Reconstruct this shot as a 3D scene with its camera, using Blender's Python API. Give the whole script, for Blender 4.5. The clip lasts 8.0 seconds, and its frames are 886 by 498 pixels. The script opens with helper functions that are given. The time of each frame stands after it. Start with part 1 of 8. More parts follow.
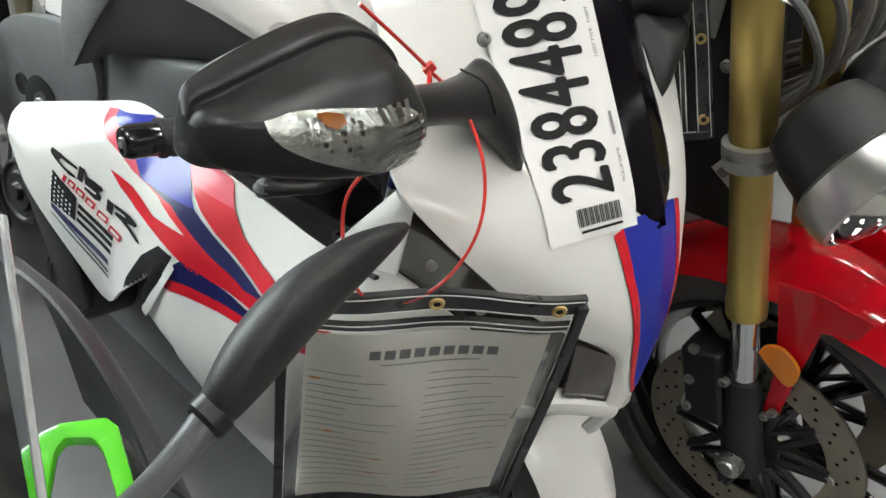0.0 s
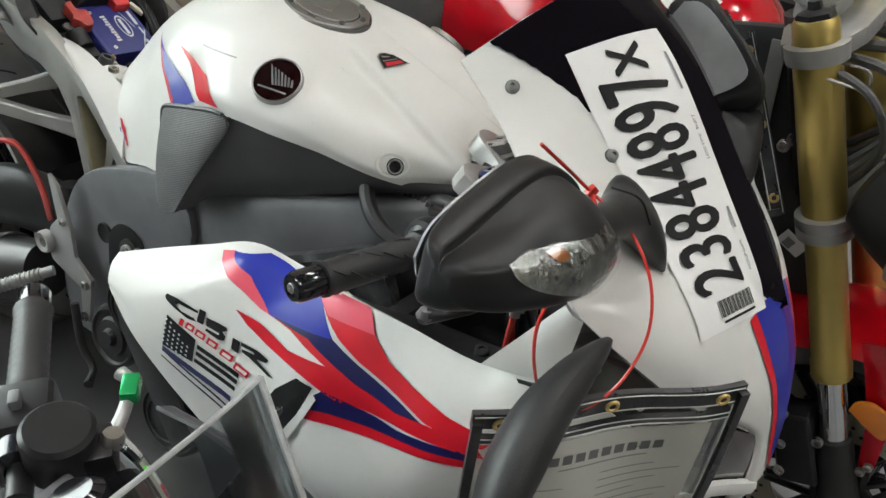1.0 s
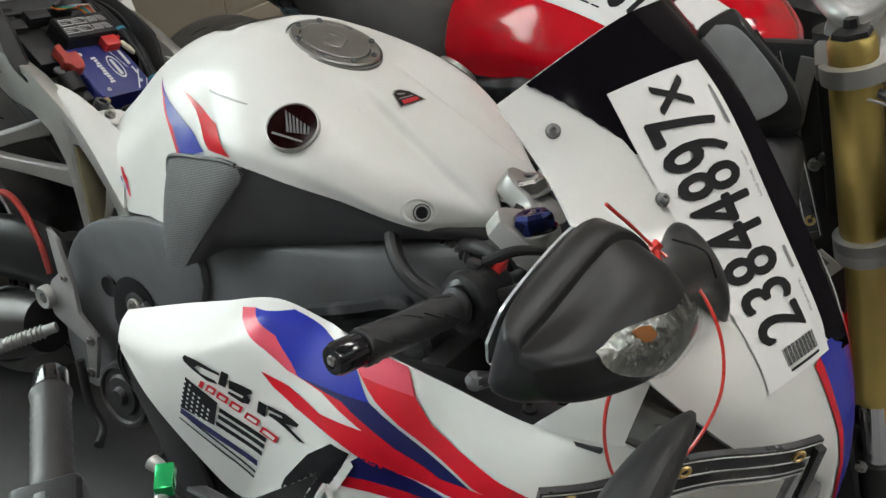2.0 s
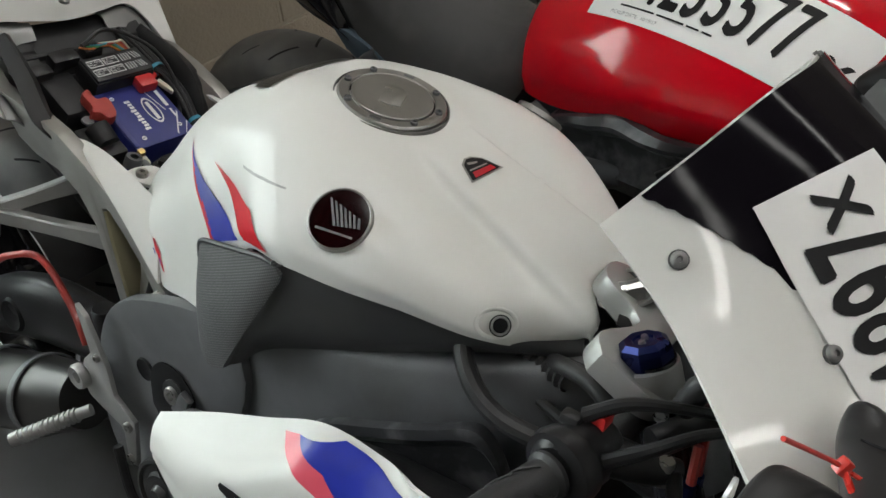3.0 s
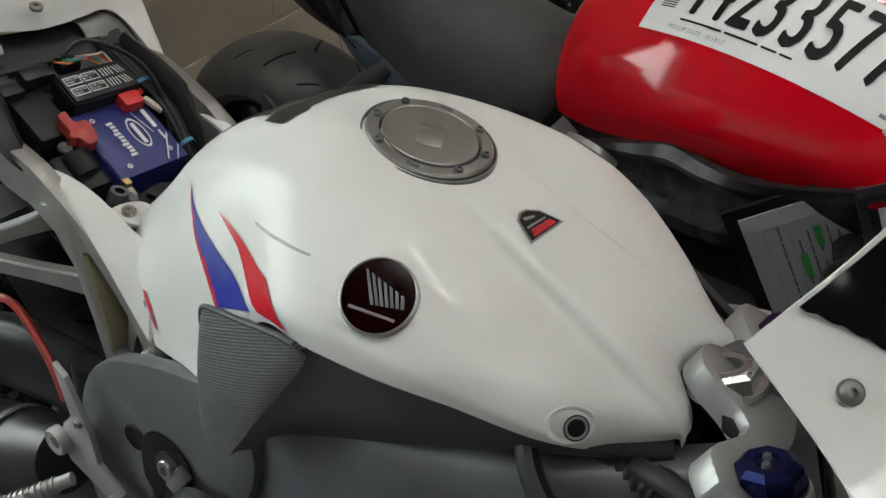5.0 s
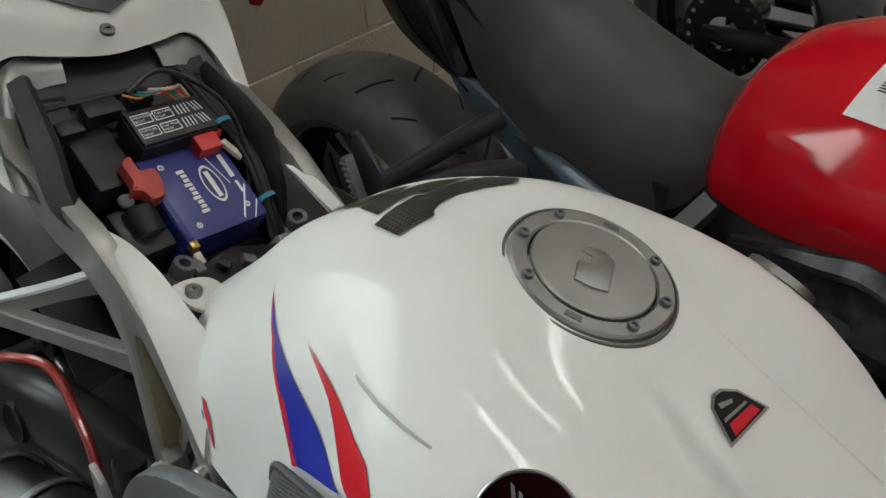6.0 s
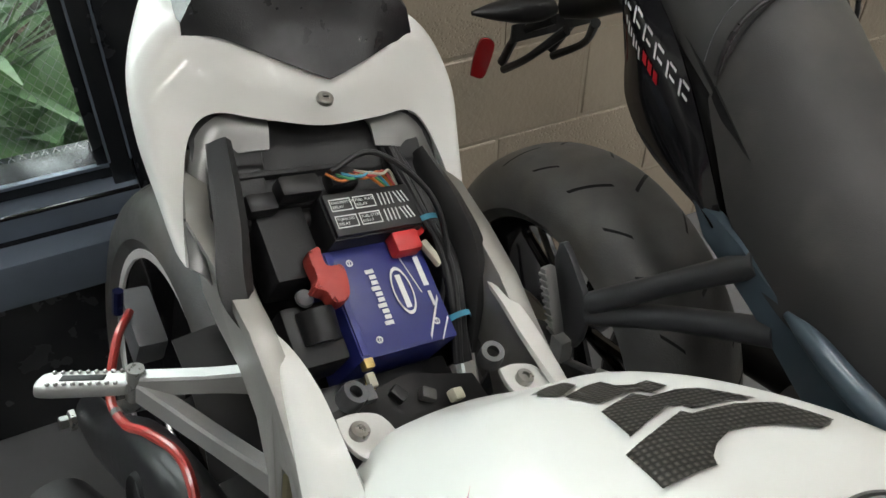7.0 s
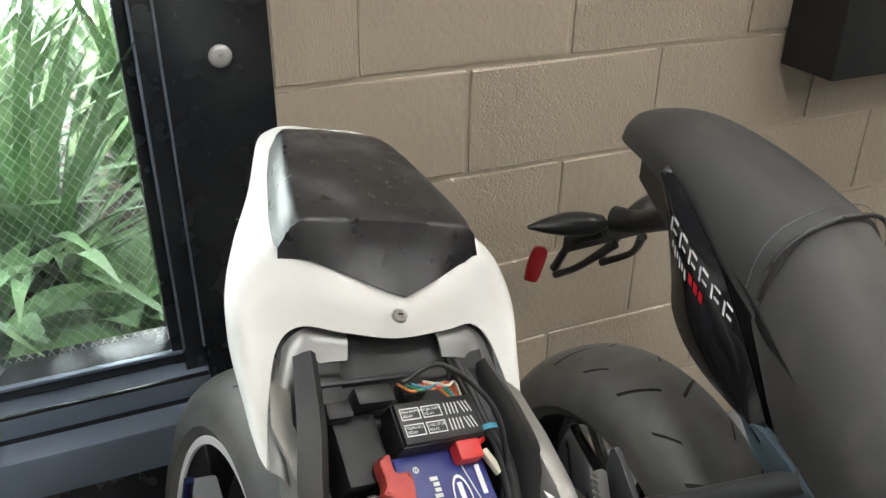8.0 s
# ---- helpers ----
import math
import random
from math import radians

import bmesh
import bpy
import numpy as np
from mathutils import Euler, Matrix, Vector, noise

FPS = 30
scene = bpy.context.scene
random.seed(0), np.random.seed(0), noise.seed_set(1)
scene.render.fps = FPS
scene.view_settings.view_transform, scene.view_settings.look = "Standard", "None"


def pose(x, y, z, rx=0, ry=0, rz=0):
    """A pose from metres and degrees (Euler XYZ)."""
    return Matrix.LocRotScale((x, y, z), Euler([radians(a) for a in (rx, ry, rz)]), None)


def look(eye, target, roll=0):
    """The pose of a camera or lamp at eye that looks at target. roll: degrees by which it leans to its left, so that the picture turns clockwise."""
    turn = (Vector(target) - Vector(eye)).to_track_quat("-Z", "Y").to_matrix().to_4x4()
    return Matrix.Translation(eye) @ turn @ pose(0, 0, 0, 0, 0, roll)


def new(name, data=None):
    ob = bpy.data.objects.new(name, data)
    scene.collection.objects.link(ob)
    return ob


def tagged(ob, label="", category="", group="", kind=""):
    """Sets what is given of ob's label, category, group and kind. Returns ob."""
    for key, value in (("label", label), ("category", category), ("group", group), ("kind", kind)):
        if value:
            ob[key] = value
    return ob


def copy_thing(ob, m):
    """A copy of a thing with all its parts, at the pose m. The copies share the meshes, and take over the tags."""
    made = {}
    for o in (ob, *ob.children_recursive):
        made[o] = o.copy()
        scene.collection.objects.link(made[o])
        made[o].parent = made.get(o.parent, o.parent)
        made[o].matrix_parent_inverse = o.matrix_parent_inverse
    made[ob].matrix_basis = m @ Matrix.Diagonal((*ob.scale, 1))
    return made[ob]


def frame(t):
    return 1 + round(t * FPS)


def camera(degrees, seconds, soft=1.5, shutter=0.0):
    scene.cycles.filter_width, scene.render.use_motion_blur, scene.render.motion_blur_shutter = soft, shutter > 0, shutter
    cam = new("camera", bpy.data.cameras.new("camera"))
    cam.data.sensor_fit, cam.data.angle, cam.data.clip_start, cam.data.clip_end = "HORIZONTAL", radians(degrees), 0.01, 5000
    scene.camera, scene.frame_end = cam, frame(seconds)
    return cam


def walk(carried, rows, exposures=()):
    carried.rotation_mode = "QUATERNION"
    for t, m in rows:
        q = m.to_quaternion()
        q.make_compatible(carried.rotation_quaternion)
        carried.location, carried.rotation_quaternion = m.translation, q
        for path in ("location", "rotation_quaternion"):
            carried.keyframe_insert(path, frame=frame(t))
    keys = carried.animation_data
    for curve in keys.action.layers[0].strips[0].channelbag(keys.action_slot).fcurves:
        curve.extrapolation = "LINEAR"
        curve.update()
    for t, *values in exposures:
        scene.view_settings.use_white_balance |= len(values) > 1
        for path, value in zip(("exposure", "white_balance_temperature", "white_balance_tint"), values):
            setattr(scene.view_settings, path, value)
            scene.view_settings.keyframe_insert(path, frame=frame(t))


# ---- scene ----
from mathutils.bvhtree import BVHTree

cam = camera(55.5, 8.0)
METRES, EYE, TILT, LEAN, TURN = 1.28, 1.52, -47.52, -7.31, 45.0
PATH = [
    (0, (0.38, -0.005, 1.452), (-0.557, 1.006, 0.003), 8.1),
    (0.5, (0.3, -0.094, 1.481), (-0.702, 0.99, 0.132), 3.9),
    (1, (0.272, -0.137, 1.495), (-0.725, 1.009, 0.194), 2.8),
    (1.2, (0.264, -0.146, 1.497), (-0.727, 1.016, 0.206), 2.6),
    (2.3, (0.132, -0.078, 1.5), (-0.847, 1.083, 0.199), -0.0),
    (2.5, (0.094, -0.034, 1.495), (-0.918, 1.082, 0.18), -1.5),
    (3, (0.026, 0.051, 1.482), (-1.042, 1.078, 0.139), -4.1),
    (3.5, (-0.036, 0.097, 1.467), (-1.124, 1.083, 0.109), -4.6),
    (4, (-0.091, 0.136, 1.454), (-1.168, 1.094, 0.068), -4.7),
    (5.5, (-0.184, 0.114, 1.438), (-1.183, 1.18, 0.071), -2.6),
    (6, (-0.33, 0.226, 1.406), (-1.429, 1.162, 0.022), -1.6),
    (6.5, (-0.446, 0.264, 1.379), (-1.716, 1.061, 0.056), 1.1),
    (7, (-0.514, 0.275, 1.361), (-1.878, 0.969, 0.074), 0.8),
    (7.5, (-0.53, 0.264, 1.394), (-2.017, 0.946, 0.243), 1.1),
    (8, (-0.491, 0.236, 1.441), (-2.102, 0.936, 0.485), 0.6),
]
walk(cam, [(t, look(eye, target, roll)) for t, eye, target, roll in PATH], exposures=[(0, .42), (.5, .13), (1.0, .05), (2.5, -.26), (3.0, -.40), (3.5, -.45), (5.5, -.50), (6.1, -.58), (7.0, .06), (7.5, .66), (8.0, .70)])

# ---------------------------------------------------------------- light
world = bpy.data.worlds.new("sky")
scene.world = world
world.use_nodes = True
wn = world.node_tree
sky = wn.nodes.new("ShaderNodeTexSky")
sky.sky_type = "NISHITA"
sky.sun_disc = False
sky.sun_elevation = radians(50)
sky.sun_rotation = radians(172)
wn.nodes["Background"].inputs[1].default_value = 0.15
wn.links.new(sky.outputs[0], wn.nodes["Background"].inputs[0])
sun = new("sun", bpy.data.lights.new("sun", "SUN"))
sun.data.energy = 5.0
sun.data.angle = radians(0.6)
sun.data.color = (1.0, 0.95, 0.88)
sun.matrix_world = look((1.2, -8, 9), (0, 0, 0))


# ---------------------------------------------------------------- materials
def material(name, color, rough=0.5, metal=0.0, coat=0.0, var=0.12, scale=14.0, bump=0.0, bscale=120.0,
             rvar=0.1, dirt=None, dirt_amount=0.0, dscale=4.0, spec=0.5):
    m = bpy.data.materials.new(name)
    m.use_nodes = True
    nt = m.node_tree
    b = nt.nodes["Principled BSDF"]
    b.inputs["Metallic"].default_value = metal
    b.inputs["Coat Weight"].default_value = coat
    b.inputs["Coat Roughness"].default_value = 0.05
    b.inputs["Specular IOR Level"].default_value = spec
    tc = nt.nodes.new("ShaderNodeTexCoord")
    n1 = nt.nodes.new("ShaderNodeTexNoise")
    n1.inputs["Scale"].default_value = scale
    n1.inputs["Detail"].default_value = 6
    nt.links.new(tc.outputs["Object"], n1.inputs["Vector"])
    r1 = nt.nodes.new("ShaderNodeMapRange")
    r1.inputs["From Min"].default_value, r1.inputs["From Max"].default_value = 0.3, 0.7
    r1.inputs["To Min"].default_value, r1.inputs["To Max"].default_value = 1 - var, 1 + var * 0.4
    nt.links.new(n1.outputs["Fac"], r1.inputs["Value"])
    mul = nt.nodes.new("ShaderNodeVectorMath")
    mul.operation = "SCALE"
    mul.inputs[0].default_value = color
    nt.links.new(r1.outputs[0], mul.inputs["Scale"])
    out = mul.outputs[0]
    if dirt:
        n2 = nt.nodes.new("ShaderNodeTexNoise")
        n2.inputs["Scale"].default_value = dscale
        n2.inputs["Detail"].default_value = 8
        nt.links.new(tc.outputs["Object"], n2.inputs["Vector"])
        r2 = nt.nodes.new("ShaderNodeMapRange")
        r2.inputs["From Min"].default_value, r2.inputs["From Max"].default_value = 0.5, 0.72
        r2.inputs["To Max"].default_value = dirt_amount
        nt.links.new(n2.outputs["Fac"], r2.inputs["Value"])
        mx = nt.nodes.new("ShaderNodeMix")
        mx.data_type = "RGBA"
        mx.inputs["B"].default_value = (*dirt, 1)
        nt.links.new(r2.outputs[0], mx.inputs["Factor"])
        nt.links.new(out, mx.inputs["A"])
        out = mx.outputs["Result"]
    nt.links.new(out, b.inputs["Base Color"])
    r3 = nt.nodes.new("ShaderNodeMapRange")
    r3.inputs["To Min"].default_value, r3.inputs["To Max"].default_value = max(0.02, rough - rvar), min(1, rough + rvar)
    n3 = nt.nodes.new("ShaderNodeTexNoise")
    n3.inputs["Scale"].default_value = scale * 2.3
    n3.inputs["Detail"].default_value = 4
    nt.links.new(tc.outputs["Object"], n3.inputs["Vector"])
    nt.links.new(n3.outputs["Fac"], r3.inputs["Value"])
    nt.links.new(r3.outputs[0], b.inputs["Roughness"])
    if bump:
        n4 = nt.nodes.new("ShaderNodeTexNoise")
        n4.inputs["Scale"].default_value = bscale
        n4.inputs["Detail"].default_value = 5
        nt.links.new(tc.outputs["Object"], n4.inputs["Vector"])
        bp = nt.nodes.new("ShaderNodeBump")
        bp.inputs["Strength"].default_value = bump
        bp.inputs["Distance"].default_value = 0.002
        nt.links.new(n4.outputs["Fac"], bp.inputs["Height"])
        nt.links.new(bp.outputs[0], b.inputs["Normal"])
    return m


def weave(name, ca, cb, scale, rough=0.35, turn=(0, 40, 20), across="Y"):
    """A carbon-like twill weave."""
    m = material(name, ca, rough)
    nt = m.node_tree
    b = nt.nodes["Principled BSDF"]
    tc = nt.nodes.new("ShaderNodeTexCoord")
    mp = nt.nodes.new("ShaderNodeMapping")
    mp.inputs["Rotation"].default_value = [radians(a) for a in turn]
    nt.links.new(tc.outputs["Object"], mp.inputs["Vector"])
    w1 = nt.nodes.new("ShaderNodeTexWave")
    w1.inputs["Scale"].default_value = scale
    w1.inputs["Distortion"].default_value = 0
    w2 = nt.nodes.new("ShaderNodeTexWave")
    w2.bands_direction = across
    w2.inputs["Scale"].default_value = scale
    nt.links.new(mp.outputs[0], w1.inputs["Vector"])
    nt.links.new(mp.outputs[0], w2.inputs["Vector"])
    mu = nt.nodes.new("ShaderNodeMath")
    mu.operation = "MULTIPLY"
    nt.links.new(w1.outputs["Fac"], mu.inputs[0])
    nt.links.new(w2.outputs["Fac"], mu.inputs[1])
    mx = nt.nodes.new("ShaderNodeMix")
    mx.data_type = "RGBA"
    mx.inputs["A"].default_value, mx.inputs["B"].default_value = (*ca, 1), (*cb, 1)
    nt.links.new(mu.outputs[0], mx.inputs["Factor"])
    nt.links.new(mx.outputs["Result"], b.inputs["Base Color"])
    bp = nt.nodes.new("ShaderNodeBump")
    bp.inputs["Strength"].default_value = 0.5
    bp.inputs["Distance"].default_value = 0.001
    nt.links.new(mu.outputs[0], bp.inputs["Height"])
    nt.links.new(bp.outputs[0], b.inputs["Normal"])
    return m


def glass(name, color=(1, 1, 1), rough=0.02, ior=1.45):
    m = bpy.data.materials.new(name)
    m.use_nodes = True
    b = m.node_tree.nodes["Principled BSDF"]
    b.inputs["Base Color"].default_value = (*color, 1)
    b.inputs["Roughness"].default_value = rough
    b.inputs["Transmission Weight"].default_value = 1
    b.inputs["IOR"].default_value = ior
    return m


def clear_film(name, tint=(1, 1, 1), gloss=0.08, rough=0.1, ior=1.45):
    """Thin clear plastic: mostly see-through, slightly glossy."""
    m = bpy.data.materials.new(name)
    m.use_nodes = True
    nt = m.node_tree
    tr = nt.nodes.new("ShaderNodeBsdfTransparent")
    tr.inputs[0].default_value = (*tint, 1)
    gl = nt.nodes.new("ShaderNodeBsdfGlossy")
    gl.inputs["Roughness"].default_value = rough
    fr = nt.nodes.new("ShaderNodeFresnel")
    fr.inputs[0].default_value = ior
    ad = nt.nodes.new("ShaderNodeMath")
    ad.operation = "ADD"
    ad.inputs[1].default_value = gloss
    nt.links.new(fr.outputs[0], ad.inputs[0])
    mx = nt.nodes.new("ShaderNodeMixShader")
    nt.links.new(ad.outputs[0], mx.inputs[0])
    nt.links.new(tr.outputs[0], mx.inputs[1])
    nt.links.new(gl.outputs[0], mx.inputs[2])
    nt.links.new(mx.outputs[0], nt.nodes["Material Output"].inputs[0])
    return m


def emitter(name, color, strength):
    m = bpy.data.materials.new(name)
    m.use_nodes = True
    b = m.node_tree.nodes["Principled BSDF"]
    b.inputs["Base Color"].default_value = (*color, 1)
    b.inputs["Emission Color"].default_value = (*color, 1)
    b.inputs["Emission Strength"].default_value = strength
    return m


M_WHITE = material("pearl_white_paint", (0.66, 0.66, 0.635), 0.5, coat=0.33, var=0.05, scale=3, rvar=0.05, bump=0.012, bscale=500, spec=0.14, dirt=(0.52, 0.51, 0.47), dirt_amount=0.25, dscale=7)
M_BLUE = material("blue_decal", (0.012, 0.024, 0.30), 0.35, coat=0.3, var=0.06, spec=0.3)
# Navy print, and also the blue stripe's shaded side as a darker colour.
M_NAVYSHADE = material("navy_and_shaded_blue_decal", (0.008, 0.010, 0.075), 0.35, coat=0.25, var=0.06, spec=0.3)
M_RED = material("red_decal", (0.55, 0.008, 0.020), 0.35, coat=0.3, var=0.06, spec=0.3)
# The red decal as it looks in light, paled to pink in its colour.
M_REDLIT = material("lit_red_decal", (0.60, 0.07, 0.11), 0.35, coat=0.3, var=0.04, spec=0.3)
M_REDPAINT = material("red_paint", (0.56, 0.003, 0.012), 0.16, coat=0.5, var=0.04, rvar=0.04, spec=0.25)
M_GREEN = material("lime_green_paint", (0.10, 0.60, 0.02), 0.25, coat=0.8, var=0.05)
M_PLASTIC = material("black_plastic", (0.015, 0.015, 0.016), 0.34, spec=0.32, var=0.25, scale=30, bump=0.06, bscale=900, dirt=(0.026, 0.026, 0.024), dirt_amount=0.2, rvar=0.06, dscale=9)
M_MATTE = material("matte_black_plastic", (0.018, 0.018, 0.019), 0.44, spec=0.36, var=0.3, scale=18, bump=0.2, bscale=700, dirt=(0.045, 0.044, 0.041), dirt_amount=0.4, rvar=0.10, dscale=8)
M_GLOSSBLACK = material("gloss_black_paint", (0.011, 0.011, 0.013), 0.14, spec=0.35, coat=0.5, var=0.1, rvar=0.05)
M_FRAME = material("grey_cast_frame", (0.148, 0.153, 0.16), 0.40, metal=0.3, var=0.3, scale=9, bump=0.2, bscale=500, dirt=(0.09, 0.09, 0.085), dirt_amount=0.55, rvar=0.16, dscale=11)
M_RAIL = material("titanium_grey_frame", (0.33, 0.325, 0.305), 0.40, metal=0.75, var=0.1, scale=12, bump=0.1, bscale=700, dirt=(0.15, 0.14, 0.12), dirt_amount=0.3)
M_ALU = material("brushed_aluminium", (0.62, 0.62, 0.60), 0.32, metal=0.95, var=0.12, scale=25, bump=0.06, bscale=400)
M_CAST = material("silver_cast_aluminium", (0.39, 0.39, 0.38), 0.45, metal=0.7, var=0.12, scale=20, bump=0.1, bscale=500, dirt=(0.2, 0.19, 0.17), dirt_amount=0.3)
M_CAP = material("satin_cap_metal", (0.29, 0.285, 0.27), 0.36, metal=0.85, var=0.08, scale=20, bump=0.05, bscale=800)
M_CHROME = material("chrome", (0.80, 0.80, 0.80), 0.08, metal=1.0, var=0.05, rvar=0.04)
M_STEEL = material("steel_bolt", (0.42, 0.41, 0.39), 0.3, metal=0.95, var=0.2, scale=60)
M_GOLD = material("gold_anodised_fork", (0.56, 0.43, 0.14), 0.34, metal=0.9, var=0.14, scale=10, bump=0.03)
M_BRASS = material("brass_grommet", (0.55, 0.40, 0.16), 0.3, metal=0.9)
M_RUBBER = material("tyre_rubber", (0.095, 0.095, 0.094), 0.5, var=0.25, scale=16, bump=0.25, bscale=350, dirt=(0.15, 0.135, 0.11), dirt_amount=0.6, dscale=6)
M_GRIP = material("grip_rubber", (0.016, 0.016, 0.017), 0.5, var=0.2, scale=40, bump=0.2, bscale=800, dirt=(0.06, 0.06, 0.055), dirt_amount=0.4)
M_VINYL = material("black_seat_vinyl", (0.016, 0.016, 0.018), 0.33, var=0.4, scale=22, bump=0.2, bscale=700, dirt=(0.085, 0.085, 0.087), dirt_amount=0.75, dscale=16, rvar=0.2)
M_SEATGREY = material("charcoal_seat_vinyl", (0.041, 0.040, 0.040), 0.52, var=0.2, scale=8, bump=0.35, bscale=900, dirt=(0.10, 0.095, 0.085), dirt_amount=0.5, dscale=9)
M_CARBON = weave("carbon_weave", (0.012, 0.012, 0.011), (0.09, 0.085, 0.075), 75)
M_KNEEPAD = weave("textured_knee_pad", (0.045, 0.046, 0.047), (0.135, 0.136, 0.138), 110, 0.45, (0, 28, 0), "Z")
M_COVER = material("matte_charcoal_plastic", (0.034, 0.035, 0.036), 0.46, var=0.15, scale=10, bump=0.25, bscale=1100, dirt=(0.06, 0.06, 0.058), dirt_amount=0.4, dscale=9)
M_BATBLUE = material("blue_battery_case", (0.022, 0.028, 0.17), 0.35, var=0.15, scale=20, dirt=(0.10, 0.11, 0.2), dirt_amount=0.3)
M_TERMRED = material("red_terminal_rubber", (0.42, 0.055, 0.045), 0.5, var=0.15, scale=40)
M_FUSERED = material("red_relay_plastic", (0.55, 0.03, 0.03), 0.35)
M_EMBLEM = material("dark_red_black_enamel", (0.007, 0.0006, 0.001), 0.14, coat=0.0, spec=0.1)
M_BOWL = material("faceted_indicator_bowl", (0.55, 0.55, 0.52), 0.2, metal=0.9, var=0.4, scale=70, bump=1.0, bscale=160, rvar=0.15)
M_GOLDCAST = material("dull_gold_casting", (0.42, 0.38, 0.25), 0.42, metal=0.7, var=0.1)
M_SHIELD = material("scuffed_black_plastic", (0.020, 0.021, 0.023), 0.34, var=0.3, scale=22, bump=0.12, bscale=500, dirt=(0.16, 0.16, 0.165), dirt_amount=0.7, dscale=26)
M_SCUFF = material("grey_scuff", (0.33, 0.33, 0.32), 0.5, var=0.3, scale=60)
M_LABELWHITE = material("white_print", (0.74, 0.74, 0.74), 0.5, var=0.06)
M_PAPER = material("white_paper_label", (0.74, 0.74, 0.73), 0.45, var=0.05, scale=6, bump=0.15, bscale=25)
M_SHEET = material("printed_sheet_paper", (0.85, 0.84, 0.80), 0.6, var=0.06, scale=4)
# White paper, tinted for the dim bluish light that falls on it.
M_FORM = material("blue_lit_form_paper", (0.70, 0.73, 0.79), 0.55, var=0.06, scale=5)
M_INK = material("black_print_ink", (0.010, 0.010, 0.011), 0.5, spec=0.15)
M_GREYINK = material("grey_print_ink", (0.22, 0.22, 0.23), 0.6)
M_PALEINK = material("faint_print_ink", (0.42, 0.42, 0.42), 0.6)
M_ORANGEINK = material("orange_highlighter", (0.75, 0.30, 0.03), 0.6)
M_GREENINK = material("green_highlighter", (0.08, 0.62, 0.12), 0.6)
M_ZIP = material("red_zip_tie", (0.62, 0.035, 0.025), 0.3, coat=0.3)
M_HOSE = material("red_brake_hose", (0.40, 0.030, 0.022), 0.35, coat=0.4, dirt=(0.15, 0.06, 0.05), dirt_amount=0.4)
M_STITCH = material("white_stitching", (0.65, 0.65, 0.62), 0.7)
M_SCREEN = material("dark_tinted_screen", (0.006, 0.005, 0.007), 0.10, coat=0.0, var=0.05, rvar=0.02, spec=0.05)
M_SMOKE = material("smoked_lens", (0.045, 0.036, 0.032), 0.12, coat=1.0, var=0.15)
M_BULB = material("amber_bulb", (0.30, 0.10, 0.02), 0.15, coat=0.6)
M_ORANGE = material("orange_reflector", (0.85, 0.25, 0.015), 0.15, coat=0.8, bump=0.3, bscale=300)
M_REFLRED = material("red_reflector", (0.28, 0.010, 0.013), 0.2, coat=0.6)
M_SCREENCLEAR = clear_film("clear_acrylic", (0.84, 0.87, 0.88), 0.05, 0.12, 1.3)
M_LENSCLEAR = clear_film("clear_lens_cover", (0.93, 0.95, 0.95), 0.02, 0.06, 1.25)
M_POUCH = clear_film("clear_vinyl", (0.97, 0.97, 0.96), 0.01, 0.25, 1.2)
M_LENS = glass("clear_lens", (0.95, 0.95, 0.95), 0.03)
M_PANE = clear_film("window_glass", (0.93, 0.96, 0.94), 0.02, 0.02)
# Dust on the glass, with a bright wall's reflection put into the pale colour.
M_MIRRORGLASS = material("dusty_pale_reflection_glass", (0.62, 0.65, 0.66), 0.16, metal=0.4, var=0.2, scale=22, rvar=0.08, dirt=(0.46, 0.47, 0.46), dirt_amount=0.5, dscale=18)
M_EDGE = material("polished_acrylic_edge", (0.36, 0.37, 0.37), 0.15, coat=0.8, var=0.3, scale=40)
M_FORKBLUE = material("blue_anodised", (0.012, 0.018, 0.085), 0.3, metal=0.8)
M_BLOCK = material("taupe_painted_block", (0.39, 0.33, 0.255), 0.5, var=0.07, scale=5, bump=1.0, bscale=75, dirt=(0.25, 0.225, 0.18), dirt_amount=0.35, dscale=3)


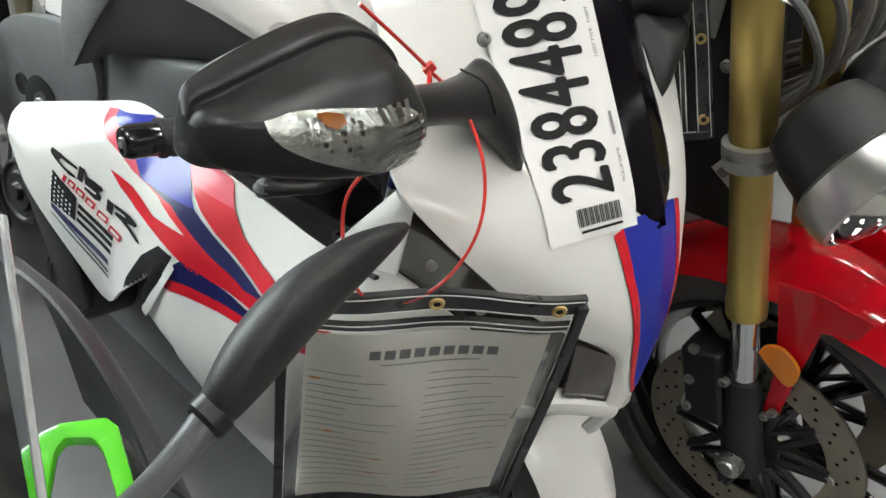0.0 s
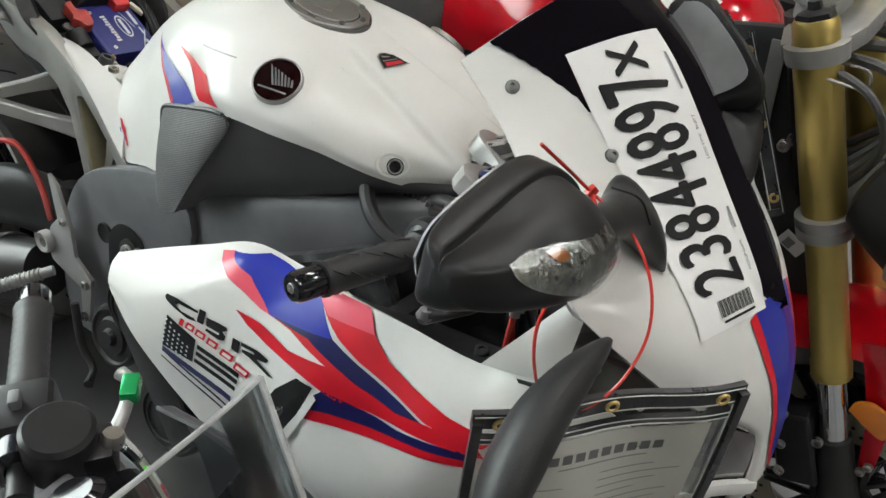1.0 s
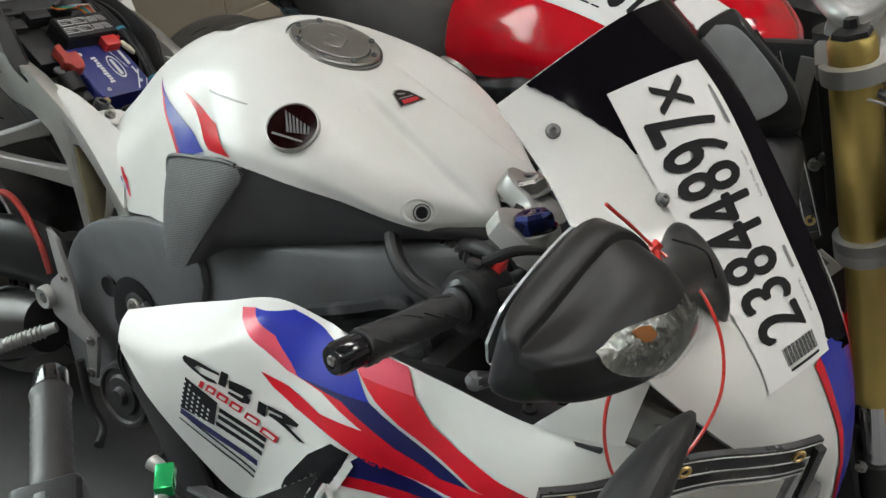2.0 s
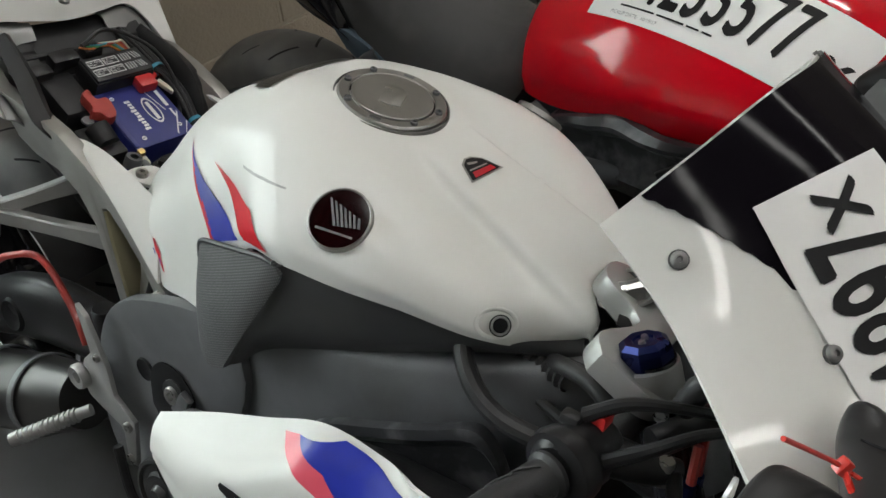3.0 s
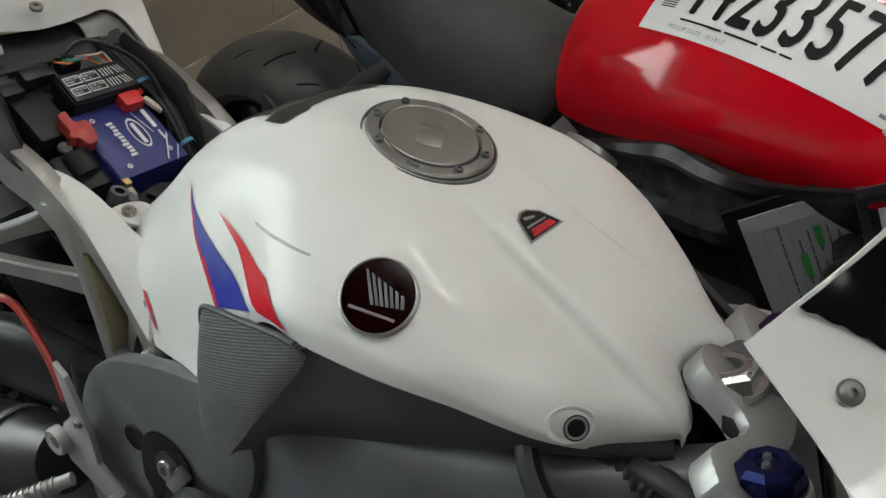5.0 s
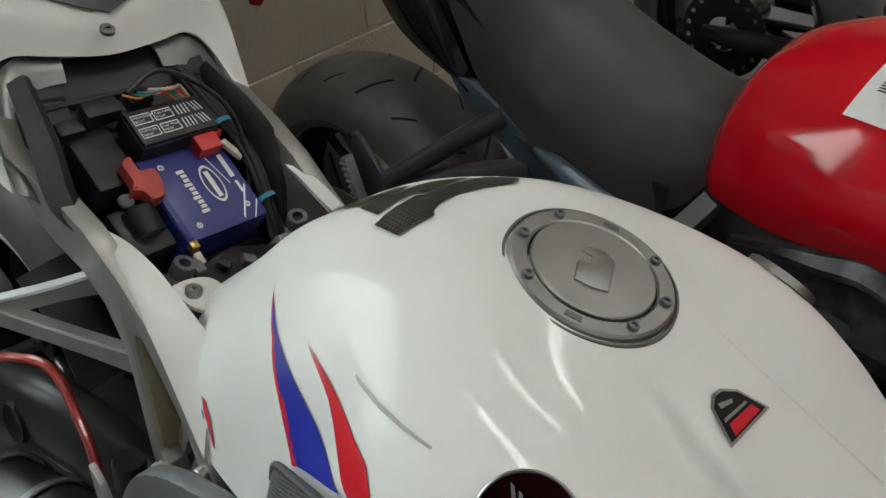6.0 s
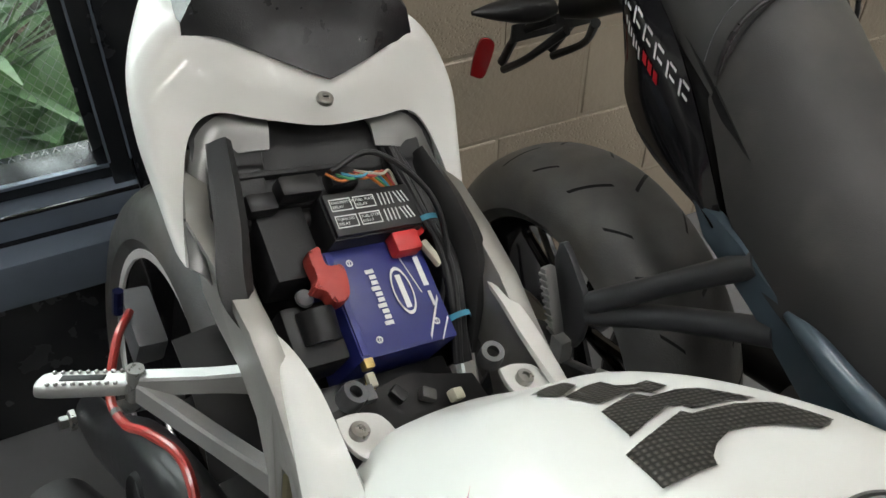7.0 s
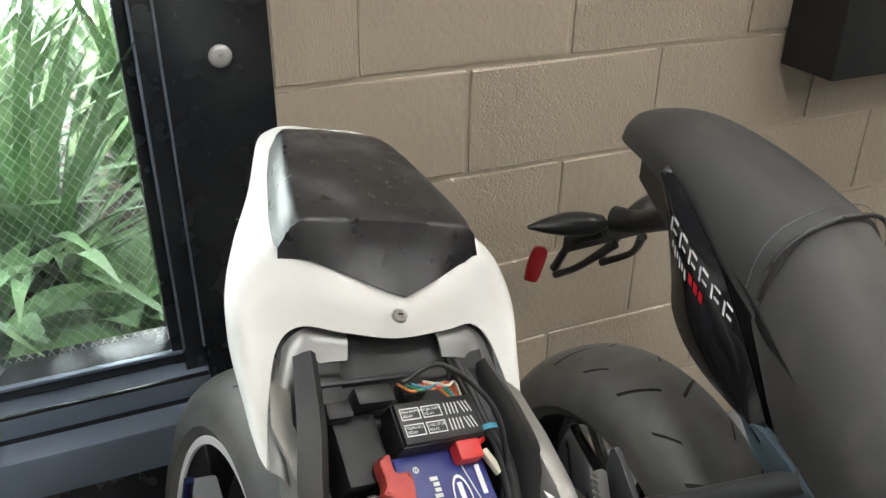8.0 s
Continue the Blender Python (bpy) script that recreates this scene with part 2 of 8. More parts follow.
def pit(m, scale, amount):
    """Adds scattered pits, thicker on some pieces than on others, to a material's relief."""
    nt = m.node_tree
    b = nt.nodes["Principled BSDF"]
    old = b.inputs["Normal"].links[0].from_node
    tc = nt.nodes.new("ShaderNodeTexCoord")
    oi = nt.nodes.new("ShaderNodeObjectInfo")
    sh = nt.nodes.new("ShaderNodeVectorMath")
    sh.operation = "ADD"
    nt.links.new(tc.outputs["Object"], sh.inputs[0])
    nt.links.new(oi.outputs["Random"], sh.inputs[1])
    vo = nt.nodes.new("ShaderNodeTexVoronoi")
    vo.inputs["Scale"].default_value = scale
    nt.links.new(sh.outputs[0], vo.inputs["Vector"])
    r1 = nt.nodes.new("ShaderNodeMapRange")
    r1.inputs["From Min"].default_value, r1.inputs["From Max"].default_value = 0.12, 0.42
    nt.links.new(vo.outputs["Distance"], r1.inputs["Value"])
    no = nt.nodes.new("ShaderNodeTexNoise")
    no.inputs["Scale"].default_value = 26
    nt.links.new(sh.outputs[0], no.inputs["Vector"])
    r2 = nt.nodes.new("ShaderNodeMapRange")
    r2.inputs["From Min"].default_value, r2.inputs["From Max"].default_value = 0.50, 0.60
    nt.links.new(no.outputs["Fac"], r2.inputs["Value"])
    m0 = nt.nodes.new("ShaderNodeMath")
    m0.operation = "MAXIMUM"
    nt.links.new(r1.outputs[0], m0.inputs[0])
    nt.links.new(r2.outputs[0], m0.inputs[1])
    r3 = nt.nodes.new("ShaderNodeMapRange")
    r3.inputs["From Min"].default_value, r3.inputs["From Max"].default_value = 0.08, 0.35
    r3.inputs["To Min"].default_value = 0.25
    nt.links.new(oi.outputs["Random"], r3.inputs["Value"])
    mx = nt.nodes.new("ShaderNodeMath")
    mx.operation = "MAXIMUM"
    nt.links.new(m0.outputs[0], mx.inputs[0])
    nt.links.new(r3.outputs[0], mx.inputs[1])
    bp = nt.nodes.new("ShaderNodeBump")
    bp.inputs["Strength"].default_value = amount
    bp.inputs["Distance"].default_value = 0.006
    nt.links.new(mx.outputs[0], bp.inputs["Height"])
    nt.links.new(old.outputs[0], bp.inputs["Normal"])
    nt.links.new(bp.outputs[0], b.inputs["Normal"])


pit(M_BLOCK, 130, 0.45)
M_MORTAR = material("taupe_painted_mortar", (0.40, 0.345, 0.27), 0.6, var=0.08, scale=8, bump=0.7, bscale=90)
M_DARKFRAME = material("dark_bronze_frame", (0.030, 0.033, 0.038), 0.26, metal=0.55, var=0.2, scale=6, dirt=(0.09, 0.09, 0.09), dirt_amount=0.5)
# Dark sill metal, made paler and bluer to hold the sky's reflection.
M_SKYSILL = material("skylit_sill_metal", (0.165, 0.20, 0.255), 0.33, metal=0.4, var=0.25, scale=5, dirt=(0.16, 0.16, 0.15), dirt_amount=0.4)
M_BRACKET = material("pressed_grey_steel", (0.20, 0.20, 0.195), 0.38, metal=0.7, var=0.15, scale=15)
M_CONCRETE = material("grey_concrete_floor", (0.19, 0.193, 0.20), 0.5, var=0.2, scale=2.5, bump=0.2, bscale=40, dirt=(0.07, 0.068, 0.065), dirt_amount=0.6, dscale=1.6)
M_ROOMWALL = material("taupe_wall_paint", (0.30, 0.28, 0.24), 0.7, var=0.08, scale=2)
M_CEIL = material("dark_painted_ceiling", (0.075, 0.075, 0.073), 0.8, var=0.1, scale=3)
M_FIXTURE = material("white_enamel_fixture", (0.7, 0.7, 0.68), 0.5)
M_LEAF = material("strap_leaf_green", (0.15, 0.27, 0.12), 0.42, var=0.35, scale=7, dirt=(0.26, 0.36, 0.17), dirt_amount=0.5)
M_LEAFPALE = material("pale_leaf_green", (0.20, 0.34, 0.16), 0.4, var=0.3, scale=5)
M_SOIL = material("garden_soil", (0.05, 0.035, 0.022), 0.9, var=0.4, scale=12, bump=0.8, bscale=30)
# Emission that stands in for the daylight outside; the wall itself is no lamp.
M_OUTGLOW = emitter("daylight_glow", (0.93, 0.98, 1.0), 14.0)
M_BLUEGREY = material("blue_grey_tube_paint", (0.085, 0.120, 0.150), 0.33, metal=0.3, coat=0.4, var=0.1)
M_DARKGREY = material("dark_grey_bracket", (0.060, 0.062, 0.066), 0.42, metal=0.3, var=0.12)
M_DISC = material("brake_disc_steel", (0.42, 0.38, 0.30), 0.35, metal=0.9, var=0.2, scale=14)
M_EXHAUST = material("dark_titanium_can", (0.085, 0.082, 0.080), 0.36, metal=0.85, var=0.2, scale=5)
M_WIREGREEN = material("green_wire", (0.05, 0.25, 0.10), 0.5)
M_WIREORANGE = material("orange_wire", (0.55, 0.16, 0.03), 0.5)
M_CLIPBLUE = material("blue_clip", (0.05, 0.28, 0.42), 0.45)
M_CREAM = material("cream_connector", (0.50, 0.48, 0.38), 0.5)
M_GASKET = material("clear_stopper", (0.34, 0.34, 0.33), 0.15, coat=0.8)
M_TUBE = emitter("fluorescent_diffuser", (1.0, 0.99, 0.95), 34.0)


# ---------------------------------------------------------------- mesh helpers
def part(name, bm, mat, parent=None, label="", sharp=0.6, flip=False):
    bmesh.ops.recalc_face_normals(bm, faces=bm.faces)
    if flip:
        bmesh.ops.reverse_faces(bm, faces=bm.faces)
    for f in bm.faces:
        f.smooth = True
    for e in bm.edges:
        if len(e.link_faces) == 2 and e.calc_face_angle(0) > sharp:
            e.smooth = False
    me = bpy.data.meshes.new(name)
    bm.to_mesh(me)
    bm.free()
    me.materials.append(mat)
    ob = new(name, me)
    if parent:
        ob.parent = parent
    if label:
        ob["label"] = label
    return ob


def thing(name, m, label, category, group="", kind=""):
    ob = new(name)
    ob.empty_display_size = 0.1
    ob.matrix_world = m
    return tagged(ob, label, category, group, kind)


def cr(pts, n):
    """n points along a smooth curve through the control points."""
    p = np.array(pts, float)
    if len(p) == 2:
        return [p[0] + (p[1] - p[0]) * i / (n - 1) for i in range(n)]
    q = np.vstack([2 * p[0] - p[1], p, 2 * p[-1] - p[-2]])
    out = []
    for i in range(n):
        s = i / (n - 1) * (len(p) - 1)
        k = min(int(s), len(p) - 2)
        u = s - k
        a, b, c, d = q[k], q[k + 1], q[k + 2], q[k + 3]
        out.append(0.5 * (2 * b + (c - a) * u + (2 * a - 5 * b + 4 * c - d) * u * u + (3 * b - a - 3 * c + d) * u ** 3))
    return out


def skin(rows, close=False, caps=False):
    """A mesh over rows of points."""
    bm = bmesh.new()
    vs = [[bm.verts.new(tuple(p)) for p in r] for r in rows]
    n = len(rows[0])
    for i in range(len(rows) - 1):
        for j in range(n if close else n - 1):
            k = (j + 1) % n
            f = [vs[i][j], vs[i][k], vs[i + 1][k], vs[i + 1][j]]
            bm.faces.new(f)
    if caps:
        bm.faces.new(vs[0])
        bm.faces.new(list(reversed(vs[-1])))
    return bm


def loft(sections, nu, nv, close=False, caps=False):
    """A smooth skin through control sections (each a list of 3D points)."""
    if close:
        secs = [cr(list(s) + [s[0]], nv + 1)[:-1] for s in sections]
    else:
        secs = [cr(s, nv) for s in sections]
    cols = [cr([s[j] for s in secs], nu) for j in range(len(secs[0]))]
    return skin([[c[i] for c in cols] for i in range(nu)], close, caps)


def thicken(bm, t, out=None):
    """Gives an open sheet a thickness t against its normals, which face out."""
    bmesh.ops.recalc_face_normals(bm, faces=bm.faces)
    if out and sum(f.normal.dot(Vector(out)) for f in bm.faces) < 0:
        bmesh.ops.reverse_faces(bm, faces=bm.faces)
    bmesh.ops.solidify(bm, geom=bm.faces[:], thickness=t)
    return bm


def tube(pts, r, n=10, steps=0, caps=True):
    """A round bar along a smooth curve; r a number or a list along it."""
    steps = steps or max(2, (len(pts) - 1) * 8 + 1) if len(pts) > 2 else 2
    c = [Vector(p) for p in cr(pts, steps)]
    if isinstance(r, (int, float)):
        rr = [r] * steps
    else:
        rr = [float(v[0]) for v in cr([(v,) for v in r], steps)]
    up = Vector((0.13, 0.31, 0.94))
    rows = []
    prev = None
    for i, p in enumerate(c):
        d = (c[min(i + 1, steps - 1)] - c[max(i - 1, 0)]).normalized()
        a = prev - d * prev.dot(d) if prev else d.cross(up)
        a.normalize()
        prev = a
        b = d.cross(a)
        rows.append([p + (a * math.cos(k * math.tau / n) + b * math.sin(k * math.tau / n)) * rr[i] for k in range(n)])
    return skin(rows, True, caps)


def box(sx, sy, sz, bevel=0.003, m=None, seg=2):
    bm = bmesh.new()
    bmesh.ops.create_cube(bm, size=1, matrix=Matrix.Diagonal((sx, sy, sz, 1)))
    if bevel:
        bmesh.ops.bevel(bm, geom=bm.edges[:], offset=bevel, segments=seg, affect="EDGES", profile=0.6)
    if m:
        bm.transform(m)
    return bm


def lathe(profile, n=32, m=None, close=False):
    """Turns a profile of (radius, z) about the z axis."""
    rows = [[(r * math.cos(k * math.tau / n), r * math.sin(k * math.tau / n), z) for k in range(n)] for r, z in profile]
    if close:
        rows.append(rows[0])
    bm = skin(rows, True, False)
    bmesh.ops.remove_doubles(bm, verts=bm.verts, dist=1e-6)
    if m:
        bm.transform(m)
    return bm


def prism(poly, t, bevel=0.0, m=None):
    """A plate with the outline poly (x, y), t thick, from z = 0 up."""
    bm = bmesh.new()
    f = bm.faces.new([bm.verts.new((x, y, 0)) for x, y in poly])
    r = bmesh.ops.extrude_face_region(bm, geom=[f])
    bmesh.ops.translate(bm, vec=(0, 0, t), verts=[v for v in r["geom"] if isinstance(v, bmesh.types.BMVert)])
    if bevel:
        bmesh.ops.recalc_face_normals(bm, faces=bm.faces)
        bmesh.ops.bevel(bm, geom=bm.edges[:], offset=bevel, segments=2, affect="EDGES", profile=0.6)
    if m:
        bm.transform(m)
    return bm


def add(bm, other):
    """Joins another bmesh into bm."""
    me = bpy.data.meshes.new("join")
    other.to_mesh(me)
    other.free()
    bm.from_mesh(me)
    bpy.data.meshes.remove(me)
    return bm


def axes(o, xdir, ydir):
    """A matrix at o with the given x direction and about that y direction."""
    x = Vector(xdir).normalized()
    z = x.cross(Vector(ydir)).normalized()
    y = z.cross(x)
    return Matrix(((x.x, y.x, z.x, o[0]), (x.y, y.y, z.y, o[1]), (x.z, y.z, z.z, o[2]), (0, 0, 0, 1)))


def along(o, d, roll=(0, 0, 1)):
    """A matrix at o whose z axis runs along d."""
    z = Vector(d).normalized()
    r = Vector(roll)
    if abs(z.dot(r)) > 0.95:
        r = Vector((1, 0, 0))
    x = r.cross(z).normalized()
    y = z.cross(x)
    return Matrix(((x.x, y.x, z.x, o[0]), (x.y, y.y, z.y, o[1]), (x.z, y.z, z.z, o[2]), (0, 0, 0, 1)))


def rod(a, b, r, n=12, r2=None):
    return tube([a, b], [r, r2 if r2 is not None else r], n, 2)


def flat(poly, step=0.012):
    """A finely cut flat sheet with the outline poly in the xy plane."""
    bm = bmesh.new()
    f = bm.faces.new([bm.verts.new((x, y, 0)) for x, y in poly])
    bmesh.ops.triangulate(bm, faces=[f])
    for _ in range(6):
        long_edges = [e for e in bm.edges if e.calc_length() > step]
        if not long_edges or len(bm.faces) > 6000:
            break
        bmesh.ops.subdivide_edges(bm, edges=long_edges, cuts=1)
        bmesh.ops.triangulate(bm, faces=[f for f in bm.faces if len(f.verts) > 3])
    return bm


def fine(bm, step):
    """Cuts long edges so that a sheet can follow a curved surface."""
    for _ in range(5):
        long_edges = [e for e in bm.edges if e.calc_length() > step]
        if not long_edges:
            break
        bmesh.ops.subdivide_edges(bm, edges=long_edges, cuts=1)
        bmesh.ops.triangulate(bm, faces=[f for f in bm.faces if len(f.verts) > 3])
    return bm


def lay_on(bm, m, tree, d, lift=0.0012):
    """Lays a flat sheet, set by m, along d on to the surface of tree."""
    bm.transform(m)
    dv = Vector(d).normalized()
    gone = []
    for v in bm.verts:
        p, nrm, _, _ = tree.ray_cast(v.co - dv * 0.6, dv)
        if p is None:
            gone.append(v)
        else:
            if nrm.dot(dv) > 0:
                nrm = -nrm
            v.co = p + nrm * lift
    bmesh.ops.delete(bm, geom=gone, context="VERTS")
    return bm


def letters(text, size, spread=1.0):
    """Flat lettering in the xy plane, from the built-in font."""
    cu = bpy.data.curves.new("t", "FONT")
    cu.body = text
    cu.size = size
    cu.resolution_u = 3
    cu.space_character = spread
    ob = bpy.data.objects.new("t", cu)
    scene.collection.objects.link(ob)
    me = bpy.data.meshes.new_from_object(ob.evaluated_get(bpy.context.evaluated_depsgraph_get()))
    bm = bmesh.new()
    bm.from_mesh(me)
    bpy.data.objects.remove(ob)
    bpy.data.curves.remove(cu)
    bpy.data.meshes.remove(me)
    return bm


def bold(bm, t):
    """Widens lettering by drawing it a few times with small shifts."""
    src = bpy.data.meshes.new("b")
    bm.to_mesh(src)
    k = 0
    for dx, dy in ((t, 0), (-t, 0), (0, t * 0.5), (0, -t * 0.5)):
        k += 1
        tmp = bmesh.new()
        tmp.from_mesh(src)
        bmesh.ops.translate(tmp, vec=(dx, dy, 0.00004 * k), verts=tmp.verts)
        add(bm, tmp)
    bpy.data.meshes.remove(src)
    return bm


def tree_of(ob):
    bm = bmesh.new()
    bm.from_mesh(ob.data)
    t = BVHTree.FromBMesh(bm)
    bm.free()
    return t


def bolt(name, o, d, r, parent, mat=None, label=""):
    """A socket-head bolt with a recessed hexagon."""
    h = r * 0.55
    prof = [(0.0, 0.25 * h), (r * 0.45, 0.25 * h), (r * 0.5, h), (r * 0.9, h), (r, h * 0.75), (r, -h)]
    bm = lathe(prof, 16, along(o, d))
    return part(name, bm, mat or M_STEEL, parent, label)


# ---------------------------------------------------------------- the room
WALL_X = -1.80
COURSE, BLOCK = 0.2032, 0.4064


def build_room():
    fl = part("floor", box(9.4, 10.6, 0.10, 0, pose(2.6, 0.9, -0.05)), M_CONCRETE)
    tagged(fl, "worn grey concrete showroom floor", "floor", kind="structure")
    ce = part("ceiling", box(9.4, 10.6, 0.10, 0, pose(2.6, 0.9, 4.45)), M_CEIL)
    tagged(ce, "plain dark painted ceiling over the bikes", "ceiling", kind="structure")
    for name, s, m in (("wall_north", (9.4, 0.15, 4.4), pose(2.6, 6.125, 2.2)), ("wall_south", (9.4, 0.15, 4.4), pose(2.6, -4.325, 2.2)),
                       ("wall_east", (0.15, 10.3, 4.4), pose(7.22, 0.9, 2.2))):
        w = part(name, box(*s, 0, m), M_ROOMWALL)
        tagged(w, "plain painted showroom wall", "wall", kind="structure")
    # the block wall behind the bikes
    y0, y1, h = 0.506, 6.05, 4.4
    wall = part("wall_west", box(0.16, y1 - y0, h, 0, pose(WALL_X - 0.0825, (y0 + y1) / 2, h / 2)), M_MORTAR)
    tagged(wall, "taupe painted concrete block wall with raked joints", "wall", kind="structure")
    lower = part("wall_below_window", box(0.16, 4.75, 0.42, 0, pose(WALL_X - 0.09, -1.869, 0.21)), M_DARKFRAME)
    tagged(lower, "dark panel under the window", "wall", kind="structure")
    upper = part("wall_above_window", box(0.16, 4.75, 1.7, 0, pose(WALL_X - 0.09, -1.869, 3.55)), M_ROOMWALL)
    tagged(upper, "painted wall above the window", "wall", kind="structure")
    return wall


def build_blocks(wall):
    """Single blocks in running bond, with slightly uneven faces."""
    rnd = random.Random(4)
    shared = []
    for k in range(4):
        bm = box(0.0285, BLOCK - 0.009, COURSE - 0.009, 0.0035, None, 2)
        for v in bm.verts:
            v.co.x += rnd.uniform(-0.0012, 0.0012)
            v.co.z += rnd.uniform(-0.0012, 0.0012)
        me = bpy.data.meshes.new("block")
        for f in bm.faces:
            f.smooth = False
        bm.to_mesh(me)
        bm.free()
        me.materials.append(M_BLOCK)
        shared.append(me)
    for c in range(0, 21):
        shift = 0.85 if c % 2 == 0 else 0.85 - BLOCK / 2
        for i in range(-1, 8):
            y = shift + (i + 0.5) * BLOCK
            if y - BLOCK / 2 < 0.2:
                continue
            cut = y - BLOCK / 2 < 0.40
            ob = new("block", shared[rnd.randrange(4)])
            if cut:
                ob.scale = (1, (y + BLOCK / 2 - 0.511) / BLOCK, 1)
                y = (y + BLOCK / 2 + 0.506) / 2
            ob.parent = wall
            ob.location = (WALL_X - 0.0125 + rnd.uniform(-0.001, 0.001), y, (c + 0.5) * COURSE)


def build_window():
    w = thing("window_1", pose(WALL_X, 0, 0), "dark bronze framed shop window onto a planted bed", "window", kind="structure")
    gy, gz = 0.287, 0.547
    # post beside the block wall, stepped frame, sill
    part("window_post", box(0.10, 0.165, 4.38, 0.003, pose(-0.045, 0.4235, 2.19)), M_DARKFRAME, w, "dark upright board beside the window")
    part("window_frame", box(0.13, 0.036, 3.05, 0.003, pose(-0.052, 0.321, gz + 1.5)), M_DARKFRAME, w)
    part("window_frame", box(0.10, 0.020, 3.05, 0.003, pose(-0.062, 0.294, gz + 1.5)), M_DARKFRAME, w)
    part("window_sill", box(0.15, 4.587, 0.050, 0.004, pose(-0.040, -1.9535, 0.503)), M_SKYSILL, w, "broad dark metal sill")
    for x, z, h in ((0.0365, 0.4785, 0.012), (0.0355, 0.5265, 0.006)):
        part("sill_groove", box(0.006, 4.585, h, 0.001, pose(x - 0.003, -1.9535, z)), M_GLOSSBLACK, w, "dark groove under the sill's edge")
    # Thin pale strips draw the highlights on the frame's stepped edges.
    for y in (0.3045, 0.3385):
        part("edge_highlight", box(0.010, 0.004, 2.95, 0.001, pose(0.0115, y, gz + 1.5)), M_SKYSILL, w, "pale highlight strip along the frame's edge")
    part("window_sill", box(0.20, 4.62, 0.085, 0.004, pose(-0.010, -1.940, 0.433)), M_SKYSILL, w)
    part("window_frame", box(0.10, 4.587, 0.022, 0.003, pose(-0.060, -1.9535, 0.541)), M_DARKFRAME, w)
    # The same painted highlight along the lower frame edge.
    part("edge_highlight", box(0.012, 4.58, 0.006, 0.001, pose(-0.014, -1.955, 0.553)), M_SKYSILL, w, "pale highlight strip along the frame's edge")
    part("window_frame", box(0.10, 0.06, 3.05, 0.003, pose(-0.062, -1.55, gz + 1.5)), M_DARKFRAME, w)
    pane = part("pane", box(0.006, 1.81, 2.15, 0, pose(-0.085, -0.618, gz + 1.07)), M_PANE, w, "clear glass pane")
    pane.visible_shadow = False
    pane = part("pane", box(0.006, 2.65, 2.15, 0, pose(-0.085, -2.91, gz + 1.07)), M_PANE, w, "clear glass pane")
    pane.visible_shadow = False
    # wire net cast in the glass
    net = bmesh.new()
    y0, y1, z0, z1 = -0.9, 0.285, gz, 1.75
    for k in range(-70, 110):
        for s in (-1, 1):
            pts = []
            for q in (0, 1):
                y = y0 if q == 0 else y1
                pts.append((y, z0 + 0.024 * k + s * 1.35 * (y - y0)))
            (ya, za), (yb, zb) = pts
            lo, hi = 0.0, 1.0
            for a, b in ((za, zb),):
                if abs(b - a) > 1e-9:
                    t0, t1 = sorted(((z0 - a) / (b - a), (z1 - a) / (b - a)))
                    lo, hi = max(lo, t0), min(hi, t1)
            if hi - lo > 0.01:
                add(net, tube([(-0.0905, ya + (yb - ya) * lo, za + (zb - za) * lo), (-0.0905, ya + (yb - ya) * hi, za + (zb - za) * hi)], 0.0004, 3, 2, False))
    part("wire_net", net, M_ALU, w, "fine diamond wire net in the glass")
    st = thing("door_stop", pose(WALL_X + 0.006, 0.427, 1.081), "round clear plastic stopper on the dark post", "stopper")
    part("disc", lathe([(0.0, 0.006), (0.010, 0.007), (0.016, 0.004), (0.0185, 0.0)], 24, along((0, 0, 0), (1, 0, 0))), M_GASKET, st)
    part("screw", lathe([(0.0, 0.010), (0.004, 0.009), (0.005, 0.0)], 12, along((0, 0, 0), (1, 0, 0))), M_STEEL, st)


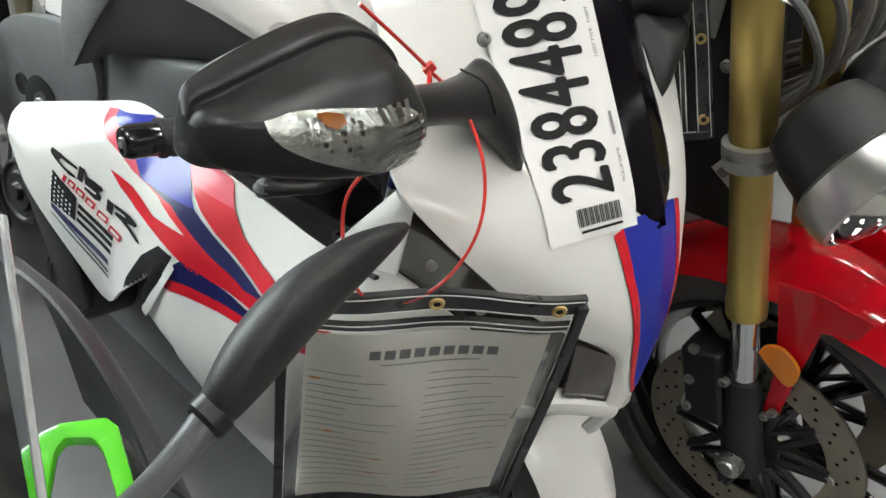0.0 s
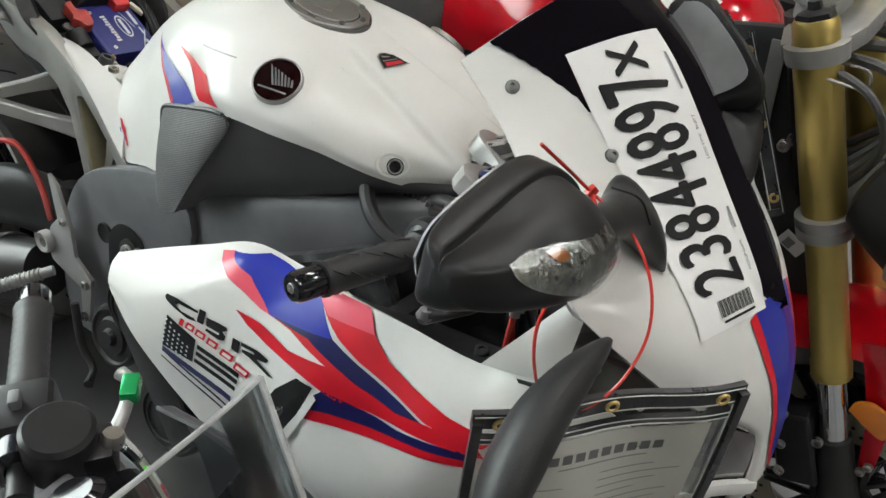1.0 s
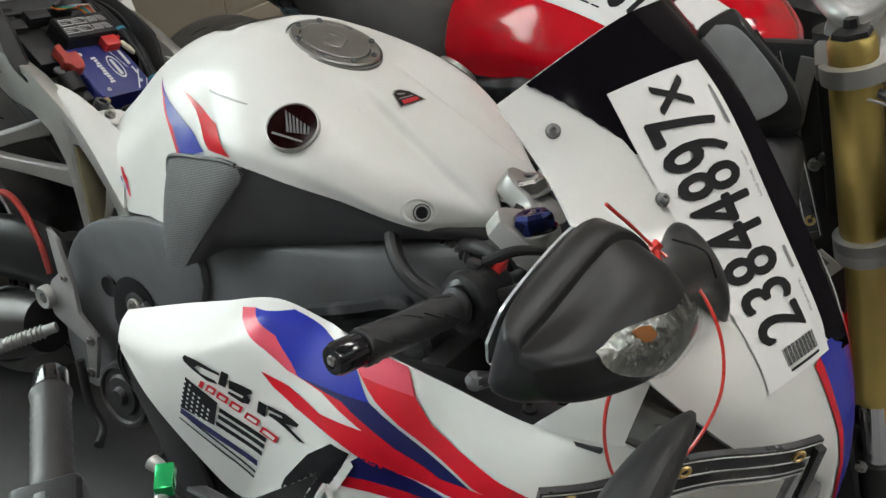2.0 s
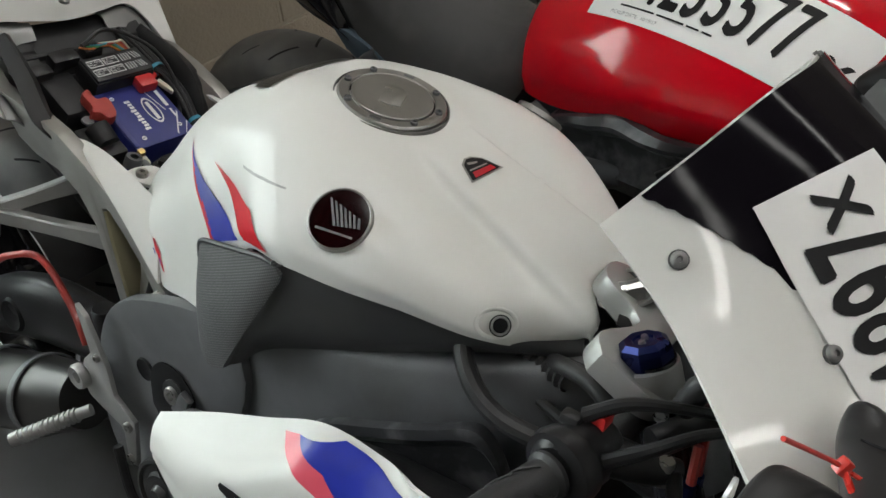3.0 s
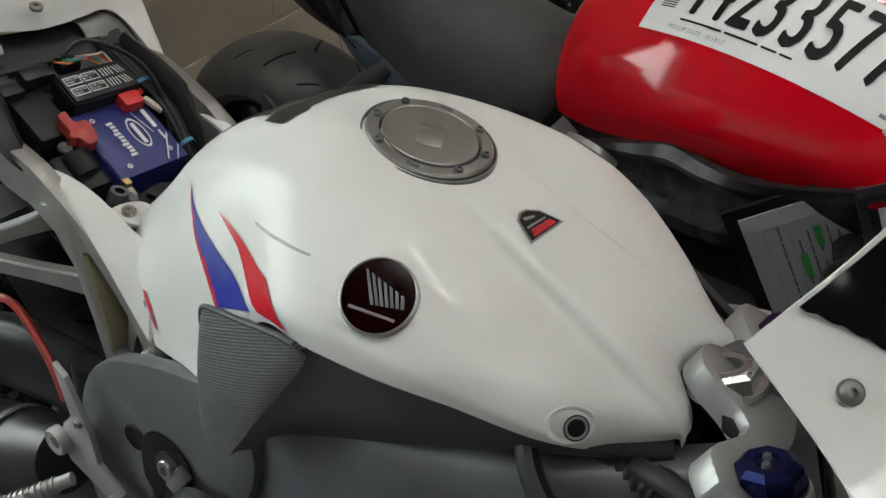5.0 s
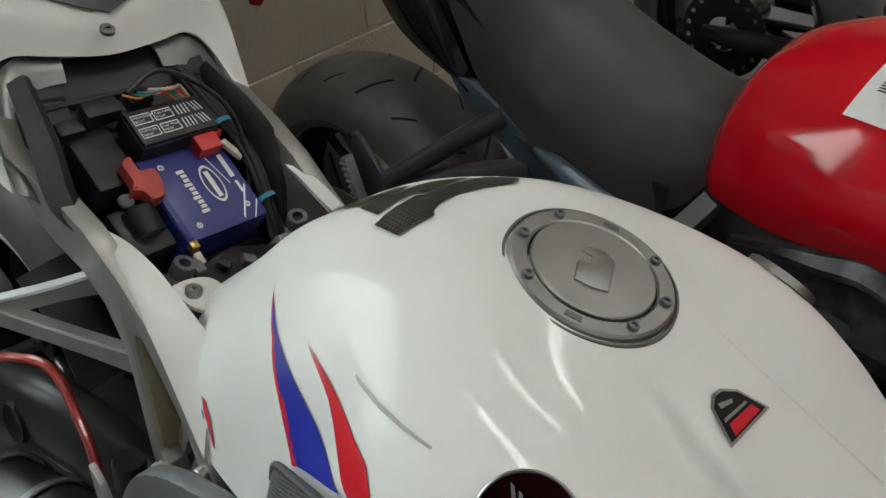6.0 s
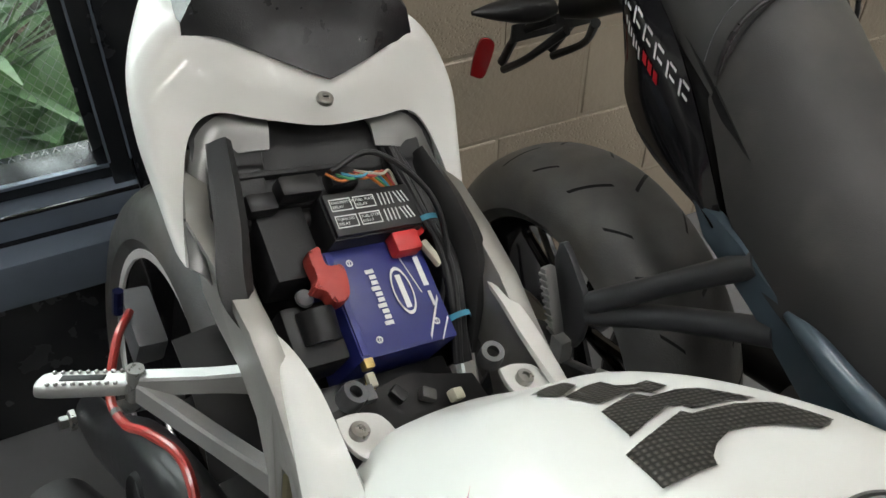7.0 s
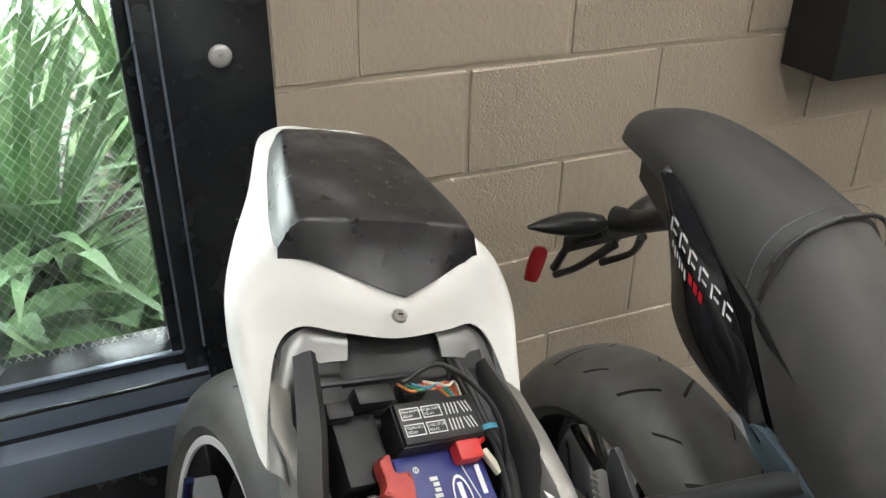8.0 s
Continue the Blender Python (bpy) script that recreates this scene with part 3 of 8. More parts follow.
def build_outside():
    g = part("ground", box(7.0, 12.0, 0.1, 0, pose(-5.40, 0, 0.30)), M_SOIL)
    tagged(g, "planted soil bed outside the window", "ground", kind="structure")
    # The backdrop glows in place of sunlight and sends daylight through the window.
    far = part("backdrop", box(0.2, 12.0, 4.0, 0, pose(-5.6, 0, 2.3)), M_OUTGLOW)
    tagged(far, "glowing wall across the planting, standing in for daylight", "wall", kind="structure")
    rnd = random.Random(11)

    def blade(bm, base, az, length, width, lift, droop, fold=0.25):
        """One strap leaf that rises and bends over."""
        d = Vector((math.cos(az), math.sin(az), 0))
        side = Vector((-math.sin(az), math.cos(az), 0))
        n = 9
        rows = []
        for i in range(n):
            s = i / (n - 1)
            reach = length * (s * math.cos(lift) + droop * 0.4 * s * s)
            z = length * (s * math.sin(lift) - droop * s * s)
            p = Vector(base) + d * reach + Vector((0, 0, z))
            w = width * (0.35 + 1.6 * s * (1 - s) + 0.35 * (1 - s)) * (1 - s ** 6) + 0.001
            up = Vector((0, 0, fold * w))
            rows.append([p - side * w + up, p, p + side * w + up])
        add(bm, skin(rows))

    def plant(name, at, label, n, length, width, mat, lift0, droop):
        t = thing(name, pose(*at), label, "plant", "plants outside the window")
        for _ in range(n):
            bm = bmesh.new()
            blade(bm, (rnd.uniform(-.05, .05), rnd.uniform(-.05, .05), 0), rnd.uniform(0, math.tau), length * rnd.uniform(.6, 1.1),
                  width * rnd.uniform(.7, 1.2), rnd.uniform(*lift0), droop * rnd.uniform(.5, 1.4))
            part("leaf", bm, mat, t)

    for at in ((-2.55, 0.05, 0.35), (-2.75, -0.40, 0.35), (-3.1, 0.35, 0.35), (-3.3, -0.1, 0.35), (-3.0, -0.9, 0.35)):
        plant("yucca", at, "spiky green yucca with long narrow leaves", 80, 1.15, 0.019, M_LEAF, (0.45, 1.45), 0.25)
    for at in ((-2.25, 0.22, 0.35), (-2.22, -0.08, 0.35), (-2.35, -0.35, 0.35), (-2.25, -0.65, 0.35)):
        plant("lily", at, "low green lily with broad arching leaves", 24, 0.42, 0.045, M_LEAFPALE, (0.5, 1.3), 0.55)


def build_ceiling_lights():
    first = None
    spots = [(x, y) for x in (-0.7, 2.0, 4.7) for y in (-0.1, 2.3, 4.8)]
    for x, y in spots:
        if first is None:
            first = thing("ceiling_light", pose(x, y, 4.35), "white ceiling fixture with two lit panels", "ceiling light", "ceiling lights")
            part("frame", box(1.32, 0.36, 0.04, 0.004, pose(0, 0, 0.025)), M_FIXTURE, first)
            part("diffuser", box(0.56, 0.26, 0.03, 0.008, pose(0.33, 0, -0.008)), M_TUBE, first)
            part("diffuser", box(0.56, 0.26, 0.03, 0.008, pose(-0.33, 0, -0.008)), M_TUBE, first)
        else:
            copy_thing(first, pose(x, y, 4.35))


WALL = build_room()
build_window()
build_outside()
build_ceiling_lights()
bb = thing("wall_board", pose(WALL_X + 0.075, 2.06, 1.32), "black board hanging on the block wall", "board")
part("panel", box(0.14, 1.0, 0.74, 0.006), M_MATTE, bb)


# ---------------------------------------------------------------- white sports bike
WB = pose(-1.198, 0.265, 0, -13.5, 0, 7)
bike = thing("sports_motorcycle", WB, "white sports motorcycle with red and blue stripes, seat removed", "motorcycle")

NOSE_MID = -0.068
TX = [0.315, 0.36, 0.41, 0.475, 0.555, 0.62, 0.69, 0.75, 0.81, 0.88, 0.93, 0.96, 0.968]
TANK_RAILS = [  # half width and height of each line along the tank, centre to lower edge
    ([0] * 13, [0.838, 0.885, 0.942, 0.988, 1.02, 1.0225, 1.006, 0.989, 0.969, 0.945, 0.929, 0.920, 0.908]),
    ([0.035, 0.042, 0.05, 0.058, 0.065, 0.07, 0.072, 0.068, 0.058, 0.045, 0.036, 0.030, 0.029], [0.836, 0.884, 0.94, 0.986, 1.019, 1.0215, 1.0055, 0.989, 0.969, 0.945, 0.929, 0.920, 0.908]),
    ([0.065, 0.078, 0.09, 0.108, 0.125, 0.135, 0.138, 0.132, 0.117, 0.09, 0.068, 0.054, 0.052], [0.828, 0.868, 0.915, 0.958, 0.993, 1.004, 0.998, 0.987, 0.968, 0.941, 0.926, 0.918, 0.906]),
    ([0.088, 0.103, 0.118, 0.146, 0.17, 0.184, 0.188, 0.182, 0.165, 0.13, 0.092, 0.068, 0.065], [0.8, 0.832, 0.866, 0.905, 0.935, 0.96, 0.967, 0.964, 0.951, 0.930, 0.918, 0.913, 0.902]),
    ([0.105, 0.126, 0.142, 0.162, 0.183, 0.204, 0.213, 0.206, 0.187, 0.150, 0.104, 0.075, 0.071], [0.765, 0.785, 0.806, 0.838, 0.866, 0.918, 0.934, 0.934, 0.924, 0.906, 0.903, 0.905, 0.896]),
    ([0.11, 0.134, 0.148, 0.168, 0.189, 0.202, 0.212, 0.204, 0.182, 0.147, 0.104, 0.074, 0.070], [0.735, 0.722, 0.722, 0.745, 0.775, 0.889, 0.907, 0.906, 0.902, 0.892, 0.888, 0.896, 0.888]),
]


def build_tank():
    secs = []
    for i, x in enumerate(TX):
        half = [(x, -r[0][i] * 0.945, r[1][i]) for r in TANK_RAILS]
        far = 1 + 0.10 * min(1, max(0, (x - 0.60) / 0.1)) * min(1, max(0, (0.975 - x) / 0.05))
        full = [(x, -p[1] * far, p[2]) for p in reversed(half[1:])] + half
        mid = -0.012 - 0.014 * max(0.0, (x - 0.76) / 0.2)
        secs.append([(px, py + mid, pz) for px, py, pz in full])
    bm = loft(secs, 150, 181)
    # raised centre ridge ahead of the cap, and the hollow for the knee
    for v in bm.verts:
        x, y, z = v.co
        if x > 0.72:
            edge = 0.048 + 0.10 * (x - 0.75)
            s = min(1, (x - 0.72) / 0.05) * min(1, max(0.25, (0.985 - x) / 0.08))
            off = abs(y + 0.012 + 0.014 * max(0.0, (x - 0.76) / 0.2))
            v.co.z -= 0.019 * s / (1 + math.exp(-(off - edge) / 0.0019)) * max(0, 1 - off / 0.17)
        d = ((x - 0.575) / 0.06) ** 2 + ((z - 0.93) / 0.05) ** 2
        v.co.y += math.copysign(1, -y) * 0.010 * math.exp(-d) if abs(y) > 0.08 else 0
        # seat for the round emblem
        d = ((x - 0.736) / 0.045) ** 2 + ((z - 0.969) / 0.045) ** 2
        if y < -0.1:
            v.co.y += 0.004 * math.exp(-d * d)
    # the front edge is scalloped round the steering nut
    for v in bm.verts:
        x, y, z = v.co
        if x > 0.86:
            cut = float(np.interp(abs(y + 0.026), [0, 0.015, 0.035, 0.050, 0.060, 0.10], [0.030, 0.028, 0.014, 0.003, 0.0, 0.004]))
            v.co.x -= cut * ((x - 0.86) / 0.105) ** 1.5
    thicken(bm, 0.004)
    for v in bm.verts:
        v.co.x = min(v.co.x, 0.978)
        v.co.y = max(-0.225, min(0.205, v.co.y))
        v.co.z = max(0.70, min(1.035, v.co.z))
    tank = part("fuel_tank", bm, M_WHITE, bike, "pearl white fuel tank")
    tree = tree_of(tank)

    def side(poly, name, mat, lab=""):
        b = lay_on(flat([(x, z) for x, z in poly], 0.012), axes((0, -0.4, 0), (1, 0, 0), (0, 0, 1)), tree, (0, 1, 0))
        return part(name, b, mat, tank, lab)

    side([(.454, .932), (.488, .920), (.521, .896), (.556, .865), (.614, .899), (.552, .910), (.502, .922)], "blue_stripe", M_BLUE, "blue tank stripe")
    side([(.450, .933), (.486, .918), (.518, .893), (.552, .861), (.558, .866), (.524, .897), (.490, .9205)], "red_pinstripe", M_RED)
    side([(.527, .942), (.57, .931), (.625, .905), (.667, .912), (.631, .939), (.562, .940)], "red_stripe", M_RED, "red tank stripe")
    side([(.386, .782), (.394, .784), (.400, .7775), (.409, .774), (.4115, .766), (.4215, .750), (.416, .749), (.406, .7575), (.402, .764), (.394, .769), (.391, .7745)], "stripe_mark", M_RED)
    side([(.383, .7665), (.391, .7687), (.395, .7625), (.388, .761)], "stripe_mark", M_BLUE)
    side([(.4034, .7637), (.4115, .761), (.4128, .7548), (.406, .756)], "stripe_mark", M_BLUE)
    # carbon pad on the rear of the tank
    mp = axes((0, 0, 1.3), (1, 0, 0), (0, 1, 0))

    def pad(poly):
        part("tank_pad", lay_on(flat(poly, 0.008), mp, tree, (0, 0, -1), 0.0018), M_CARBON, tank, "carbon pattern tank pad")
    pad([(.511, -.077), (.506, -.051), (.498, -.017), (.504, -.015), (.506, -.003), (.511, .013), (.524, .035), (.552, .045), (.554, .028), (.539, .012), (.531, -.002), (.528, -.017), (.533, -.035), (.540, -.048), (.546, -.053), (.541, -.085)])
    pad([(.471, -.051), (.463, -.014), (.474, -.012), (.477, .007), (.485, .018), (.514, .030), (.507, .016), (.500, -.010), (.492, -.008), (.489, -.017), (.502, -.064)])
    pad([(.438, -.043), (.431, -.018), (.432, -.003), (.446, -.007), (.454, .0), (.455, .010), (.470, .009), (.471, -.007), (.460, -.0075), (.4595, -.018), (.462, -.042)])
    pad([(.413, -.044), (.405, -.019), (.409, -.008), (.423, -.014), (.434, -.040)])
    # small corner badge
    edge = [(.764, -.026), (.765, -.016), (.773, -.004), (.794, .006), (.792, -.050), (.769, -.037)]
    cx, cy = .780, -.022
    inner = [(cx + (x - cx) * .86, cy + (y - cy) * .88) for x, y in edge]
    part("badge", lay_on(flat(edge, 0.006), mp, tree, (0, 0, -1), 0.0014), M_CAP, tank, "small silver edged black and red badge")
    part("badge_field", lay_on(flat(inner, 0.006), mp, tree, (0, 0, -1), 0.0019), M_INK, tank)
    for poly, mat in (([(.7825, -.036), (.7845, -.006), (.7905, -.004), (.7895, -.040)], M_RED), ([(.7785, -.036), (.7805, -.008), (.7822, -.008), (.7805, -.038)], M_CAP),
                      ([(.770, -.030), (.774, -.016), (.776, -.018), (.7735, -.031)], M_CAP)):
        part("badge_band", lay_on(flat(poly, 0.006), mp, tree, (0, 0, -1), 0.0024), mat, tank)
    side([(.587, .963), (.633, .9695), (.667, .9722), (.667, .9708), (.633, .9672), (.590, .961)], "scratch", M_SCUFF, "long grey scuff on the tank")
    return tank, tree


TANK, TANK_TREE = build_tank()


def ground_on(tree, o, d):
    p, n, _, _ = tree.ray_cast(Vector(o), Vector(d).normalized())
    return p, n


def build_cap():
    o, nrm = Vector((0.657, -0.014, 1.0152)), Vector((0.21, -0.03, 1)).normalized()
    m = along(o, nrm, (0, 1, 0))
    cap = part("fuel_cap", lathe([(0.0475, 0.003), (0.049, 0.0042), (0.059, 0.0042), (0.061, 0.002), (0.0615, -0.012)], 64, m), M_CAP, bike, "satin grey metal fuel cap ring", sharp=.15)
    part("gasket", lathe([(0.0618, -0.004), (0.0632, 0.0008), (0.0648, 0.0005), (0.066, -0.008)], 64, m), M_RUBBER, cap)
    part("lid", lathe([(0.0, 0.0052), (0.030, 0.0052), (0.0448, 0.0052), (0.0458, 0.0044), (0.0460, 0.0)], 64, m), M_CAP, cap, "round brushed metal lid", sharp=.15)
    part("lid_gap", lathe([(0.0455, 0.0012), (0.0480, 0.0012)], 64, m), M_INK, cap)
    # raised key flap with an open L shape
    part("key_flap", prism([(-.020, -.012), (.012, -.014), (.020, -.006), (.019, .007), (.012, .012), (.010, .003), (.002, .003), (.0, .012), (-.020, .012), (-.022, .0)], 0.0022, 0.0008, m @ pose(0, 0, 0.0042, 0, 0, 118)), M_CAP, cap)
    for k in range(8):
        a = math.radians(20 + 45 * k)
        p = m @ Vector((0.0535 * math.cos(a), 0.0535 * math.sin(a), 0.0052))
        if k in (2, 6):
            part("drain_slot", prism([(-.006, -.0025), (.006, -.0025), (.006, .0025), (-.006, .0025)], 0.0006, 0, m @ pose(0.0535 * math.cos(a), 0.0535 * math.sin(a), 0.0042, 0, 0, math.degrees(a) + 90)), M_FRAME, cap)
        else:
            bolt("cap_bolt", p, nrm, 0.0042, cap, M_FRAME)


def build_emblem(k):
    p, n = ground_on(TANK_TREE, Vector((0.736, k * 0.187, 0.969)) + Vector((0, k * 0.2, 0.2)), (0, -k, -1))
    if n.z < 0:
        n = -n
    m = along(p + n * 0.001, n, (1, 0, 0.2))
    e = part("emblem", lathe([(0.0, 0.0020), (0.020, 0.0020), (0.0295, 0.0016), (0.0295, -0.004)], 48, m), M_EMBLEM, bike, "round dark red-black emblem with a chrome rim")
    part("chrome_rim", lathe([(0.0294, -0.003), (0.0294, 0.0026), (0.0302, 0.0034), (0.0314, 0.0026), (0.0318, -0.004)], 48, m), M_CAP, e)
    # a wing of fanned feathers over a plain bar
    A, B, T, E = Vector((.0085, -.003)), Vector((.003, .0245)), Vector((-.0175, -.0185)), Vector((-.005, .0225))
    for q in range(7):
        b0, b1 = A.lerp(B, q / 7), A.lerp(B, (q + .72) / 7)
        t0, t1 = T.lerp(E, q / 7), T.lerp(E, (q + .5) / 7)
        part("feather", prism([tuple(b0), tuple(b1), tuple(t1), tuple(t0)], 0.0008, 0.0002, m @ pose(0, 0, 0.0016)), M_FRAME, e)
    part("script_bar", prism([(.0135, -.019), (.0160, -.019), (.0150, .020), (.0128, .020)], 0.0007, 0.0002, m @ pose(0, 0, 0.0016)), M_FRAME, e)


build_cap()
build_emblem(-1)
build_emblem(1)

# bolt recess low on the front of the tank; a black cup paints its inner shade
p, n = ground_on(TANK_TREE, Vector((0.895, -0.15, 0.908)) + Vector((0, -0.2, 0.12)), (0, 1, -0.6))
if n.y > 0:
    n = -n
rec = part("bolt_recess", lathe([(0.0185, 0.0001), (0.0172, 0.0009), (0.0150, 0.0004), (0.0120, -0.003), (0.0, -0.0035)], 32, along(p, n) @ Matrix.Diagonal((1.15, 0.85, 1, 1))), M_WHITE, TANK)
part("cup_shade", lathe([(0.0098, 0.0012), (0.0104, 0.0018), (0.0090, 0.0020), (0.0080, 0.0004), (0.0, 0.0004)], 24, along(p + n * 0.0006 + Vector((0.004, 0, 0)), n)), M_INK, rec)
part("bolt_sleeve", lathe([(0.0070, 0.0016), (0.0074, 0.0024), (0.0090, 0.0024), (0.0096, 0.0012)], 24, along(p + n * 0.0006 + Vector((0.004, 0, 0)), n)), M_CAST, rec)


def mirror_parts(fn):
    """Builds a piece on both flanks."""
    for k in (-1, 1):
        fn(k)


def build_knee(k):
    # lower tank cover: a facet with a textured pad and a long dark fairing
    top = [(.539, .188, .843), (.548, .193, .868), (.578, .200, .882), (.620, .207, .895), (.658, .212, .906), (.680, .2135, .908), (.690, .2135, .898), (.687, .2140, .884)]
    ridge = [(.544, .199, .757), (.549, .205, .741), (.563, .212, .731), (.578, .218, .730), (.592, .220, .734), (.600, .2215, .738), (.605, .2225, .741), (.610, .2235, .746)]
    rows = []
    for i in range(15):
        a = cr(top, 15)[i]
        b = cr(ridge, 15)[i]
        row = []
        for j in range(15):
            s = j / 14
            q = a * (1 - s) + b * s
            bul = 0.007 * math.sin(math.pi * s) * (0.4 + 0.6 * math.sin(math.pi * i / 14))
            row.append((q[0], k * (q[1] + .004 + bul), q[2]))
        rows.append(row)
    kp = part("knee_pad", thicken(skin(rows), 0.006), M_KNEEPAD, bike, "textured grey knee pad")
    rim = [rows[i][0] for i in range(0, 15, 2)]
    part("pad_rim", tube([(x, y - k * .001, z) for x, y, z in rim[:-2]], 0.0030, 8), M_COVER, kp)
    top = [(.684, .2165, .904), (.700, .208, .912), (.74, .201, .913), (.80, .183, .908), (.86, .160, .902), (.90, .138, .896), (.96, .092, .894)]
    bot = [(.604, .2240, .7415), (.626, .212, .753), (.640, .202, .768), (.672, .192, .7845), (.785, .168, .827), (.90, .137, .869), (.97, .100, .876)]
    rows = []
    for i in range(25):
        a = cr(top, 25)[i]
        b = cr(bot, 25)[i]
        rows.append([(a[0] * (1 - s) + b[0] * s, k * (a[1] * (1 - s) + b[1] * s + 0.006 * math.sin(math.pi * s)), a[2] * (1 - s) + b[2] * s) for s in [j / 10 for j in range(11)]])
    part("tank_cover", thicken(skin(rows), 0.006), M_COVER, bike, "matte black lower tank cover")


def build_frame(k):
    # main spar: a broad cast beam from the steering head down to the pivot
    sx = [.36, .46, .56, .68, .82, .95, 1.02]
    fits = [np.polyfit(sx, v, 3) for v in ([.68, .735, .76, .79, .84, .88, .90], [.46, .50, .53, .56, .62, .70, .76], [.140, .155, .170, .178, .170, .140, .095])]
    rows = []
    for i in range(50):
        x = .36 + .66 * i / 49
        zt, zb, y = (float(np.polyval(f, x)) for f in fits)
        rows.append(cr([(x, k * (y - .045), zt), (x, k * (y - .012), zt - .004), (x, k * y, zt - .03), (x, k * (y + .004), (zt + zb) / 2), (x, k * y, zb + .02), (x, k * (y - .03), zb)], 24))
    spar = part("frame_spar", thicken(skin(rows), 0.006), M_FRAME, bike, "dark grey cast frame spar", sharp=1.4)
    # raised scuffed shield low on the spar, its lip bent outwards
    lip = cr([(.690, .193, .672), (.715, .197, .705), (.745, .199, .728), (.80, .199, .757), (.86, .197, .790), (.898, .192, .812), (.918, .190, .815), (.938, .188, .795), (.955, .187, .760)], 40)
    low = cr([(.700, .196, .60), (.74, .199, .62), (.79, .199, .63), (.84, .197, .645), (.88, .194, .66), (.91, .192, .67), (.93, .190, .68), (.95, .188, .69), (.97, .187, .70)], 40)
    rows = [[(p[0] + (q[0] - p[0]) * u, k * (p[1] + (q[1] - p[1]) * u + w), p[2] + (q[2] - p[2]) * u) for u, w in ((0, -.012), (.01, 0), (.09, .003), (.13, .001), (.17, -.003), (.5, -.003), (1, -.003))] for p, q in zip(lip, low)]
    part("heat_shield", thicken(skin(rows), .003), M_SHIELD, bike, "scuffed black plastic shield on the frame")
    # rounded pivot plate with a round hole
    out = [(.293, .53), (.303, .60), (.33, .66), (.372, .70), (.43, .728), (.50, .75), (.56, .755), (.60, .70), (.585, .62), (.55, .57), (.50, .565), (.47, .605), (.44, .59), (.425, .52), (.41, .43), (.355, .385), (.31, .40), (.290, .46)]
    o2 = [(float(p[0]), float(p[1])) for p in cr(out + [out[0]], 49)[:-1]]
    part("pivot_plate", prism(o2, 0.022, 0.006, axes((0, k * 0.166 if k < 0 else 0.166 + 0.022, 0), (1, 0, 0), (0, 0, 1))), M_FRAME, bike, "rounded dark grey frame plate")
    part("pivot_hole", lathe([(0.0, 0.0015), (0.014, 0.0015), (0.0165, 0.003), (0.018, 0.0)], 28, along((.407, k * 0.1885, .606), (0, k, 0))), M_INK, bike)


def build_cavity(k):
    """A dark hollow in the frame plate with the pinion bolt in it."""
    c = (.455, k * .189, .596)
    hol = part("plate_cavity", prism([(float(p[0]), float(p[1])) for p in cr([(.418, .555), (.420, .610), (.445, .640), (.480, .640), (.505, .615), (.500, .585), (.460, .560), (.440, .530), (.418, .555)], 33)[:-1]], .002, .0006, axes((0, -.1895 if k < 0 else .1915, 0), (1, 0, 0), (0, 0, 1))), M_INK, bike, "dark hollow in the frame plate")
    bolt("shaft_bolt", (.470, k * .194, .602), (0, k, .1), .013, hol)
    part("shaft_clamp", box(.020, .012, .046, .004, pose(.487, k * .195, .596, 0, 30, 0)), M_FRAME, hol)
    part("shaft_collar", lathe([(.013, 0), (.021, .001), (.021, .006), (.013, .007)], 24, along((.470, k * .190, .602), (0, k, .1)), True), M_MATTE, hol)


mirror_parts(build_cavity)
mirror_parts(build_knee)
mirror_parts(build_frame)


def fairing_rear(k):
    S = [[(.535, .26, .658), (.538, .275, .646), (.545, .286, .628), (.549, .287, .62), (.551, .288, .615)],
         [(.62, .25, .702), (.62, .282, .676), (.62, .300, .645), (.62, .299, .605), (.615, .296, .570)],
         [(.70, .25, .744), (.70, .288, .712), (.70, .307, .683), (.69, .302, .59), (.685, .272, .49)],
         [(.78, .247, .783), (.78, .284, .764), (.775, .306, .728), (.765, .306, .60), (.755, .268, .465)],
         [(.86, .250, .790), (.86, .277, .773), (.86, .304, .735), (.858, .315, .65), (.852, .312, .575)],
         [(.955, .275, .807), (.955, .294, .780), (.955, .314, .748), (.953, .325, .715), (.951, .328, .692)]]
    return loft([[(x, k * y, z) for x, y, z in s] for s in S], 44, 41)


def fairing_front(k):
    S = [[(.944, .273, .805), (.944, .2985, .772), (.940, .3265, .700), (.897, .320, .60), (.855, .258, .48)],
         [(1.04, .280, .812), (1.04, .300, .770), (1.03, .318, .700), (1.01, .322, .58), (.98, .248, .43)],
         [(1.13, .283, .818), (1.13, .305, .780), (1.125, .322, .700), (1.11, .315, .58), (1.10, .240, .41)],
         [(1.215, .290, .850), (1.22, .290, .805), (1.225, .288, .700), (1.215, .280, .56), (1.20, .245, .41)],
         [(1.30, .225, .790), (1.305, .225, .75), (1.305, .222, .68), (1.29, .215, .55), (1.26, .20, .42)],
         [(1.345, .155, .735), (1.35, .155, .71), (1.35, .152, .66), (1.33, .145, .56), (1.30, .14, .45)]]
    return loft([[(x, k * y, z) for x, y, z in s] for s in S], 60, 41)


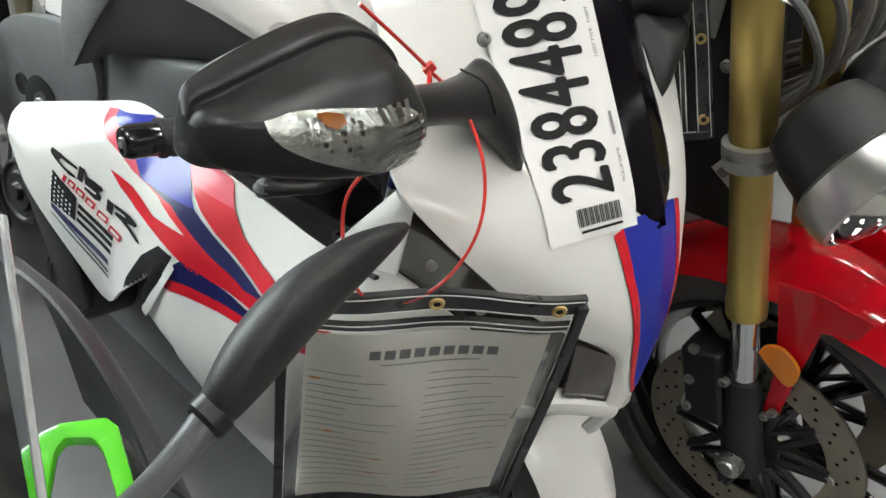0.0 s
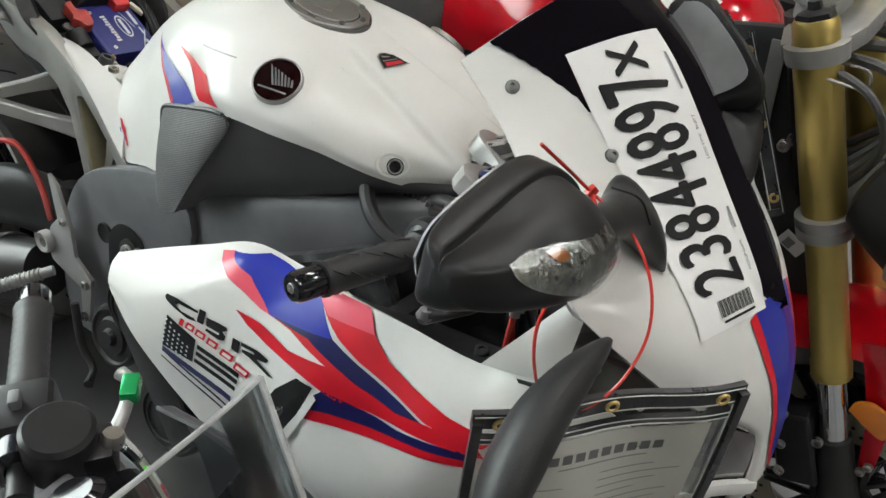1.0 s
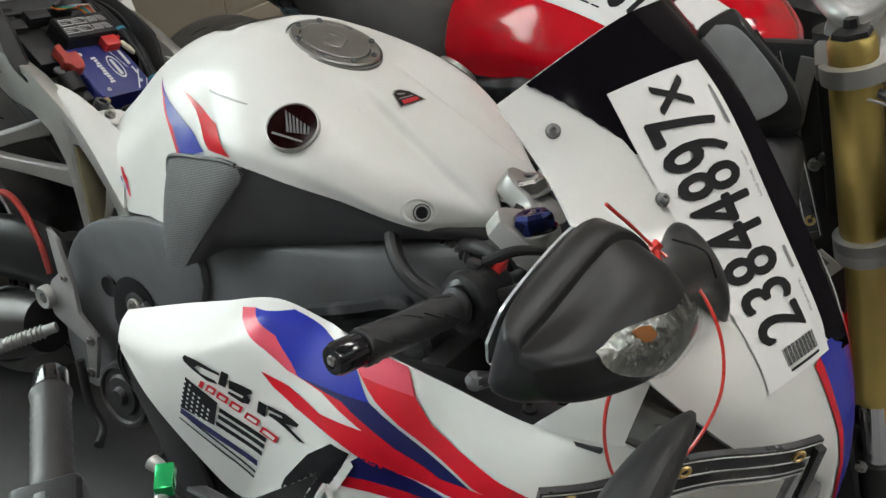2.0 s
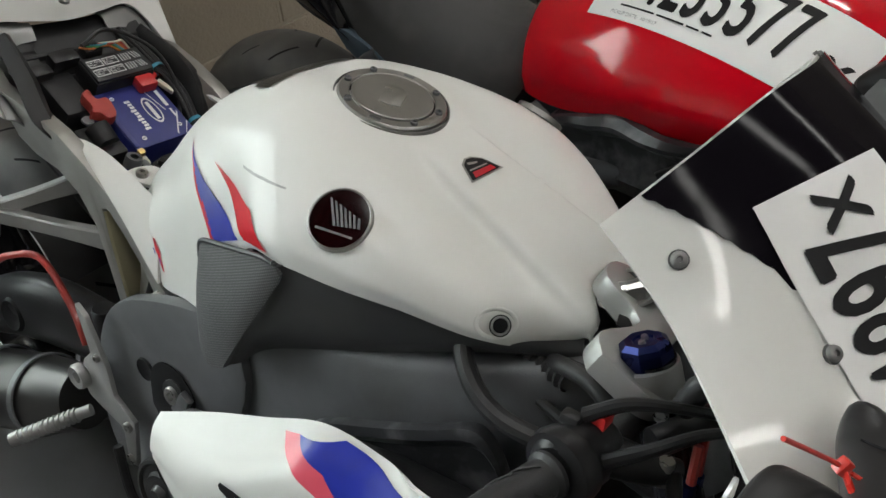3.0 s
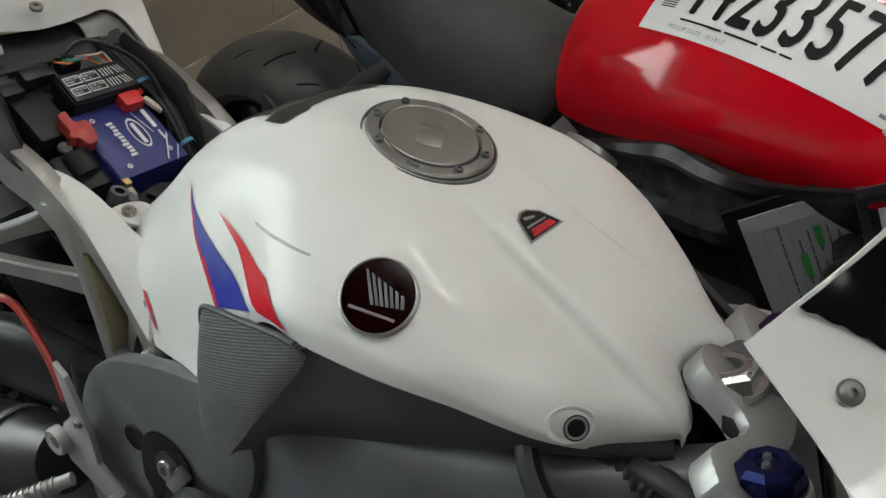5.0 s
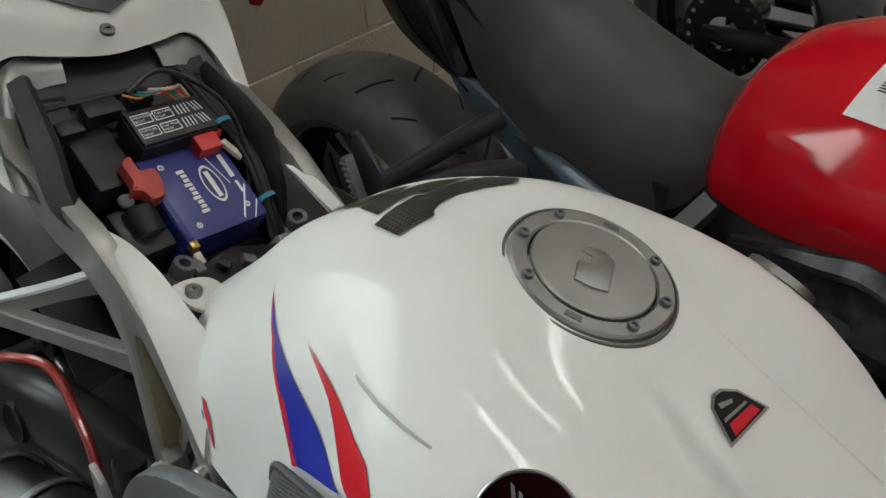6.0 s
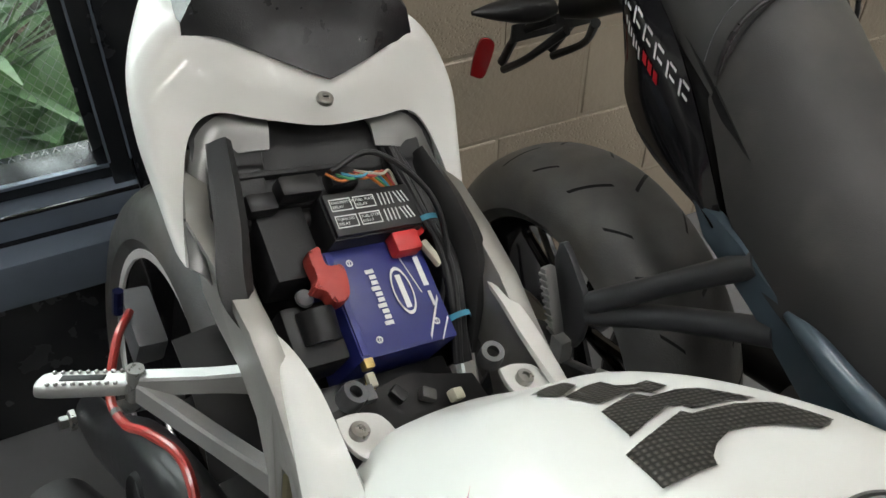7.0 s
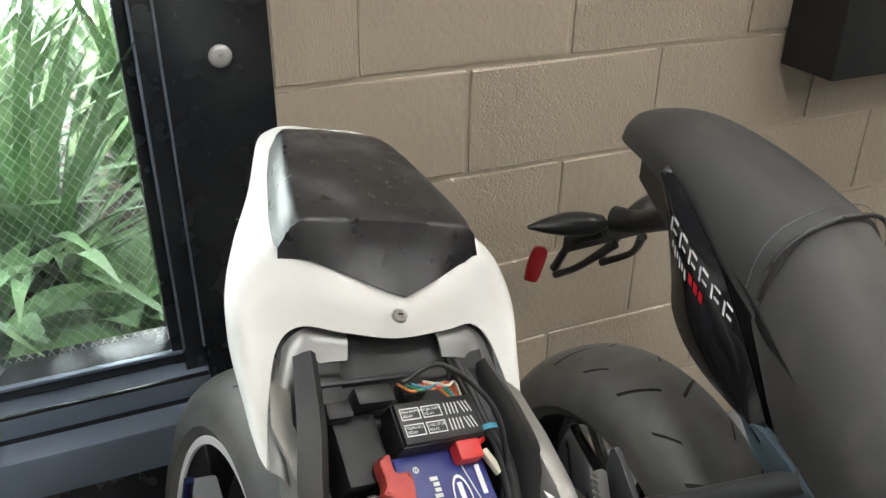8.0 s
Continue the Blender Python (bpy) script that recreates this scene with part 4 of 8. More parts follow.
def flank(k):
    """Both panels of a flank, eased into one another where they meet."""
    rear, front = fairing_rear(k), fairing_front(k)
    trees = [BVHTree.FromBMesh(rear), BVHTree.FromBMesh(front)]

    def depth(x, z):
        found = [t.ray_cast(Vector((x, k * .6, z)), Vector((0, -k, 0)))[0] for t in trees]
        found = [abs(p.y) for p in found if p is not None]
        return max(found) if found else None
    moved = []
    for bm in (rear, front):
        for v in bm.verts:
            x, y, z = v.co
            if .87 < x < 1.03 and z > .68:
                here = depth(x, z)
                total, weight = 0.0, 0.0
                for i in range(-6, 7):
                    d = depth(x + .011 * i, z - .001)
                    if d is not None and here is not None and abs(d - here) < .03:
                        w = math.exp(-(i / 3.2) ** 2)
                        total, weight = total + w * d, weight + w
                ease = min(1, (z - .68) / .02) * min(1, (x - .87) / .03) * min(1, (1.03 - x) / .03)
                if weight > 2.5:
                    moved.append((v, abs(y) + (total / weight - abs(y)) * ease))
    for v, y in moved:
        v.co.y = k * y
    for v in front.verts:
        v.co.y -= k * .003 * min(1, max(0, (.951 - v.co.x) / .005))
        if k > 0:
            v.co.y += 2 * NOSE_MID * min(1, max(0, (v.co.x - .95) / .25))
    return (part("side_fairing", thicken(rear, 0.004, (0, k, 0)), M_WHITE, bike, "white side fairing with red and blue stripes"),
            part("front_side_fairing", thicken(front, 0.004, (0, k, 0)), M_WHITE, bike, "white front side fairing"))


def fairing_fin(k):
    """The fin that rises from the fairing's top edge to the corner of the nose."""
    off = 0 if k < 0 else 2 * NOSE_MID
    a, b, c, d = (Vector((x, k * y + off, z)) for x, y, z in ((1.130, .286, .820), (1.206, .311, .942), (1.224, .305, .930), (1.217, .295, .853)))
    rows = [[a.lerp(d, u).lerp(b.lerp(c, u), v) + Vector((0, k * .004 * math.sin(math.pi * u), 0)) for u in [i / 8 for i in range(9)]] for v in [j / 10 for j in range(11)]]
    part("fairing_fin", thicken(skin(rows), 0.004), M_WHITE, bike, "white fin of the front fairing")


fairing_fin(-1)
fairing_fin(1)
FR, FF = flank(-1)
flank(1)


def stripes():
    both = bmesh.new()
    both.from_mesh(FR.data)
    both.from_mesh(FF.data)
    BOTH = BVHTree.FromBMesh(both)
    both.free()

    def lay(poly, name, mat, lift=.0012):
        """poly in (x, z), laid on the flank."""
        for t, holder in ((BOTH, FR),):
            b = lay_on(flat(poly, 0.006), axes((0, -0.30, 0), (1, 0, 0), (0, 0, 1)), t, (0, 1, 0), lift)
            if len(b.faces):
                part(name, b, mat, holder)
            else:
                b.free()
    lay([(.7635, .7692), (.8129, .785), (.8652, .7855), (.8836, .785), (.9194, .787), (.959, .7622), (.9175, .7536), (.8626, .7434), (.8482, .7518), (.8135, .7663)], "blue_stripe", M_BLUE)
    # The blue stripe goes on below the crease, its shade painted as navy.
    lay([(.8626, .7434), (.9175, .7536), (.959, .7622), (.9953, .7539), (1.04, .7458), (1.0946, .7377), (1.0595, .7287), (1.0042, .7329), (.9281, .7492)], "dark_blue_stripe", M_NAVYSHADE)
    # Red stripe where the upper facet catches light, painted pink.
    lay([(.7413, .7588), (.7635, .7692), (.8135, .7663), (.8482, .7518), (.8626, .7434), (.8464, .7436), (.812, .752), (.780, .757)], "lit_red_stripe", M_REDLIT)
    lay([(.8464, .7436), (.8626, .7434), (.9281, .7492), (1.0042, .7329), (1.0595, .7287), (1.0946, .7377), (1.153, .750), (1.17, .735), (1.069, .717), (1.019, .710), (.985, .7035), (.937, .708), (.87, .710), (.835, .717), (.813, .7278), (.8532, .7290), (.905, .7235), (.9621, .7343), (.9003, .7449)], "red_stripe", M_RED)
    lay([(.912, .7887), (.934, .804), (.985, .808), (1.007, .7874), (1.0339, .7723), (1.0696, .7650), (1.12, .760), (1.175, .760), (1.165, .745), (1.0979, .740), (1.045, .7485), (.9985, .7565), (.966, .7655)], "red_stripe", M_RED)
    # Paler copy of the red above the crease, for the light on that facet.
    lay([(.912, .7887), (.934, .804), (.985, .808), (1.005, .788), (.940, .7785)], "lit_red_stripe", M_REDLIT, .0018)
    lay([(.955, .692), (.968, .707), (1.005, .709), (1.069, .713), (1.157, .735), (1.16, .726), (1.05, .698), (.98, .683), (.94, .670)], "dark_blue_stripe", M_NAVYSHADE)
    lay([(.94, .670), (.98, .683), (1.05, .698), (1.16, .726), (1.16, .718), (1.05, .686), (.985, .670), (.934, .654)], "red_stripe", M_RED)
    # model script as plain slanted shapes, and a flag decal
    def stroke(poly, mat=M_INK, lift=.0016):
        lay(poly, "script_bar", mat, lift)
    stroke([(.689, .683), (.692, .688), (.714, .693), (.753, .695), (.753, .6915), (.717, .687), (.712, .682), (.723, .679), (.747, .681), (.7515, .678), (.735, .674), (.709, .677), (.692, .680)])
    stroke([(.756, .700), (.768, .701), (.764, .680), (.752, .679)])
    stroke([(.769, .694), (.788, .697), (.804, .698), (.806, .694), (.798, .688), (.804, .684), (.802, .677), (.791, .673), (.768, .674), (.770, .6785), (.792, .680), (.793, .6835), (.769, .682)])
    stroke([(.816, .690), (.829, .690), (.828, .673), (.815, .673)])
    stroke([(.830, .691), (.861, .695), (.880, .694), (.877, .6885), (.860, .683), (.873, .680), (.893, .677), (.884, .674), (.848, .678), (.833, .6785), (.834, .683), (.855, .687), (.852, .689), (.831, .686)])
    for x0, x1, z in ((.7234, .7301, .6687), (.7354, .750, .6696), (.7536, .7707, .6687), (.7751, .7933, .6677), (.7999, .8215, .6648), (.8256, .8515, .6587)):
        stroke([(x0, z), (x1, z), (x1 - .004, z - .0115), (x0 - .005, z - .0115)], M_RED)
        if x1 - x0 > .01:
            stroke([(x0 + .003, z - .003), (x1 - .004, z - .003), (x1 - .007, z - .0085), (x0, z - .0085)], M_WHITE, .0022)
    lay([(.696, .659), (.7515, .650), (.744, .609), (.682, .601)], "flag_field", M_INK)
    lay([(.682, .600), (.8164, .597), (.8145, .585), (.6794, .588)], "flag_stripe", M_NAVYSHADE)
    for z, x in ((.6445, .7548), (.6327, .7523), (.6190, .7483)):
        lay([(x, z), (x + .078, z + .0005), (x + .0765, z - .0075), (x - .0015, z - .0075)], "flag_stripe", M_INK)
    for z, x in ((.5925, .680), (.578, .675)):
        lay([(x, z), (x + .130, z - .020), (x + .128, z - .0255), (x - .002, z - .0035)], "flag_stripe", M_INK)
    lay([(.930, .702), (.956, .704), (.946, .668), (.918, .610), (.876, .548), (.846, .545), (.868, .610), (.900, .668)], "scoop", M_INK, .0024)
    lay([(.956, .700), (.964, .694), (.952, .660), (.922, .600), (.880, .544), (.872, .548), (.915, .610), (.945, .668)], "scoop_lip", M_WHITE, .0040)
    for r in range(6):
        for c in range(6):
            x, z = .6945 + .0088 * c - .0020 * r, .6545 - .0082 * r - .0012 * c
            if c < 2 + 1.6 * r and c < 6:
                lay([(x, z), (x + .0034, z), (x + .0034, z - .0034), (x, z - .0034)], "flag_star", M_LABELWHITE, .0022)


stripes()


# nose: one shell, from the screen's top edge down to the tip
NOSE = [[(1.06, 0, 1.165), (1.05, .08, 1.155), (1.03, .15, 1.125), (.998, .211, 1.079)],
        [(1.16, 0, 1.108), (1.14, .09, 1.094), (1.10, .17, 1.063), (1.07, .225, 1.032)],
        [(1.25, 0, 1.02), (1.235, .10, 1.0), (1.20, .19, .985), (1.15, .272, .985)],
        [(1.325, 0, .935), (1.315, .10, .925), (1.28, .20, .925), (1.212, .315, .948)],
        [(1.372, 0, .86), (1.362, .09, .857), (1.335, .17, .86), (1.29, .25, .870)],
        [(1.389, 0, .812), (1.382, .07, .812), (1.364, .125, .818), (1.336, .195, .828)],
        [(1.398, 0, .765), (1.394, .05, .765), (1.388, .085, .770), (1.376, .116, .778)],
        [(1.400, 0, .70), (1.398, .04, .70), (1.395, .07, .70), (1.388, .096, .706)],
        [(1.388, 0, .64), (1.386, .03, .64), (1.383, .055, .64), (1.375, .085, .648)]]


def nose_rows(nu, nv, trim=None, lift=0.0, u0=0.0, u1=8.0):
    """Rows over the nose from the right edge to the left one; trim narrows it along its length."""
    secs = [cr(s, 25) for s in NOSE]
    cols = [cr([s[j] for s in secs], 161) for j in range(25)]
    rows = []
    for i in range(nu):
        u = u0 + (u1 - u0) * i / (nu - 1)
        a = min(160, max(0, int(round(u / 8 * 160))))
        w = trim(u) if trim else 1.0
        mid = float(np.interp(u, [0, 1, 2, 3, 4], [-.015, -.030, -.046, -.058, NOSE_MID]))
        line = [cols[j][a] for j in range(25)]
        half = []
        for j in range(nv):
            s = 24 * w * j / (nv - 1)
            q = min(23, int(s))
            half.append(line[q] + (line[q + 1] - line[q]) * (s - q))
        half = [Vector(h) for h in half]
        e = max(half[-1].y, 0.02)
        half = [Vector((h.x, h.y * (e + mid) / e, h.z)) for h in half]
        row = [Vector((h.x, mid - h.y, h.z)) for h in reversed(half)][:-1] + [Vector((h.x, mid + h.y, h.z)) for h in half]
        rows.append([h + Vector((0.75, (h.y - mid) * 1.2, 0.65)).normalized() * lift for h in row])
    return rows


def build_nose():
    shell = part("nose_fairing", thicken(skin(nose_rows(60, 21)), 0.004), M_WHITE, bike, "white pointed nose fairing")

    def trim(u):
        return float(np.interp(u, [0, 1, 2, 3, 3.35, 3.5], [.88, .64, .52, .38, .24, .08]))
    scr = part("windscreen", thicken(skin(nose_rows(46, 17, trim, 0.0065, -0.05, 3.4)), 0.002), M_SCREEN, bike, "dark tinted windscreen with a sticker on it")
    # side wings carry the upper screw line
    tree = tree_of(shell)
    for (x, y) in ((1.053, .197), (1.161, .172)):
        for k in (-1, 1):
            p, n, _, _ = tree.ray_cast(Vector((x, NOSE_MID + k * (y + NOSE_MID), 1.4)), Vector((0, 0, -1)))
            n = n if n.z > 0 else -n
            b = part("screen_bolt", lathe([(0.0, 0.0010), (0.0020, 0.0010), (0.0024, 0.0036), (0.0042, 0.0033), (0.0056, 0.0020), (0.0062, 0.0)], 24, along(p + n * 0.0015, n)), M_BRACKET, shell)
            part("washer", lathe([(0.0060, 0.0010), (0.0072, 0.0008), (0.0074, -0.003)], 24, along(p + n * 0.001, n)), M_RUBBER, b)
    # stripes over the tip: blue middle with red borders
    mt = axes((1.8, 0, 0), (0, 1, 0), (0, 0, 1))

    def tip(poly, name, mat, lift):
        part(name, lay_on(flat(poly, 0.010), mt, tree, (-1, 0, 0), lift), mat, shell)
    edge = [(.052, .912), (.046, .870), (.037, .830), (.026, .785), (.012, .745), (.0, .722)]
    tip([(NOSE_MID - y, z) for y, z in edge] + [(NOSE_MID + y, z) for y, z in reversed(edge[:-1])] + [(NOSE_MID + .03, .917), (NOSE_MID - .03, .917)], "blue_stripe", M_BLUE, .0014)
    for k in (-1, 1):
        for (y0, z0), (y1, z1) in zip(edge, edge[1:]):
            w0, w1 = .003 + .055 * (z0 - .715), .003 + .055 * (z1 - .715)
            tip([(NOSE_MID + k * y0, z0), (NOSE_MID + k * y1, z1), (NOSE_MID + k * (y1 + w1), z1 - .004), (NOSE_MID + k * (y0 + w0), z0 - .004)], "red_stripe", M_RED, .0018)
    return shell, scr


NOSE_SHELL, SCREEN = build_nose()


def build_sticker():
    both = bmesh.new()
    both.from_mesh(SCREEN.data)
    tmp = bmesh.new()
    tmp.from_mesh(NOSE_SHELL.data)
    add(both, tmp)
    tree = BVHTree.FromBMesh(both)
    both.free()
    # frame of the sticker: u along its length, v across
    tl, bl = Vector((1.081, -.154, 1.103)), Vector((1.294, -.202, .913))
    br = Vector((1.335, -.095, .910))
    ux = (bl - tl).normalized()
    nrm = ux.cross(br - bl).normalized()
    if nrm.x < 0:
        nrm = -nrm
    vy = nrm.cross(ux)
    if vy.y < 0:
        vy = -vy
    m = Matrix(((ux.x, vy.x, nrm.x, tl.x), (ux.y, vy.y, nrm.y, tl.y), (ux.z, vy.z, nrm.z, tl.z), (0, 0, 0, 1)))
    st = thing("lot_sticker", WB, "white paper lot sticker with large black digits on windscreen", "sticker")
    LN, WD = 0.304, 0.110

    def lay(bm, name, mat, lift):
        b = lay_on(bm, m, tree, -nrm, lift)
        part(name, b, mat, st)
    lay(flat([(0, 0), (LN, 0), (LN, WD), (0, WD)], 0.008), "paper", M_PAPER, 0.0020)
    # text runs from the tip upwards: x to the rear end of the sticker
    def text(s, size, at_u, at_v, name="lettering", fat=0.0, squeeze=1.0):
        b = letters(s, size)
        if fat:
            bold(b, fat)
        b.transform(Matrix.Translation((at_u, at_v, 0.0)) @ Matrix.Rotation(math.pi, 4, "Z") @ Matrix.Diagonal((squeeze, 1, 1, 1)))
        if size > 0.03:
            fine(b, 0.010)
        lay(b, name, M_INK, 0.0032)
    for i, ch in enumerate("23844897"):
        text(ch, 0.100, 0.270 - 0.0288 * i, 0.084, "digit", 0.0026, 0.54)
    text("X", 0.050, 0.040, 0.070, "digit", 0.002, 0.85)
    text("LOSS TYPE:  THEFT", 0.0056, 0.145, 0.101)
    text("PICKUP DATE:", 0.0050, 0.262, 0.101)
    for u0, u1 in ((0.028, 0.070), (0.196, 0.218)):
        lay(flat([(u0, .098), (u1, .098), (u1, .1015), (u0, .1015)], 0.02), "print_bar", M_GREYINK, 0.0032)
    for i in range(26):
        v = .034 + .0021 * i
        lay(flat([(.277, v), (.293, v), (.293, v + (.0015 if i % 3 else .0008)), (.277, v + (.0015 if i % 3 else .0008))], 0.02), "barcode_bar", M_INK, 0.0032)
    lay(flat([(.296, .036), (.2985, .036), (.2985, .088), (.296, .088)], 0.02), "print_bar", M_INK, 0.0032)


build_sticker()


def build_headlight(k):
    up = [(1.212, .313, .940), (1.29, .250, .866), (1.336, .195, .824), (1.376, .117, .776), (1.378, .112, .770)]
    lo = [(1.215, .292, .856), (1.30, .225, .792), (1.343, .168, .740), (1.386, .100, .712), (1.387, .097, .708)]
    rows = [[(p[0] - .004, k * (p[1] - .003) + (2 * NOSE_MID if k > 0 else 0), p[2]) for p in (cr(up, 24)[i] * (1 - s) + cr(lo, 24)[i] * s for s in [j / 6 for j in range(7)])] for i in range(24)]
    hl = part("headlight", thicken(skin(rows), 0.004), M_SMOKE, bike, "smoked narrow headlight lens")
    for i in range(6):
        q = cr(up, 24)[2 + 3 * i] * 0.5 + cr(lo, 24)[2 + 3 * i] * 0.5
        part("reflector", lathe([(0.0, 0.001), (0.004, 0.001), (0.006, 0.0)], 14, along((q[0] - .003, k * (q[1] - .001) + (2 * NOSE_MID if k > 0 else 0), q[2]), (0.7, k * 0.6, 0.3))), M_CHROME if i % 2 else M_CAP, hl)


mirror_parts(build_headlight)


def build_tip_lamp(k):
    """The short smoked lens beside the tip, with its white surround."""
    off = 0 if k < 0 else 2 * NOSE_MID
    ul, ur, lr, ll = (Vector((x, k * y + off, z)) for x, y, z in ((1.350, .160, .800), (1.378, .110, .776), (1.391, .078, .702), (1.358, .152, .730)))
    out = Vector((.7, k * .6, .35)).normalized()
    rows = [[ul.lerp(ur, u).lerp(ll.lerp(lr, u), v) + out * (.003 + .004 * math.sin(math.pi * u) * math.sin(math.pi * v)) for u in [i / 10 for i in range(11)]] for v in [j / 8 for j in range(9)]]
    part("tip_lamp", thicken(skin(rows), .004), M_SMOKE, bike, "short smoked lamp lens beside the nose tip")
    a, b, c = (Vector((x, k * y + off, z)) for x, y, z in ((1.335, .205, .725), (1.362, .155, .722), (1.396, .078, .694)))
    rows = [[p + out * d + Vector((0, 0, h)) for d, h in ((0, .008), (.006, .004), (.008, -.004), (.004, -.014), (-.012, -.020))] for p in cr([a, b, c], 16) for p in [Vector(p)]]
    part("lamp_surround", thicken(skin(rows), .003), M_WHITE, bike, "white lip under the nose lamp")


mirror_parts(build_tip_lamp)


def build_inner_panel(k):
    # black inner cowl between the fairing's upper edge and the frame
    a = [(.80, .243, .778), (.90, .250, .780), (1.0, .268, .800), (1.10, .275, .805), (1.20, .300, .842)]
    b = [(.84, .190, .735), (.93, .190, .745), (1.02, .190, .765), (1.11, .200, .785), (1.20, .22, .82)]
    rows = [[(p[0], k * p[1], p[2]) for p in (cr(a, 20)[i] * (1 - s) + cr(b, 20)[i] * s for s in [j / 5 for j in range(6)])] for i in range(20)]
    part("inner_panel", thicken(skin(rows), 0.004), M_MATTE, bike, "matte black inner cowl")
    bolt("panel_clip", (1.11, k * 0.245, .803), (0, k * 0.4, 1), 0.008, bike, M_MATTE)
    # dark duct and stay inside the nose
    part("air_duct", thicken(loft([[(1.02, k * .06, .70), (1.02, k * .11, .71), (1.02, k * .14, .66)], [(1.14, k * .07, .72), (1.14, k * .13, .73), (1.14, k * .17, .67)], [(1.27, k * .06, .75), (1.27, k * .11, .76), (1.27, k * .16, .70)]], 12, 10), 0.004), M_PLASTIC, bike)


mirror_parts(build_inner_panel)


def build_mirror(k):
    # the left one is folded back
    table = ((-.520, 1.180, 1.196, 1.030, 1.046, 1.044, 1.036), (-.512, 1.166, 1.212, 1.010, 1.056, 1.050, 1.026), (-.490, 1.158, 1.230, 1.004, 1.062, 1.054, 1.020),
             (-.450, 1.155, 1.246, .998, 1.072, 1.054, 1.014), (-.410, 1.156, 1.256, .996, 1.081, 1.054, 1.010), (-.380, 1.158, 1.258, .997, 1.084, 1.052, 1.008),
             (-.360, 1.164, 1.256, 1.000, 1.081, 1.049, 1.009), (-.346, 1.180, 1.248, 1.004, 1.070, 1.046, 1.012), (-.340, 1.196, 1.236, 1.014, 1.056, 1.040, 1.022))

    def squeeze(y):
        return -.344 + (y + .34) * .90
    secs = []
    for y, xb, xf, zb, zt, zl, zu in table:
        f, g = min(1, (xf - xb) / .085), min(1, (zt - zb) / .06)
        sec = [(xb, zb + .006 * g), (xb, (zb + zt) / 2), (xb + .003 * f, zt - .004 * g), (xb + .010 * f, zt), (xb + .026 * f, zt - .001 * g), (xb + .030 * f, zt - .007 * g), (xb + .034 * f, zt - .008 * g), (xf - .030 * f, (zt + zl) / 2 - .001), (xf - .010 * f, zl), (xf - .004 * f, zl - .006 * g),
               (xf, (zl + zu) / 2), (xf - .006 * f, zu), (xf - .020 * f, zu - (zu - zb) * .35), (xf - .045 * f, zb + .003 * g), (xb + .010 * f, zb)]
        secs.append([Vector((x - .006 * (x - xb) / .1, -k * squeeze(y), z)) for x, z in sec])
    body = part("mirror", loft(secs, 60, 105, True, True), M_PLASTIC, bike, "black wing mirror with a built-in indicator" if k < 0 else "black wing mirror folded back with its glass showing", sharp=0.5)
    gl = [(-.505, 1.034), (-.490, 1.056), (-.45, 1.070), (-.40, 1.080), (-.372, 1.078), (-.364, 1.05), (-.372, 1.005), (-.40, .994), (-.45, .996), (-.49, 1.008)]
    gl = [(float(a[0]), float(a[1])) for a in cr(gl + [gl[0]], 41)[:-1]]
    part("mirror_glass", prism([(-k * squeeze(y), z) for y, z in gl], .002, 0, axes((1.1535, 0, 0), (0, 1, 0), (0, 0, 1)) @ Matrix.Translation((-k * -.424, 1.037, 0)) @ Matrix.Diagonal((.95, .9, 1, 1)) @ Matrix.Translation((k * -.424, -1.037, 0))), M_MIRRORGLASS, body)
    tree = tree_of(body)
    # indicator lens on the lower front
    ln = [(-.478, 1.0540), (-.4532, 1.0570), (-.417, 1.0572), (-.3819, 1.0535), (-.3665, 1.047), (-.362, 1.034), (-.366, 1.020), (-.380, 1.013), (-.3944, 1.0115), (-.4366, 1.026), (-.4651, 1.0385), (-.476, 1.047)]
    poly = [(float(a[0]) * -k, float(a[1])) for a in cr(ln + [ln[0]], 41)[:-1]]
    m = axes((1.7, 0, 0), (0, 1, 0), (0, 0, 1))
    back = part("indicator_bowl", lay_on(flat(poly, 0.004), m, tree, (-1, 0, 0), 0.0014), M_BOWL, body, "silver faceted indicator bowl")
    part("indicator_lens", lay_on(flat(poly, 0.006), m, tree, (-1, 0, 0), 0.0042), M_LENSCLEAR, body, "clear indicator lens")
    rnd = random.Random(5)

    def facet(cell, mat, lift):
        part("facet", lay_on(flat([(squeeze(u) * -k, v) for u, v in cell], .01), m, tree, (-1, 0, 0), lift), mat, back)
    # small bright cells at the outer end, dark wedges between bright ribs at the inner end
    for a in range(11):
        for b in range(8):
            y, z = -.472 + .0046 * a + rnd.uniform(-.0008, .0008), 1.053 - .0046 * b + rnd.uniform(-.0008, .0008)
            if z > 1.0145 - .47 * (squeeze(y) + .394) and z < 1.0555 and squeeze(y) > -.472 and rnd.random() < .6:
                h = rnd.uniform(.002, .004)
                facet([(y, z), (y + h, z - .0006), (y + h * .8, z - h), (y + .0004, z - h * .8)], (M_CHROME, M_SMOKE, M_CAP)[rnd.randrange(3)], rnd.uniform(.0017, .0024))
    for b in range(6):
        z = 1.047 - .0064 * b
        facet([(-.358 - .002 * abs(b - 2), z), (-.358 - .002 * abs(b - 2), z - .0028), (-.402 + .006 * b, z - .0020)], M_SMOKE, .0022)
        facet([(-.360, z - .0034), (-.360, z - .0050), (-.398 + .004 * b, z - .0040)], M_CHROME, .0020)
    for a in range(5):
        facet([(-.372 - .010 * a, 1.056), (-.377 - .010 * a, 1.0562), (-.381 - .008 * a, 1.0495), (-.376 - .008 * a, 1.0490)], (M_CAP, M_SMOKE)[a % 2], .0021)
